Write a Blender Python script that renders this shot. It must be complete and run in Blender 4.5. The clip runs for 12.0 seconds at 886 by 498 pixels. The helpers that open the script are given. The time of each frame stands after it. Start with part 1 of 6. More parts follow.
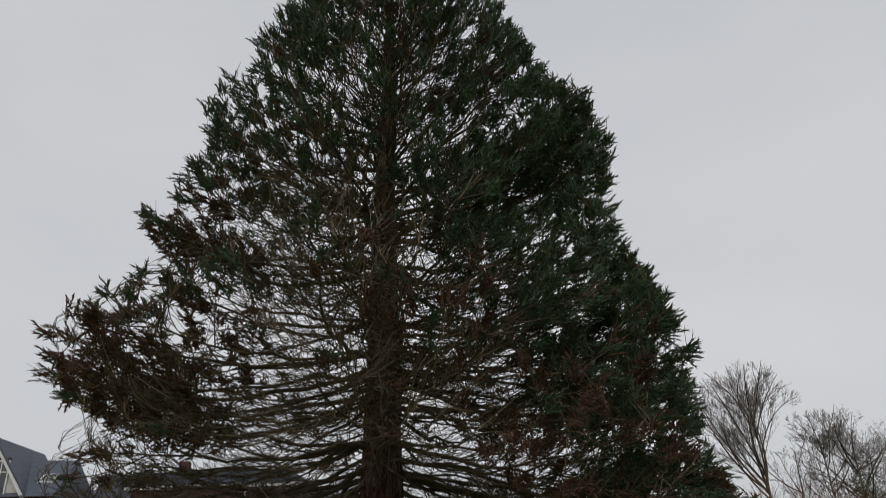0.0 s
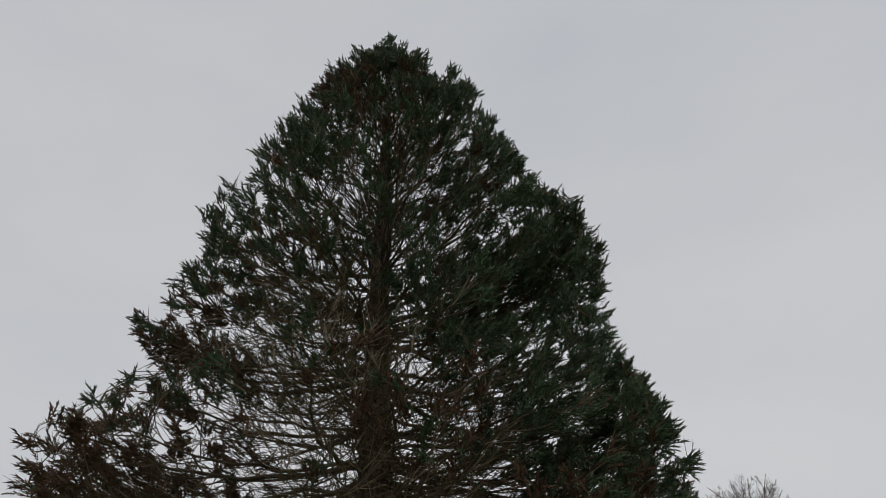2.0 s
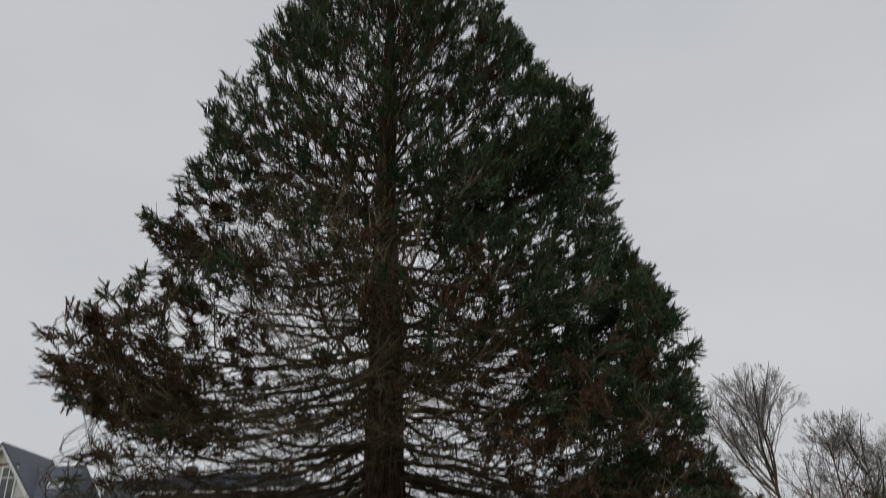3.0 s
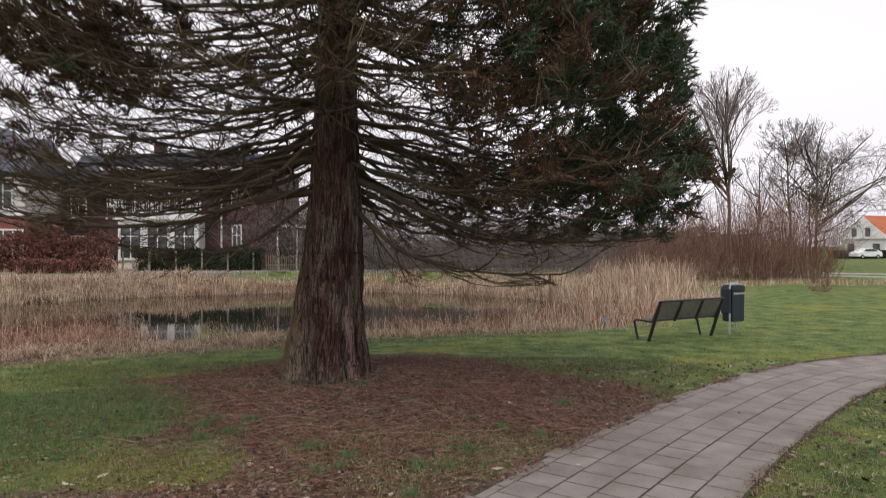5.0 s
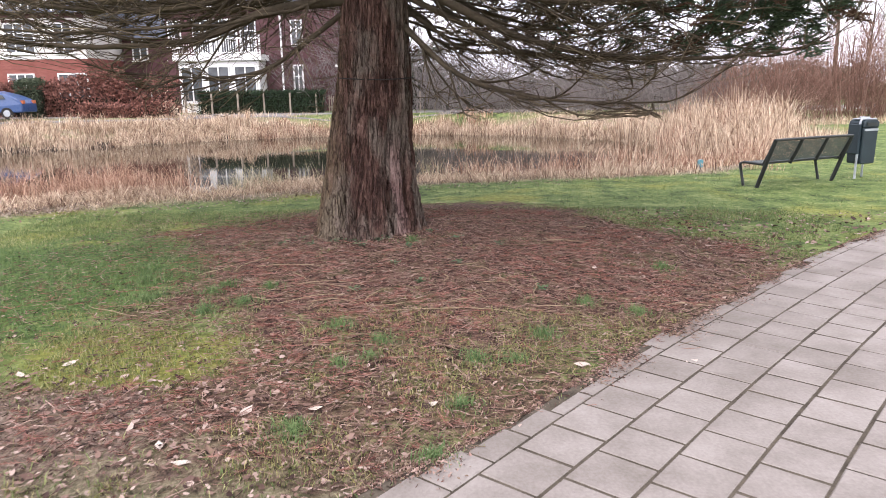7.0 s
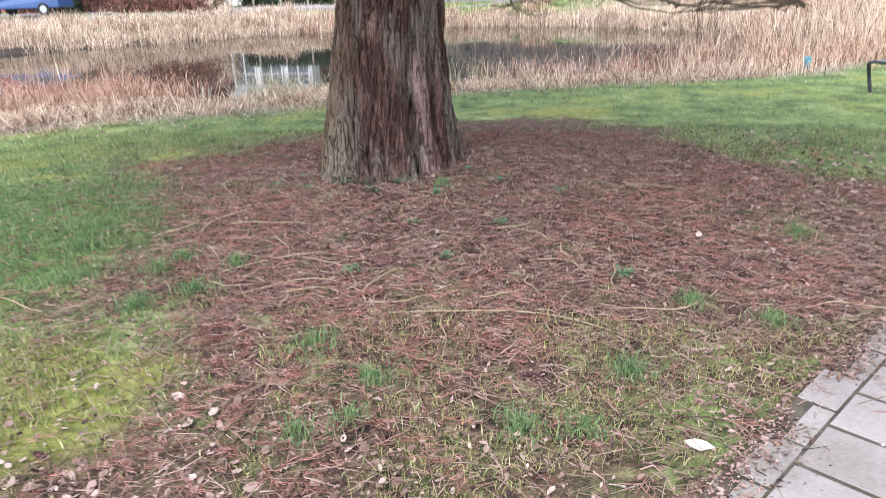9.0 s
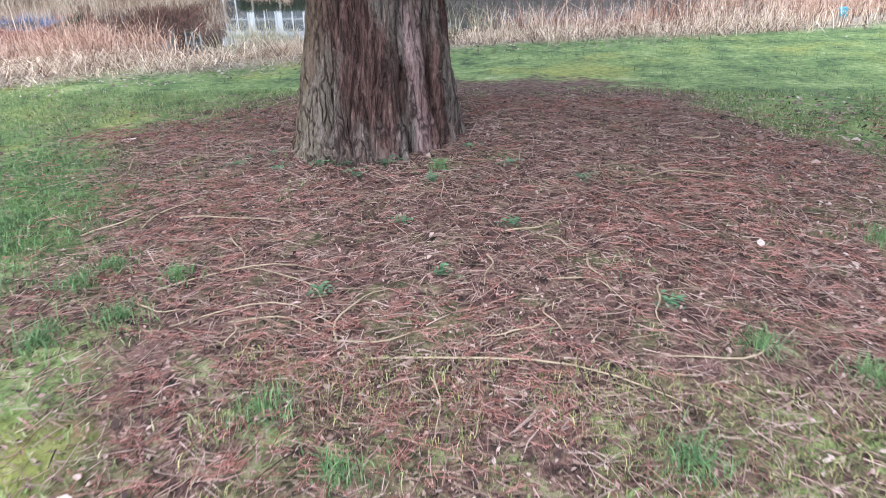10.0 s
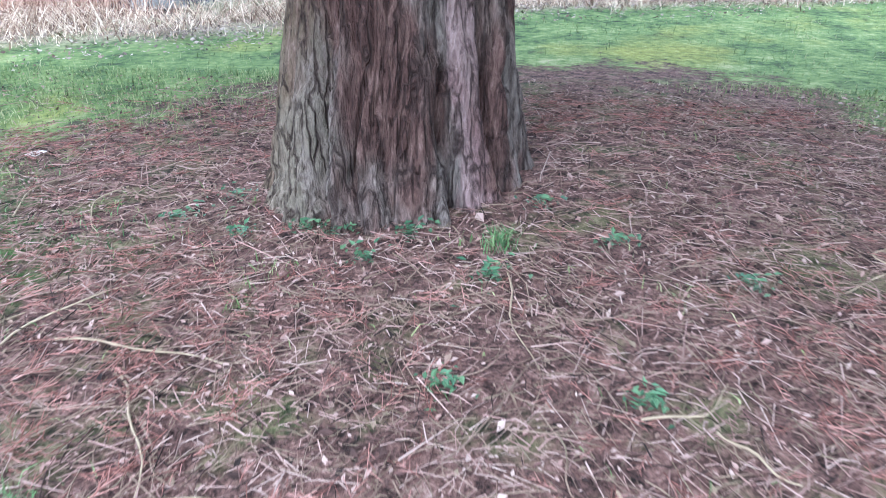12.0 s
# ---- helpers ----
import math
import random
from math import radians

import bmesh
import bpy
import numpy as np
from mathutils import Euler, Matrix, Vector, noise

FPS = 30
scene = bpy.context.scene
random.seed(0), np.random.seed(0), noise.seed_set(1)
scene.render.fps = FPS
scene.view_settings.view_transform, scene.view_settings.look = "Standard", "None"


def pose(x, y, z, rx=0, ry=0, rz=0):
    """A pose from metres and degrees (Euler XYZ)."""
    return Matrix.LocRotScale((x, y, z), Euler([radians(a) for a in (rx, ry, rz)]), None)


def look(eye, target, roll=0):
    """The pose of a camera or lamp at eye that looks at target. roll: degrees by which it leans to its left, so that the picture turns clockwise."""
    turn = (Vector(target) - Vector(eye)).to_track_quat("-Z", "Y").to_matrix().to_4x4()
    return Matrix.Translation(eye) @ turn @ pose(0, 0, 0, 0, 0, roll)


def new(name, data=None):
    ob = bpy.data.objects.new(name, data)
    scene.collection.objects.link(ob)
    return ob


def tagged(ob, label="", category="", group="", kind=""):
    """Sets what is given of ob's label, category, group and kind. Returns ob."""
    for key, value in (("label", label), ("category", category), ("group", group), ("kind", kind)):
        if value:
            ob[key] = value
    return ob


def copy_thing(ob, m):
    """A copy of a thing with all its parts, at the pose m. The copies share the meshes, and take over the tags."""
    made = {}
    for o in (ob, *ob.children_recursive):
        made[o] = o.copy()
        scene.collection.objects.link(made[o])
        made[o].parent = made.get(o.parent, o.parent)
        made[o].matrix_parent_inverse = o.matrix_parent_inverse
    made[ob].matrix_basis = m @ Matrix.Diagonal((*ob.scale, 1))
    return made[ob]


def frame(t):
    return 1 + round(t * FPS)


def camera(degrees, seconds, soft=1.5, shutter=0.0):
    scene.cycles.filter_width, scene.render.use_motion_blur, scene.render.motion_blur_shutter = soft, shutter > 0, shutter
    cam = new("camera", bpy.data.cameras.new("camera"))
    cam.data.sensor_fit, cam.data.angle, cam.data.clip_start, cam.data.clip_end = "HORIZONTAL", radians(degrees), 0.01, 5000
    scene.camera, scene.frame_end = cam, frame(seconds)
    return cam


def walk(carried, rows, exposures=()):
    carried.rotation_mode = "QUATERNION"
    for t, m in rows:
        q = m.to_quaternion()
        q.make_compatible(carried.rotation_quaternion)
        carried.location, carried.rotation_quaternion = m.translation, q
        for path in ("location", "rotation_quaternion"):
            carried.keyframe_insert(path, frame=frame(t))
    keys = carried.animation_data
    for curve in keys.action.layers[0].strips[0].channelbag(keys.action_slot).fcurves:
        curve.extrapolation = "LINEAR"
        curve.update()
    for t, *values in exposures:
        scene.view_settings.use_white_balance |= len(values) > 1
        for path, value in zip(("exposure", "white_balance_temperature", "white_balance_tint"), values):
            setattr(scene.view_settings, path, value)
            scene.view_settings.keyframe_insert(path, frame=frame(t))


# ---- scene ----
cam = camera(63.8, 12.0, soft=0.6, shutter=0.35)
PATH = [
    (0, (0.076, 0.699, 2.155), (0.101, 2.534, 2.951), -2.0),
    (0.5, (0.065, 0.703, 2.147), (0.096, 2.474, 3.074), -2.3),
    (1, (0.051, 0.689, 2.136), (0.098, 2.383, 3.198), -2.7),
    (1.5, (0.082, 0.705, 2.152), (0.131, 2.396, 3.218), -2.5),
    (2, (0.084, 0.706, 2.132), (0.132, 2.4, 3.195), -2.2),
    (2.5, (0.114, 0.709, 2.126), (0.149, 2.423, 3.156), -2.0),
    (3, (0.153, 0.756, 2.115), (0.161, 2.587, 2.922), -2.2),
    (3.5, (0.151, 0.904, 2.068), (0.144, 2.829, 2.61), -1.9),
    (3.7, (0.17, 1.038, 2.047), (0.164, 2.977, 2.536), -1.5),
    (5.3, (0.313, 2.146, 1.8), (0.395, 4.143, 1.722), 0.3),
    (5.5, (0.296, 2.32, 1.784), (0.375, 4.316, 1.684), 0.6),
    (6, (0.332, 2.732, 1.754), (0.389, 4.721, 1.547), 0.5),
    (6.5, (0.409, 3.181, 1.707), (0.351, 5.144, 1.328), -0.1),
    (7, (0.398, 3.627, 1.648), (0.27, 5.573, 1.207), -0.8),
    (7.2, (0.404, 3.822, 1.645), (0.277, 5.766, 1.192), -1.0),
    (8.8, (0.397, 5.264, 1.646), (0.106, 7.14, 1.016), -2.0),
    (9, (0.393, 5.468, 1.611), (0.113, 7.314, 0.894), -1.9),
    (9.5, (0.361, 5.917, 1.572), (0.079, 7.715, 0.743), -1.9),
    (10, (0.281, 6.384, 1.564), (0.007, 8.175, 0.716), -1.6),
    (10.5, (0.212, 6.854, 1.537), (-0.059, 8.621, 0.641), -1.5),
    (11, (0.062, 7.281, 1.491), (-0.207, 9.037, 0.573), -0.3),
    (11.5, (-0.065, 7.72, 1.473), (-0.34, 9.456, 0.519), -0.2),
    (12, (-0.171, 8.155, 1.429), (-0.465, 9.882, 0.464), -0.4),
]
EXPOSE = [(0.0, -0.48, 6500, 10), (1.5, -0.58, 6500, 10), (2.5, -0.57, 6500, 10), (3.0, -0.54, 6500, 10), (3.6, -0.24, 6550, 11), (5.3, 0.28, 6650, 18), (6.0, 0.60, 6550, 18),
          (6.5, 1.18, 6400, 21), (7.0, 1.50, 6350, 21), (9.0, 1.93, 5800, 15), (10.0, 2.03, 5400, 12), (10.5, 2.26, 5130, 11), (11.0, 2.30, 5080, 10), (12.0, 2.42, 4850, 9)]
walk(cam, [(t, look(eye, target, roll)) for t, eye, target, roll in PATH], EXPOSE)

# ---- world and sun: a bright, even, overcast winter sky ----
world = bpy.data.worlds.new("overcast_sky")
scene.world = world
world.use_nodes = True
wt = world.node_tree
wt.nodes.clear()
w_out = wt.nodes.new("ShaderNodeOutputWorld")
w_bg = wt.nodes.new("ShaderNodeBackground")
w_sky = wt.nodes.new("ShaderNodeTexSky")
w_sky.sky_type = "NISHITA"
w_sky.sun_disc = False
w_sky.sun_elevation = radians(38)
w_sky.sun_rotation = radians(200)
w_sky.air_density, w_sky.dust_density, w_sky.ozone_density = 1.0, 5.0, 1.0
w_grey = wt.nodes.new("ShaderNodeHueSaturation")
w_grey.inputs["Saturation"].default_value = 0.16
w_grey.inputs["Value"].default_value = 1.0
wt.links.new(w_sky.outputs["Color"], w_grey.inputs["Color"])
w_co = wt.nodes.new("ShaderNodeTexCoord")
w_map = wt.nodes.new("ShaderNodeMapping")
w_map.inputs["Scale"].default_value = (1.0, 1.0, 2.2)
wt.links.new(w_co.outputs["Generated"], w_map.inputs["Vector"])
w_noise = wt.nodes.new("ShaderNodeTexNoise")
w_noise.inputs["Scale"].default_value = 1.7
w_noise.inputs["Detail"].default_value = 5.0
w_noise.inputs["Roughness"].default_value = 0.5
wt.links.new(w_map.outputs["Vector"], w_noise.inputs["Vector"])
w_ramp = wt.nodes.new("ShaderNodeValToRGB")
w_ramp.color_ramp.elements[0].position, w_ramp.color_ramp.elements[0].color = 0.3, (6.3, 6.55, 7.0, 1)
w_ramp.color_ramp.elements[1].position, w_ramp.color_ramp.elements[1].color = 0.7, (7.3, 7.4, 7.6, 1)
wt.links.new(w_noise.outputs["Fac"], w_ramp.inputs["Fac"])
w_mix = wt.nodes.new("ShaderNodeMix")
w_mix.data_type = "RGBA"
w_mix.inputs[0].default_value = 0.82
wt.links.new(w_grey.outputs["Color"], w_mix.inputs[6])
wt.links.new(w_ramp.outputs["Color"], w_mix.inputs[7])
wt.links.new(w_mix.outputs[2], w_bg.inputs["Color"])
w_bg.inputs["Strength"].default_value = 0.13
wt.links.new(w_bg.outputs["Background"], w_out.inputs["Surface"])

sun = new("sun", bpy.data.lights.new("sun", "SUN"))
sun.data.energy, sun.data.angle, sun.data.color = 0.7, radians(25), (1.0, 0.97, 0.93)
sun.matrix_world = look((0, 0, 30), (4, 22, 0))


# ---- helpers for nodes ----
def put(nt, sock, val):
    if isinstance(val, bpy.types.NodeSocket):
        nt.links.new(val, sock)
    elif val is not None:
        sock.default_value = val


def n_noise(nt, vec, scale, detail=4.0, rough=0.55, dist=0.0):
    n = nt.nodes.new("ShaderNodeTexNoise")
    put(nt, n.inputs["Vector"], vec)
    n.inputs["Scale"].default_value, n.inputs["Detail"].default_value = scale, detail
    n.inputs["Roughness"].default_value, n.inputs["Distortion"].default_value = rough, dist
    return n.outputs["Fac"]


def n_ramp(nt, fac, stops):
    n = nt.nodes.new("ShaderNodeValToRGB")
    el = n.color_ramp.elements
    while len(el) < len(stops):
        el.new(0.5)
    for e, (p, c) in zip(el, stops):
        e.position = p
        e.color = (*c, 1) if not isinstance(c, float) else (c, c, c, 1)
    put(nt, n.inputs["Fac"], fac)
    return n.outputs["Color"]


def n_mix(nt, fac, a, b, blend="MIX"):
    n = nt.nodes.new("ShaderNodeMix")
    n.data_type, n.blend_type = "RGBA", blend
    put(nt, n.inputs[0], fac)
    put(nt, n.inputs[6], (*a, 1) if isinstance(a, tuple) else a)
    put(nt, n.inputs[7], (*b, 1) if isinstance(b, tuple) else b)
    return n.outputs[2]


def n_math(nt, op, a, b=None, clamp=False):
    n = nt.nodes.new("ShaderNodeMath")
    n.operation, n.use_clamp = op, clamp
    put(nt, n.inputs[0], a)
    put(nt, n.inputs[1], b)
    return n.outputs[0]


def n_scaled(nt, vec, scale):
    n = nt.nodes.new("ShaderNodeMapping")
    n.inputs["Scale"].default_value = scale
    put(nt, n.inputs["Vector"], vec)
    return n.outputs["Vector"]


def n_smooth(nt, val, lo, hi):
    n = nt.nodes.new("ShaderNodeMapRange")
    n.interpolation_type = "SMOOTHSTEP"
    put(nt, n.inputs[0], val)
    n.inputs[1].default_value, n.inputs[2].default_value = lo, hi
    return n.outputs[0]


def blank(name, rough=0.8, spec=0.3, metal=0.0):
    m = bpy.data.materials.new(name)
    m.use_nodes = True
    nt = m.node_tree
    b = nt.nodes["Principled BSDF"]
    b.inputs["Roughness"].default_value = rough
    b.inputs["Specular IOR Level"].default_value = spec
    b.inputs["Metallic"].default_value = metal
    g = nt.nodes.new("ShaderNodeNewGeometry")
    return m, nt, b, g


def n_bump(nt, b, height, strength, distance):
    n = nt.nodes.new("ShaderNodeBump")
    n.inputs["Strength"].default_value, n.inputs["Distance"].default_value = strength, distance
    put(nt, n.inputs["Height"], height)
    nt.links.new(n.outputs["Normal"], b.inputs["Normal"])


def surface(name, stops, scale=3.0, fine=40.0, rough=0.8, spec=0.3, metal=0.0, bump=0.3, depth=0.01, islands=0.0, pieces=0.0,
            stretch=(1, 1, 1), local=False):
    """A worn surface: a broad colour ramp, a finer grain over it, and relief; islands and pieces vary it from leaf to leaf or tile to tile."""
    m, nt, b, g = blank(name, rough, spec, metal)
    pos = g.outputs["Position"]
    if local:
        pos = nt.nodes.new("ShaderNodeTexCoord").outputs["Object"]
    vec = n_scaled(nt, pos, stretch)
    broad = n_noise(nt, vec, scale, 5.0)
    grain = n_noise(nt, vec, fine, 4.0)
    fac = n_math(nt, "ADD", n_math(nt, "MULTIPLY", broad, 0.65), n_math(nt, "MULTIPLY", grain, 0.35))
    if islands:
        fac = n_math(nt, "ADD", n_math(nt, "MULTIPLY", fac, 1 - islands), n_math(nt, "MULTIPLY", g.outputs["Random Per Island"], islands))
    if pieces:
        info = nt.nodes.new("ShaderNodeObjectInfo")
        fac = n_math(nt, "ADD", n_math(nt, "MULTIPLY", fac, 1 - pieces), n_math(nt, "MULTIPLY", info.outputs["Random"], pieces))
    nt.links.new(n_ramp(nt, fac, stops), b.inputs["Base Color"])
    r = n_math(nt, "ADD", n_math(nt, "MULTIPLY", grain, 0.2), rough - 0.1, True)
    nt.links.new(r, b.inputs["Roughness"])
    if bump:
        n_bump(nt, b, n_math(nt, "ADD", grain, n_math(nt, "MULTIPLY", broad, 0.5)), bump, depth)
    return m


# ---- materials ----
M_needle = surface("sequoia_needles", [(0.25, (0.020, 0.033, 0.018)), (0.5, (0.042, 0.067, 0.035)), (0.68, (0.066, 0.100, 0.050)), (0.85, (0.105, 0.115, 0.052))],
                   0.9, 9.0, 0.6, 0.25, bump=0, islands=0.35)
M_rust = surface("dead_needles", [(0.3, (0.045, 0.026, 0.017)), (0.55, (0.092, 0.052, 0.034)), (0.8, (0.14, 0.090, 0.055))], 1.0, 9.0, 0.8, 0.15, bump=0, islands=0.4)
M_limb = surface("limb_bark", [(0.3, (0.040, 0.032, 0.022)), (0.6, (0.088, 0.070, 0.048)), (0.8, (0.155, 0.128, 0.088))], 3.0, 30.0, 0.9, 0.15, bump=0.5, depth=0.01)
M_twig = surface("twig_bark", [(0.3, (0.060, 0.045, 0.030)), (0.6, (0.120, 0.094, 0.060)), (0.85, (0.20, 0.165, 0.105))], 1.5, 12.0, 0.9, 0.15, bump=0, islands=0.5)
M_grey_twig = surface("bare_twigs", [(0.3, (0.115, 0.100, 0.095)), (0.6, (0.21, 0.185, 0.175)), (0.85, (0.33, 0.30, 0.28))], 0.5, 4.0, 0.9, 0.15, bump=0, islands=0.4)
M_red_twig = surface("shrub_twigs", [(0.3, (0.115, 0.062, 0.046)), (0.6, (0.220, 0.130, 0.098)), (0.85, (0.36, 0.245, 0.185))], 0.5, 4.0, 0.9, 0.15, bump=0, islands=0.5)
M_reed = surface("dry_reeds", [(0.24, (0.095, 0.052, 0.036)), (0.48, (0.40, 0.28, 0.19)), (0.74, (0.80, 0.66, 0.49))], 1.3, 5.0, 0.85, 0.2, bump=0, islands=0.6)
M_straw_green = surface("green_straw", [(0.2, (0.11, 0.10, 0.055)), (0.5, (0.31, 0.28, 0.17)), (0.8, (0.58, 0.51, 0.36))], 1.6, 8.0, 0.85, 0.2, bump=0, islands=0.6)
M_bank_leaf = surface("bank_leaves", [(0.2, (0.10, 0.075, 0.058)), (0.5, (0.25, 0.19, 0.15)), (0.8, (0.43, 0.35, 0.29))], 2.0, 10.0, 0.8, 0.2, bump=0, islands=0.7)
M_red_reed = surface("russet_reeds", [(0.24, (0.085, 0.038, 0.027)), (0.48, (0.34, 0.188, 0.126)), (0.76, (0.66, 0.47, 0.34))], 1.5, 5.0, 0.85, 0.2, bump=0, islands=0.6)
M_grass = surface("winter_grass", [(0.26, (0.050, 0.074, 0.026)), (0.45, (0.115, 0.160, 0.050)), (0.60, (0.205, 0.232, 0.086)), (0.76, (0.45, 0.41, 0.23))], 1.3, 8.0, 0.7, 0.25, bump=0, islands=0.4)
M_thin_grass = surface("thin_grass", [(0.25, (0.075, 0.10, 0.03)), (0.5, (0.20, 0.205, 0.07)), (0.8, (0.38, 0.33, 0.15))], 2.0, 12.0, 0.7, 0.2, bump=0, islands=0.6)
M_herb = surface("weed_leaves", [(0.3, (0.04, 0.085, 0.04)), (0.6, (0.08, 0.145, 0.065)), (0.85, (0.14, 0.20, 0.09))], 3.0, 12.0, 0.55, 0.3, bump=0, islands=0.5)
M_tuft = surface("tuft_grass", [(0.2, (0.05, 0.095, 0.035)), (0.5, (0.10, 0.17, 0.06)), (0.85, (0.20, 0.25, 0.10))], 3.0, 12.0, 0.65, 0.25, bump=0, islands=0.5)
M_litter = surface("fallen_cords", [(0.24, (0.022, 0.015, 0.012)), (0.40, (0.132, 0.072, 0.058)), (0.49, (0.174, 0.134, 0.084)), (0.59, (0.258, 0.155, 0.126)), (0.80, (0.37, 0.275, 0.225))], 2.4, 15.0, 0.9, 0.15, bump=0, islands=0.55)
M_sprig = surface("red_sprigs", [(0.26, (0.085, 0.033, 0.024)), (0.5, (0.235, 0.102, 0.076)), (0.78, (0.37, 0.200, 0.160))], 2.0, 15.0, 0.85, 0.15, bump=0, islands=0.5)
M_stick = surface("fallen_twigs", [(0.3, (0.11, 0.070, 0.048)), (0.55, (0.19, 0.130, 0.090)), (0.8, (0.29, 0.220, 0.155))], 4.0, 40.0, 0.85, 0.2, bump=0.3, depth=0.004)
M_pale_stick = surface("pale_twigs", [(0.3, (0.20, 0.145, 0.09)), (0.55, (0.32, 0.245, 0.155)), (0.8, (0.44, 0.36, 0.24))], 4.0, 40.0, 0.85, 0.2, bump=0.3, depth=0.004)
M_leaf = surface("fallen_leaves", [(0.22, (0.040, 0.022, 0.017)), (0.42, (0.130, 0.078, 0.060)), (0.62, (0.215, 0.138, 0.108)), (0.84, (0.40, 0.31, 0.26))], 1.5, 25.0, 0.75, 0.25, bump=0, islands=0.7)
M_pale_leaf = surface("pale_leaf", [(0.3, (0.42, 0.34, 0.28)), (0.7, (0.60, 0.53, 0.46))], 20.0, 120.0, 0.7, 0.3, bump=0.2, depth=0.002)
M_paver = surface("concrete_paver", [(0.28, (0.145, 0.126, 0.106)), (0.48, (0.228, 0.202, 0.180)), (0.72, (0.330, 0.298, 0.272))], 2.6, 60.0, 0.85, 0.25, bump=0.6, depth=0.004, pieces=0.10)
M_sand = surface("joint_sand", [(0.3, (0.032, 0.027, 0.020)), (0.7, (0.125, 0.105, 0.080))], 5.0, 80.0, 0.95, 0.1, bump=0.5, depth=0.006)
M_steel_black = surface("black_coated_steel", [(0.3, (0.012, 0.014, 0.014)), (0.7, (0.028, 0.032, 0.031))], 6.0, 60.0, 0.5, 0.4, bump=0.1, depth=0.002)
M_mesh_panel = surface("perforated_panel", [(0.3, (0.060, 0.074, 0.068)), (0.7, (0.100, 0.120, 0.110))], 6.0, 70.0, 0.6, 0.4, bump=0.2, depth=0.002)
M_bin = surface("dark_green_plastic", [(0.3, (0.008, 0.017, 0.022)), (0.7, (0.017, 0.032, 0.040))], 4.0, 40.0, 0.5, 0.4, bump=0.1, depth=0.002)
M_wire = surface("rusty_wire", [(0.3, (0.014, 0.012, 0.011)), (0.7, (0.035, 0.028, 0.024))], 8.0, 60.0, 0.7, 0.3, bump=0.1, depth=0.002)
M_galv = surface("galvanised_steel", [(0.3, (0.30, 0.33, 0.35)), (0.7, (0.46, 0.49, 0.52))], 8.0, 60.0, 0.45, 0.5, 0.5, bump=0.1, depth=0.002)
M_teal = surface("teal_plastic", [(0.3, (0.05, 0.20, 0.25)), (0.7, (0.09, 0.30, 0.36))], 8.0, 60.0, 0.5, 0.4, bump=0.1, depth=0.002)
M_brick = surface("dark_red_brick", [(0.25, (0.058, 0.028, 0.030)), (0.55, (0.098, 0.050, 0.052)), (0.8, (0.14, 0.080, 0.080))], 1.5, 9.0, 0.85, 0.2, bump=0.3, depth=0.01, stretch=(1, 1, 3))
M_red_brick = surface("orange_red_brick", [(0.25, (0.19, 0.066, 0.054)), (0.55, (0.28, 0.105, 0.086)), (0.8, (0.36, 0.16, 0.135))], 1.5, 9.0, 0.85, 0.2, bump=0.3, depth=0.01, stretch=(1, 1, 3))
M_white = surface("white_paint", [(0.3, (0.66, 0.66, 0.64)), (0.7, (0.80, 0.80, 0.78))], 1.2, 14.0, 0.6, 0.3, bump=0.1, depth=0.004)
M_render = surface("pale_render", [(0.3, (0.52, 0.50, 0.46)), (0.7, (0.66, 0.64, 0.60))], 0.6, 10.0, 0.85, 0.2, bump=0.15, depth=0.006)
M_slate = surface("slate_roof", [(0.3, (0.050, 0.058, 0.078)), (0.7, (0.090, 0.102, 0.132))], 1.2, 12.0, 0.6, 0.35, bump=0.4, depth=0.02, stretch=(1, 1, 3))
M_pantile = surface("orange_pantiles", [(0.3, (0.36, 0.10, 0.045)), (0.7, (0.50, 0.17, 0.08))], 0.8, 6.0, 0.75, 0.25, bump=0.4, depth=0.03)
M_wood = surface("weathered_timber", [(0.3, (0.20, 0.165, 0.13)), (0.7, (0.36, 0.31, 0.25))], 3.0, 25.0, 0.85, 0.2, bump=0.3, depth=0.006, stretch=(4, 4, 0.6))
M_asphalt = surface("street_paving", [(0.3, (0.15, 0.145, 0.14)), (0.7, (0.25, 0.24, 0.235))], 0.8, 12.0, 0.9, 0.2, bump=0.3, depth=0.006)
M_kerb = surface("kerb_concrete", [(0.3, (0.32, 0.31, 0.29)), (0.7, (0.45, 0.44, 0.42))], 1.5, 20.0, 0.85, 0.2, bump=0.3, depth=0.005)
M_hedge = surface("yew_hedge_leaves", [(0.3, (0.012, 0.026, 0.012)), (0.7, (0.035, 0.060, 0.026))], 1.2, 10.0, 0.65, 0.25, bump=0, islands=0.5)
M_beech = surface("copper_hedge_leaves", [(0.2, (0.05, 0.026, 0.021)), (0.48, (0.155, 0.066, 0.050)), (0.8, (0.34, 0.165, 0.125))], 0.9, 8.0, 0.75, 0.2, bump=0, islands=0.5)
M_evergreen = surface("bush_leaves", [(0.2, (0.025, 0.040, 0.022)), (0.5, (0.055, 0.075, 0.042)), (0.8, (0.11, 0.12, 0.075))], 0.9, 8.0, 0.7, 0.2, bump=0, islands=0.5)
# near-black: paints the shaded inside of hedges, and colours the board fence
M_near_black = surface("near_black", [(0.3, (0.012, 0.014, 0.009)), (0.7, (0.03, 0.03, 0.02))], 2.0, 12.0, 0.95, 0.1, bump=0.5, depth=0.05)
M_tyre = surface("tyre_rubber", [(0.3, (0.015, 0.015, 0.015)), (0.7, (0.03, 0.03, 0.03))], 8.0, 50.0, 0.8, 0.2, bump=0.1, depth=0.004)
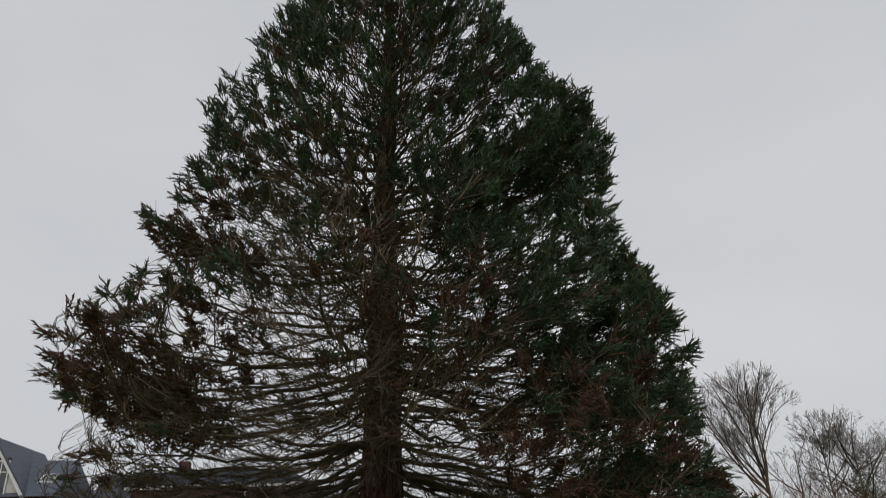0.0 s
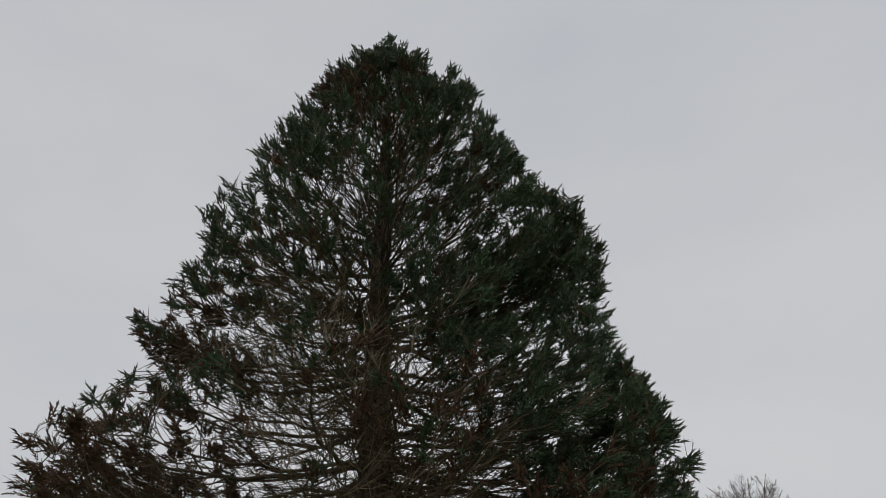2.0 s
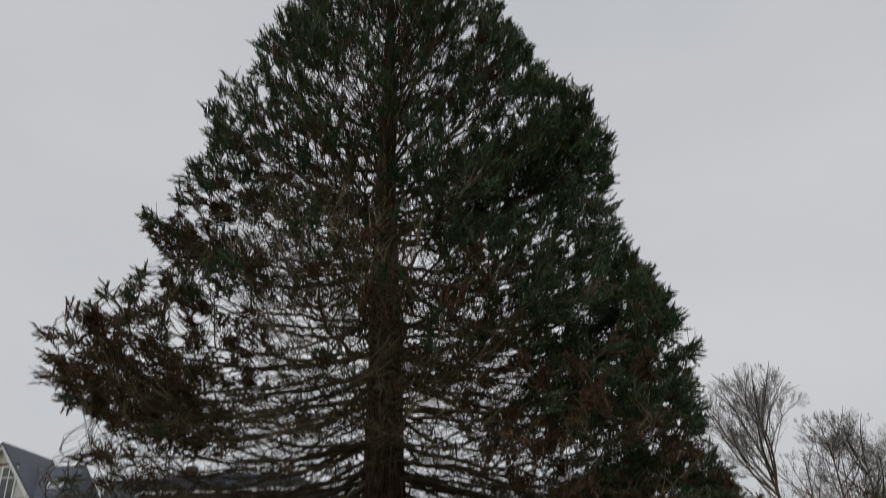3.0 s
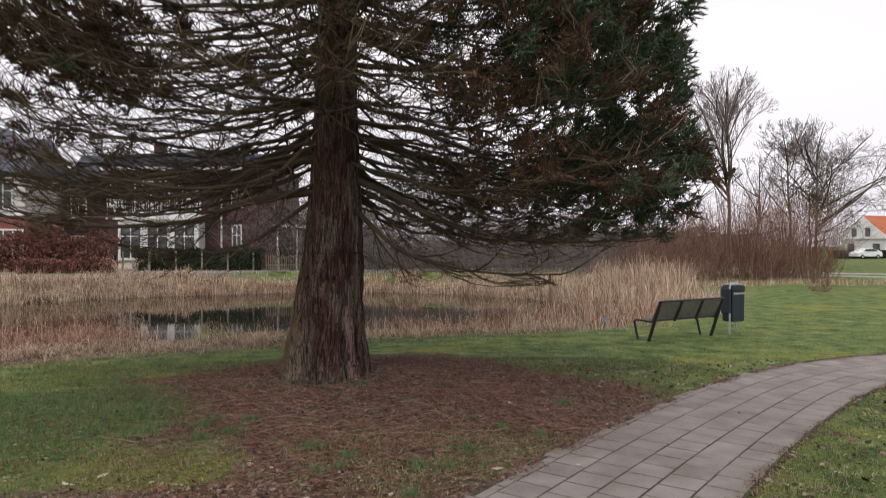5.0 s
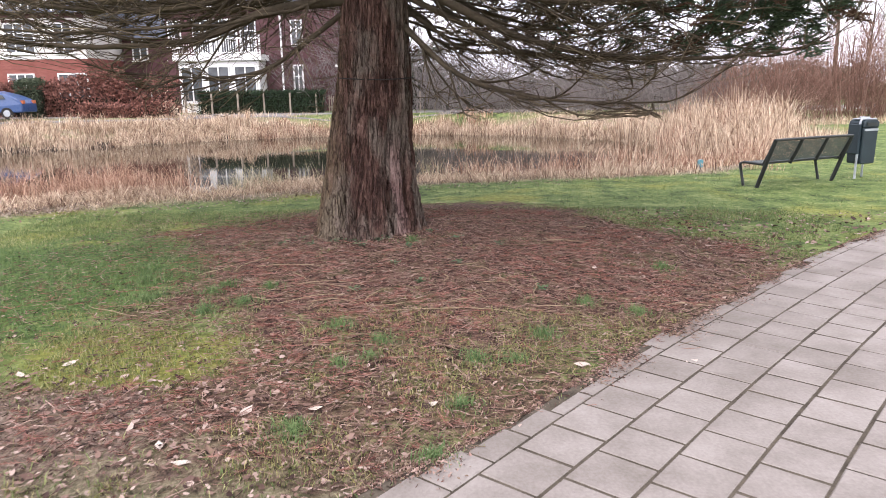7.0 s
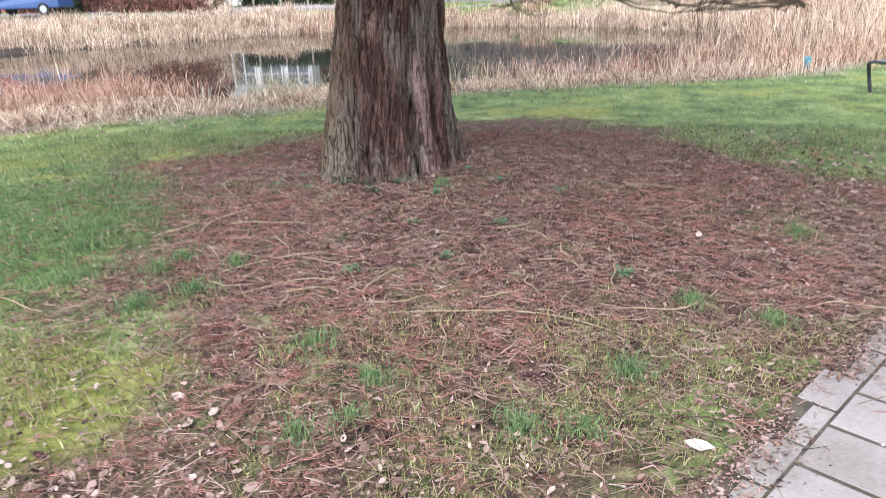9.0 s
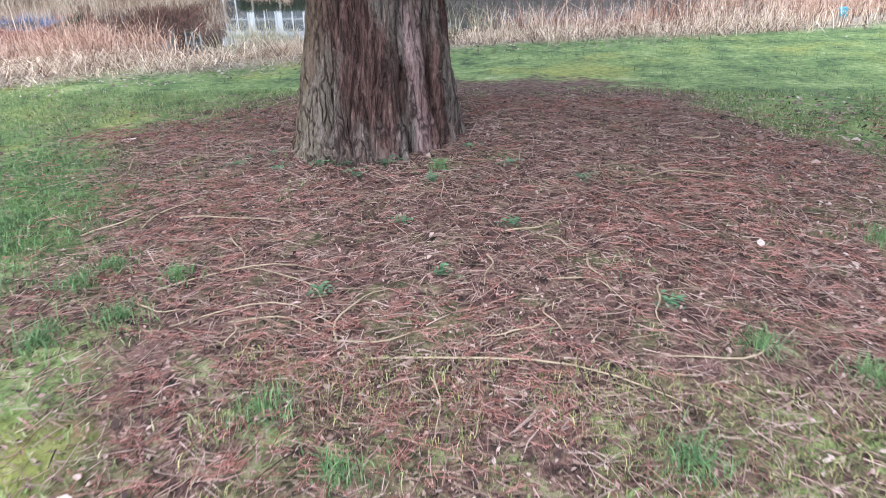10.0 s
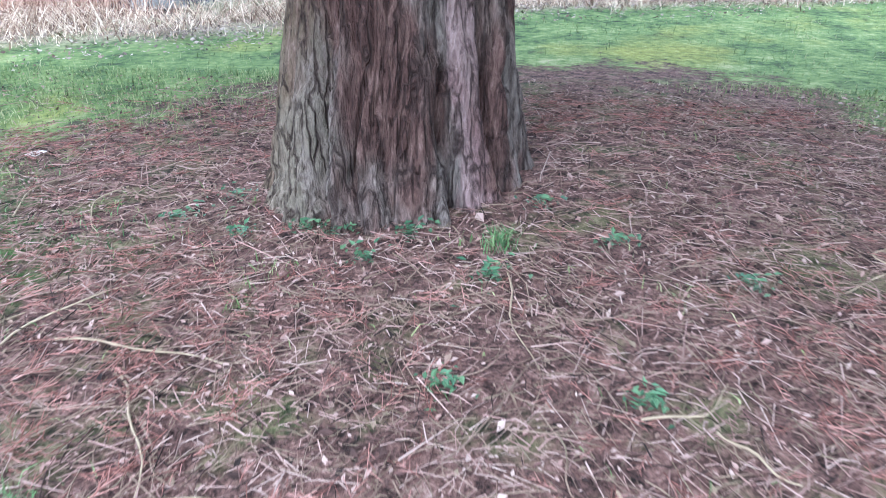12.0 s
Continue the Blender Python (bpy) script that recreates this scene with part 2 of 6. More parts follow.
M_car_blue = surface("dark_blue_car_paint", [(0.3, (0.025, 0.060, 0.16)), (0.7, (0.04, 0.085, 0.21))], 1.0, 20.0, 0.3, 0.5, bump=0)
M_car_white = surface("white_car_paint", [(0.3, (0.66, 0.67, 0.68)), (0.7, (0.76, 0.77, 0.78))], 1.0, 20.0, 0.3, 0.5, bump=0)


def glass_dark():
    m, nt, b, g = blank("window_glass", 0.06, 0.6)
    v = n_noise(nt, g.outputs["Position"], 0.8, 2.0)
    nt.links.new(n_ramp(nt, v, [(0.3, (0.030, 0.034, 0.038)), (0.7, (0.10, 0.11, 0.115))]), b.inputs["Base Color"])
    return m


M_glass = glass_dark()


def water_material():
    m, nt, b, g = blank("pond_water", 0.035, 0.30)
    b.inputs["Base Color"].default_value = (0.018, 0.017, 0.012, 1)
    b.inputs["IOR"].default_value = 1.33
    n_bump(nt, b, n_noise(nt, n_scaled(nt, g.outputs["Position"], (1, 0.5, 1)), 2.5, 3.0), 0.03, 0.015)
    return m


M_water = water_material()


def ground_material():
    """Lawn, needle litter under the tree, leaf litter at its foot and along the bank, each with its own ragged outline."""
    m, nt, b, g = blank("park_ground", 0.92, 0.15)
    pos = g.outputs["Position"]
    sep = nt.nodes.new("ShaderNodeSeparateXYZ")
    nt.links.new(pos, sep.inputs[0])
    x, y = sep.outputs[0], sep.outputs[1]
    broad, mid, fine, grit = n_noise(nt, pos, 0.55, 4.0), n_noise(nt, pos, 2.3, 5.0), n_noise(nt, pos, 14.0, 5.0, 0.65), n_noise(nt, pos, 70.0, 4.0, 0.7)
    green = n_ramp(nt, n_math(nt, "ADD", n_math(nt, "MULTIPLY", mid, 0.5), n_math(nt, "MULTIPLY", fine, 0.5)),
                   [(0.35, (0.020, 0.026, 0.012)), (0.46, (0.080, 0.124, 0.036)), (0.57, (0.165, 0.212, 0.066)), (0.70, (0.34, 0.32, 0.17))])
    straw = n_ramp(nt, fine, [(0.3, (0.095, 0.105, 0.022)), (0.6, (0.24, 0.25, 0.058)), (0.8, (0.36, 0.34, 0.14))])
    rust = n_ramp(nt, n_math(nt, "ADD", n_math(nt, "MULTIPLY", fine, 0.55), n_math(nt, "MULTIPLY", grit, 0.45)),
                  [(0.38, (0.014, 0.009, 0.007)), (0.46, (0.072, 0.040, 0.032)), (0.56, (0.178, 0.100, 0.078)), (0.70, (0.36, 0.25, 0.20))])
    leafy = n_ramp(nt, n_math(nt, "ADD", n_math(nt, "MULTIPLY", fine, 0.6), n_math(nt, "MULTIPLY", grit, 0.4)),
                   [(0.36, (0.045, 0.032, 0.026)), (0.48, (0.155, 0.108, 0.085)), (0.60, (0.30, 0.225, 0.18)), (0.72, (0.50, 0.41, 0.35))])
    bank = n_ramp(nt, fine, [(0.3, (0.095, 0.070, 0.050)), (0.52, (0.26, 0.20, 0.14)), (0.8, (0.50, 0.41, 0.30))])
    bank = n_mix(nt, n_math(nt, "MULTIPLY", n_smooth(nt, mid, 0.48, 0.62), 0.45), bank, green)
    # straw-coloured patches in the lawn
    colour = n_mix(nt, n_smooth(nt, broad, 0.52, 0.68), green, straw)

    def disc(cx, cy, sx, sy, wob):
        dx = n_math(nt, "DIVIDE", n_math(nt, "SUBTRACT", x, cx), sx)
        dy = n_math(nt, "DIVIDE", n_math(nt, "SUBTRACT", y, cy), sy)
        d = n_math(nt, "ADD", n_math(nt, "MULTIPLY", dx, dx), n_math(nt, "MULTIPLY", dy, dy))
        d = n_math(nt, "SQRT", d)
        w = n_math(nt, "ADD", n_math(nt, "MULTIPLY", n_math(nt, "SUBTRACT", mid, 0.5), wob), n_math(nt, "MULTIPLY", n_math(nt, "SUBTRACT", fine, 0.5), wob * 0.8))
        return n_math(nt, "ADD", d, w)

    colour = n_mix(nt, n_math(nt, "MULTIPLY", n_smooth(nt, disc(-1.4, 6.2, 2.6, 1.45, 1.1), 1.05, 0.60), 0.70), colour, leafy)
    # moss and thin grass come through the litter here and there
    rust = n_mix(nt, n_math(nt, "MULTIPLY", n_smooth(nt, n_noise(nt, pos, 3.6, 4.0), 0.50, 0.66), 0.38), rust, green)
    colour = n_mix(nt, n_math(nt, "MULTIPLY", n_smooth(nt, disc(-0.4, 7.35, 1.75, 1.1, 1.3), 1.1, 0.6), 0.78), colour, rust)
    colour = n_mix(nt, n_smooth(nt, disc(0.0, 10.75, 3.25, 3.0, 0.75), 1.05, 0.85), colour, rust)
    # the lawn bites into the litter on both sides; moss and a drift of leaves nearer the path
    lush = n_ramp(nt, fine, [(0.3, (0.026, 0.050, 0.012)), (0.55, (0.078, 0.132, 0.032)), (0.8, (0.15, 0.20, 0.06))])
    colour = n_mix(nt, n_math(nt, "MULTIPLY", n_smooth(nt, disc(-3.7, 9.6, 1.65, 1.6, 0.9), 1.1, 0.75), 0.9), colour, lush)
    colour = n_mix(nt, n_smooth(nt, disc(2.95, 12.6, 1.4, 1.5, 0.9), 1.1, 0.8), colour, green)
    colour = n_mix(nt, n_math(nt, "MULTIPLY", n_smooth(nt, disc(-1.85, 7.72, 0.80, 0.55, 0.9), 1.1, 0.7), 0.85), colour, straw)
    colour = n_mix(nt, n_math(nt, "MULTIPLY", n_smooth(nt, disc(-1.85, 6.75, 0.75, 0.5, 1.0), 1.1, 0.7), 0.8), colour, leafy)
    # pale dead sedge towards the pond
    shore = n_math(nt, "MAXIMUM", n_math(nt, "MINIMUM", n_math(nt, "MULTIPLY", x, 0.53), n_math(nt, "MULTIPLY", x, 0.28)), n_math(nt, "SUBTRACT", n_math(nt, "MULTIPLY", x, 1.3), 4.85))
    edge = n_math(nt, "ADD", n_math(nt, "SUBTRACT", y, shore), n_math(nt, "MULTIPLY", n_math(nt, "SUBTRACT", mid, 0.5), 1.6))
    near = n_math(nt, "MULTIPLY", n_math(nt, "MULTIPLY", n_smooth(nt, edge, 15.9, 16.7), n_smooth(nt, x, 15.0, 10.0)), n_smooth(nt, edge, 36.0, 33.0))
    colour = n_mix(nt, near, colour, bank)
    west_y = n_math(nt, "SUBTRACT", y, n_math(nt, "MULTIPLY", n_math(nt, "MINIMUM", n_math(nt, "ADD", x, 8.0), 0.0), 0.42))
    far = n_math(nt, "MULTIPLY", n_smooth(nt, west_y, 33.5, 34.5), n_smooth(nt, x, 19.0, 12.0))
    colour = n_mix(nt, n_math(nt, "MULTIPLY", far, n_smooth(nt, y, 42.5, 40.5)), colour, bank)
    # wet mud along the waterline
    mud = n_ramp(nt, fine, [(0.3, (0.018, 0.014, 0.011)), (0.7, (0.055, 0.043, 0.033))])
    colour = n_mix(nt, n_smooth(nt, n_math(nt, "ADD", sep.outputs[2], n_math(nt, "MULTIPLY", n_math(nt, "SUBTRACT", fine, 0.5), 0.12)), -0.42, -0.56), colour, mud)
    nt.links.new(colour, b.inputs["Base Color"])
    n_bump(nt, b, n_math(nt, "ADD", n_math(nt, "MULTIPLY", fine, 0.6), n_math(nt, "MULTIPLY", grit, 0.6)), 0.8, 0.03)
    return m


M_ground = ground_material()


def bark_material():
    m, nt, b, g = blank("fibrous_bark", 0.92, 0.12)
    pos = g.outputs["Position"]
    strips = n_noise(nt, n_scaled(nt, pos, (1, 1, 0.16)), 20.0, 5.0, 0.6, 0.6)
    fibre = n_noise(nt, n_scaled(nt, pos, (1, 1, 0.2)), 75.0, 6.0, 0.7, 0.5)
    patch = n_noise(nt, n_scaled(nt, pos, (1, 1, 0.45)), 2.6, 4.0)
    base = n_ramp(nt, n_math(nt, "ADD", n_math(nt, "MULTIPLY", strips, 0.55), n_math(nt, "MULTIPLY", fibre, 0.45)),
                  [(0.36, (0.018, 0.010, 0.008)), (0.47, (0.070, 0.037, 0.029)), (0.58, (0.140, 0.083, 0.066)), (0.72, (0.32, 0.225, 0.185))])
    grey = n_ramp(nt, fibre, [(0.3, (0.085, 0.072, 0.058)), (0.7, (0.31, 0.272, 0.225))])
    moss = n_ramp(nt, fibre, [(0.3, (0.14, 0.11, 0.06)), (0.7, (0.34, 0.28, 0.17))])
    colour = n_mix(nt, n_math(nt, "MULTIPLY", n_smooth(nt, patch, 0.46, 0.62), 0.62), base, grey)
    sep = nt.nodes.new("ShaderNodeSeparateXYZ")
    nt.links.new(pos, sep.inputs[0])
    west = n_smooth(nt, n_math(nt, "ADD", sep.outputs[0], n_math(nt, "MULTIPLY", n_math(nt, "SUBTRACT", strips, 0.5), 0.5)), -0.95, -1.3)
    colour = n_mix(nt, n_math(nt, "MULTIPLY", west, 0.38), colour, moss)
    # bare pinkish inner bark where a strip has lost its plates
    around = n_math(nt, "ARCTAN2", n_math(nt, "SUBTRACT", sep.outputs[1], 11.15), n_math(nt, "ADD", sep.outputs[0], 0.87))
    wob = n_math(nt, "MULTIPLY", n_math(nt, "SUBTRACT", strips, 0.5), 0.16)
    pink = n_ramp(nt, fibre, [(0.3, (0.17, 0.098, 0.092)), (0.55, (0.34, 0.215, 0.20)), (0.75, (0.48, 0.34, 0.32))])
    for mid_a, half_a, top in ((-0.78, 0.16, 1.15),):
        off = n_math(nt, "ABSOLUTE", n_math(nt, "ADD", n_math(nt, "SUBTRACT", around, mid_a), wob))
        mask = n_math(nt, "MULTIPLY", n_smooth(nt, off, half_a, half_a * 0.7), n_smooth(nt, sep.outputs[2], top + 0.12, top - 0.2))
        colour = n_mix(nt, n_math(nt, "MULTIPLY", n_math(nt, "MULTIPLY", mask, n_smooth(nt, patch, 0.36, 0.56)), 0.5), colour, pink)
    nt.links.new(colour, b.inputs["Base Color"])
    vor = nt.nodes.new("ShaderNodeTexVoronoi")
    vor.feature = "DISTANCE_TO_EDGE"
    vor.inputs["Scale"].default_value = 24.0
    warp = nt.nodes.new("ShaderNodeVectorMath")
    warp.operation = "ADD"
    nt.links.new(n_scaled(nt, pos, (1, 1, 0.085)), warp.inputs[0])
    fuzz = nt.nodes.new("ShaderNodeTexNoise")
    fuzz.inputs["Scale"].default_value = 14.0
    nt.links.new(pos, fuzz.inputs["Vector"])
    nt.links.new(n_scaled(nt, fuzz.outputs["Color"], (0.03, 0.03, 0.03)), warp.inputs[1])
    nt.links.new(warp.outputs[0], vor.inputs["Vector"])
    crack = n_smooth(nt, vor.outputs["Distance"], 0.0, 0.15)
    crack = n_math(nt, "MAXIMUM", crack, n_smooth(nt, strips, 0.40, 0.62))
    # the bump's cracks are darkened in the colour too, as painted shade
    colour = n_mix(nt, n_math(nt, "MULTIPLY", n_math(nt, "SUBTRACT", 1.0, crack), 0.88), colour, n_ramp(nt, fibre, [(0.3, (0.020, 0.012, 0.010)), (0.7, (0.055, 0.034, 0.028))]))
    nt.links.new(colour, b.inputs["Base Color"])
    n_bump(nt, b, n_math(nt, "ADD", n_math(nt, "MULTIPLY", crack, 0.8), n_math(nt, "ADD", fibre, n_math(nt, "MULTIPLY", strips, 0.7))), 1.0, 0.025)
    return m


M_bark = bark_material()


# ---- helpers for meshes ----


def np_mesh(name, verts, faces):
    """A mesh from arrays: faces is (n, 3) or (n, 4)."""
    me = bpy.data.meshes.new(name)
    verts, faces = np.asarray(verts, np.float32), np.asarray(faces, np.int32)
    k = faces.shape[1]
    me.vertices.add(len(verts))
    me.vertices.foreach_set("co", verts.ravel())
    me.loops.add(faces.size)
    me.loops.foreach_set("vertex_index", faces.ravel())
    me.polygons.add(len(faces))
    me.polygons.foreach_set("loop_start", np.arange(0, faces.size, k, dtype=np.int32))
    me.polygons.foreach_set("use_smooth", np.zeros(len(faces), bool))
    me.update(calc_edges=True)
    return me


def np_part(name, verts, faces, material, parent=None, label="", smooth=False, kind=""):
    me = np_mesh(name, verts, faces)
    me.materials.append(material)
    if smooth:
        me.polygons.foreach_set("use_smooth", np.ones(len(me.polygons), bool))
    ob = new(name, me)
    if parent:
        ob.parent = parent
    return tagged(ob, label=label, kind=kind)


def part(name, bm, material, parent=None, label="", smooth=False, bevel=0.0):
    """One mesh object from a bmesh, under a thing or a part."""
    if bevel:
        bmesh.ops.bevel(bm, geom=bm.edges[:], offset=bevel, segments=1, affect="EDGES", clamp_overlap=True)
    me = bpy.data.meshes.new(name)
    bm.to_mesh(me)
    bm.free()
    me.materials.append(material)
    if smooth:
        me.polygons.foreach_set("use_smooth", np.ones(len(me.polygons), bool))
    ob = new(name, me)
    if parent:
        ob.parent = parent
    return tagged(ob, label=label)


def thing(name, label, category, at=(0, 0, 0), turn=0.0, group="", kind=""):
    ob = new(name)
    ob.empty_display_size = 0.2
    ob.matrix_basis = pose(*at, 0, 0, turn)
    return tagged(ob, label, category, group, kind)


def box_bm(lo, hi, bm=None):
    bm = bm or bmesh.new()
    c = [(a + b) / 2 for a, b in zip(lo, hi)]
    s = [abs(b - a) for a, b in zip(lo, hi)]
    bmesh.ops.create_cube(bm, size=1, matrix=Matrix.Translation(c) @ Matrix.Diagonal((*s, 1)))
    return bm


def prism_bm(outline, y0, y1):
    """An outline in x and z, drawn out from y0 to y1."""
    bm = bmesh.new()
    a = [bm.verts.new((x, y0, z)) for x, z in outline]
    b = [bm.verts.new((x, y1, z)) for x, z in outline]
    n = len(a)
    bm.faces.new(a[::-1])
    bm.faces.new(b)
    for i in range(n):
        bm.faces.new((a[i], a[(i + 1) % n], b[(i + 1) % n], b[i]))
    bmesh.ops.recalc_face_normals(bm, faces=bm.faces[:])
    return bm


def unit(v):
    return v / np.maximum(np.linalg.norm(v, axis=-1, keepdims=True), 1e-9)


def tubes(P, R, sides):
    """Tapered tubes along the polylines P (b, k, 3) with radii R (b, k)."""
    P, R = np.asarray(P, float), np.asarray(R, float)
    b, k, _ = P.shape
    T = unit(np.gradient(P, axis=1))
    whole = np.abs(P[:, -1] - P[:, 0])
    A = np.eye(3)[np.argmin(whole, axis=1)][:, None, :]
    U = unit(np.cross(T, A))
    W = np.cross(T, U)
    ang = np.arange(sides) * 2 * np.pi / sides
    V = P[:, :, None, :] + R[:, :, None, None] * (U[:, :, None, :] * np.cos(ang)[None, None, :, None] + W[:, :, None, :] * np.sin(ang)[None, None, :, None])
    i = np.arange(b)[:, None, None] * k * sides
    j = np.arange(k - 1)[None, :, None] * sides
    s = np.arange(sides)[None, None, :]
    s2 = (s + 1) % sides
    F = np.stack([i + j + s, i + j + s2, i + j + sides + s2, i + j + sides + s], -1).reshape(-1, 4)
    return V.reshape(-1, 3), F


def bezier(p0, p1, p2, k):
    u = np.linspace(0, 1, k)[None, :, None]
    return (1 - u) ** 2 * p0[:, None] + 2 * u * (1 - u) * p1[:, None] + u ** 2 * p2[:, None]


def along(P, idx, u):
    """Points and tangents at the share u of the polylines P[idx]."""
    k = P.shape[1]
    f = np.clip(u, 0, 0.9999) * (k - 1)
    i = f.astype(int)
    w = (f - i)[:, None]
    a, b = P[idx, i], P[idx, i + 1]
    return a * (1 - w) + b * w, unit(b - a)


def join_np(chunks):
    vs, fs, n = [], [], 0
    for v, f in chunks:
        vs.append(v)
        fs.append(f + n)
        n += len(v)
    return np.concatenate(vs), np.concatenate(fs)


def frames_for(axis, roll):
    """Rotation matrices whose third column is axis."""
    a = np.where(np.abs(axis[:, 2:3]) > 0.9, np.array([[1.0, 0, 0]]), np.array([[0, 0, 1.0]]))
    u = unit(np.cross(a, axis))
    w = np.cross(axis, u)
    c, s = np.cos(roll)[:, None], np.sin(roll)[:, None]
    return np.stack([u * c + w * s, w * c - u * s, axis], -1)


def stamp(templates, faces, pick, place, rot, size):
    """Copies of small vertex templates, each turned, sized and placed, as one vertex array."""
    T = templates[pick]
    V = np.einsum("bij,bnj->bni", rot, T * size[:, None, None]) + place[:, None, :]
    n = T.shape[1]
    F = faces[None] + (np.arange(len(pick)) * n)[:, None, None]
    return V.reshape(-1, 3), F.reshape(-1, faces.shape[1])


def grid_noise(x, y, seed, wrap=0):
    """Smooth value noise in 0..1 over x and y; x wraps after wrap cells if given."""
    g = np.random.default_rng(seed).random((256, 256))
    xi, yi = np.floor(x).astype(int), np.floor(y).astype(int)
    fx, fy = x - xi, y - yi
    fx, fy = fx * fx * (3 - 2 * fx), fy * fy * (3 - 2 * fy)
    m = wrap or 256
    x0, x1, y0, y1 = xi % m, (xi + 1) % m, yi % 256, (yi + 1) % 256
    return (g[x0, y0] * (1 - fx) + g[x1, y0] * fx) * (1 - fy) + (g[x0, y1] * (1 - fx) + g[x1, y1] * fx) * fy


# ---- the lie of the land ----
# the footpath's outer edge: a wide arc past the tree that tightens to the east
WIDE_C, WIDE_R = np.array([33.989, -17.783]), 41.739
BEND, TIGHT_R = 0.77, 10.0
BEND_DIR = np.array([-math.cos(BEND), math.sin(BEND)])
TIGHT_C = WIDE_C + (WIDE_R - TIGHT_R) * BEND_DIR
TILE = 0.302
PATH_WIDTH = 6 * TILE


def path_point(along, inset):
    """A point by metres along the outer edge from the bend, and metres in from that edge."""
    along = np.asarray(along, float)
    wide = along < 0
    a = BEND + along / np.where(wide, WIDE_R, TIGHT_R)
    rad = np.where(wide, WIDE_R, TIGHT_R) - inset
    return np.where(wide, WIDE_C[0], TIGHT_C[0]) - rad * np.cos(a), np.where(wide, WIDE_C[1], TIGHT_C[1]) + rad * np.sin(a)


def path_coords(x, y):
    """Metres along and in from the footpath's outer edge."""
    a1, a2 = np.arctan2(y - WIDE_C[1], WIDE_C[0] - x), np.arctan2(y - TIGHT_C[1], TIGHT_C[0] - x)
    far = a1 > BEND
    along = np.where(far, (a2 - BEND) * TIGHT_R, (a1 - BEND) * WIDE_R)
    inset = np.where(far, TIGHT_R - np.hypot(x - TIGHT_C[0], y - TIGHT_C[1]), WIDE_R - np.hypot(x - WIDE_C[0], y - WIDE_C[1]))
    return along, inset


def path_cover(along):
    """How far soil and litter have crept in over the outermost row."""
    u = np.clip((along + 6.5) / 0.9, 0, 1)
    return TILE * (0.08 + 0.46 * u * u * (3 - 2 * u)) + 0.04 * np.clip((along + 5) / 5, 0, 1)


TREE = np.array([-0.75, 11.15, 0.12])
POND = np.array([(-34, 19.3), (-15.7, 18.3), (-9.7, 17.9), (-7.0, 19.6), (-5.2, 20.4), (-1.2, 21.6), (2.3, 22.5), (4.6, 24.6), (6.6, 28.5), (7.3, 32.5), (6.2, 34.8),
                 (4.2, 37.2), (1.3, 39.4), (-2.5, 40.8), (-7.3, 40.2), (-13.2, 37.2), (-17.1, 32.8), (-21.3, 29.6), (-34, 28.3)], float)
# the water lies low between its banks
WATER = -0.70


def pond_distance(x, y):
    """Metres to the pond's edge, negative inside it."""
    a, b = POND, np.roll(POND, -1, 0)
    best = np.full(x.shape, 1e9)
    inside = np.zeros(x.shape, bool)
    for (ax, ay), (bx, by) in zip(a, b):
        dx, dy = bx - ax, by - ay
        u = np.clip(((x - ax) * dx + (y - ay) * dy) / (dx * dx + dy * dy), 0, 1)
        best = np.minimum(best, np.hypot(x - ax - u * dx, y - ay - u * dy))
        if dy:
            inside ^= ((ay > y) != (by > y)) & (x < dx * (y - ay) / dy + ax)
    return np.where(inside, -best, best)


def smoothstep(v, lo, hi):
    u = np.clip((v - lo) / (hi - lo), 0, 1)
    return u * u * (3 - 2 * u)


def lawn_edge(x):
    """Where the lawn ends and the bank begins."""
    return np.maximum(16.15 + np.minimum(0.53 * x, 0.28 * x), 1.3 * x + 11.3)


def lay(x, y):
    """Height of the ground."""
    x, y = np.asarray(x, float), np.asarray(y, float)
    z = 0.21 * np.exp(-0.5 * (((x - 0.15) / 1.75) ** 2 + ((y - 11.0) / 1.6) ** 2))
    z = z + 0.28 * smoothstep(y, 38.5, 42.0) * smoothstep(x, 22.0, 6.0)
    d = pond_distance(x, y)
    z = z * smoothstep(d, 0.0, 2.5) - 0.84 * smoothstep(d, 3.2 + 2.6 * smoothstep(y, 30.0, 24.0), -0.3) - 0.7 * smoothstep(d, -0.3, -2.5)
    z = z + 0.035 * (grid_noise(x * 0.7 + 50, y * 0.7 + 50, 3) - 0.5)
    # the footpath lies flat
    off = np.abs(path_coords(x, y)[1] - 3 * TILE) - 3 * TILE
    flat = smoothstep(off, 0.9, 0.05) * (y < 25) * (x < 25)
    return z * (1 - flat)


def ground():
    def lines(lo, hi, fine_lo, fine_hi, step):
        near = np.arange(fine_lo, fine_hi, step)
        out_lo = fine_lo - np.geomspace(step, fine_lo - lo, 45)[::-1]
        out_hi = fine_hi + np.geomspace(step, hi - fine_hi, 45)
        return np.concatenate([out_lo, near, out_hi])

    xs, ys = lines(-900, 900, -20, 10, 0.22), lines(-600, 1800, 4, 42, 0.22)
    X, Y = np.meshgrid(xs, ys, indexing="ij")
    Z = lay(X, Y)
    nx, ny = len(xs), len(ys)
    i, j = np.meshgrid(np.arange(nx - 1), np.arange(ny - 1), indexing="ij")
    a = (i * ny + j).ravel()
    F = np.stack([a, a + ny, a + ny + 1, a + 1], -1)
    ob = np_part("ground", np.stack([X, Y, Z], -1).reshape(-1, 3), F, M_ground, smooth=True)
    tagged(ob, "damp winter park lawn with rusty needle litter under the tree", "ground", kind="structure")


ground()


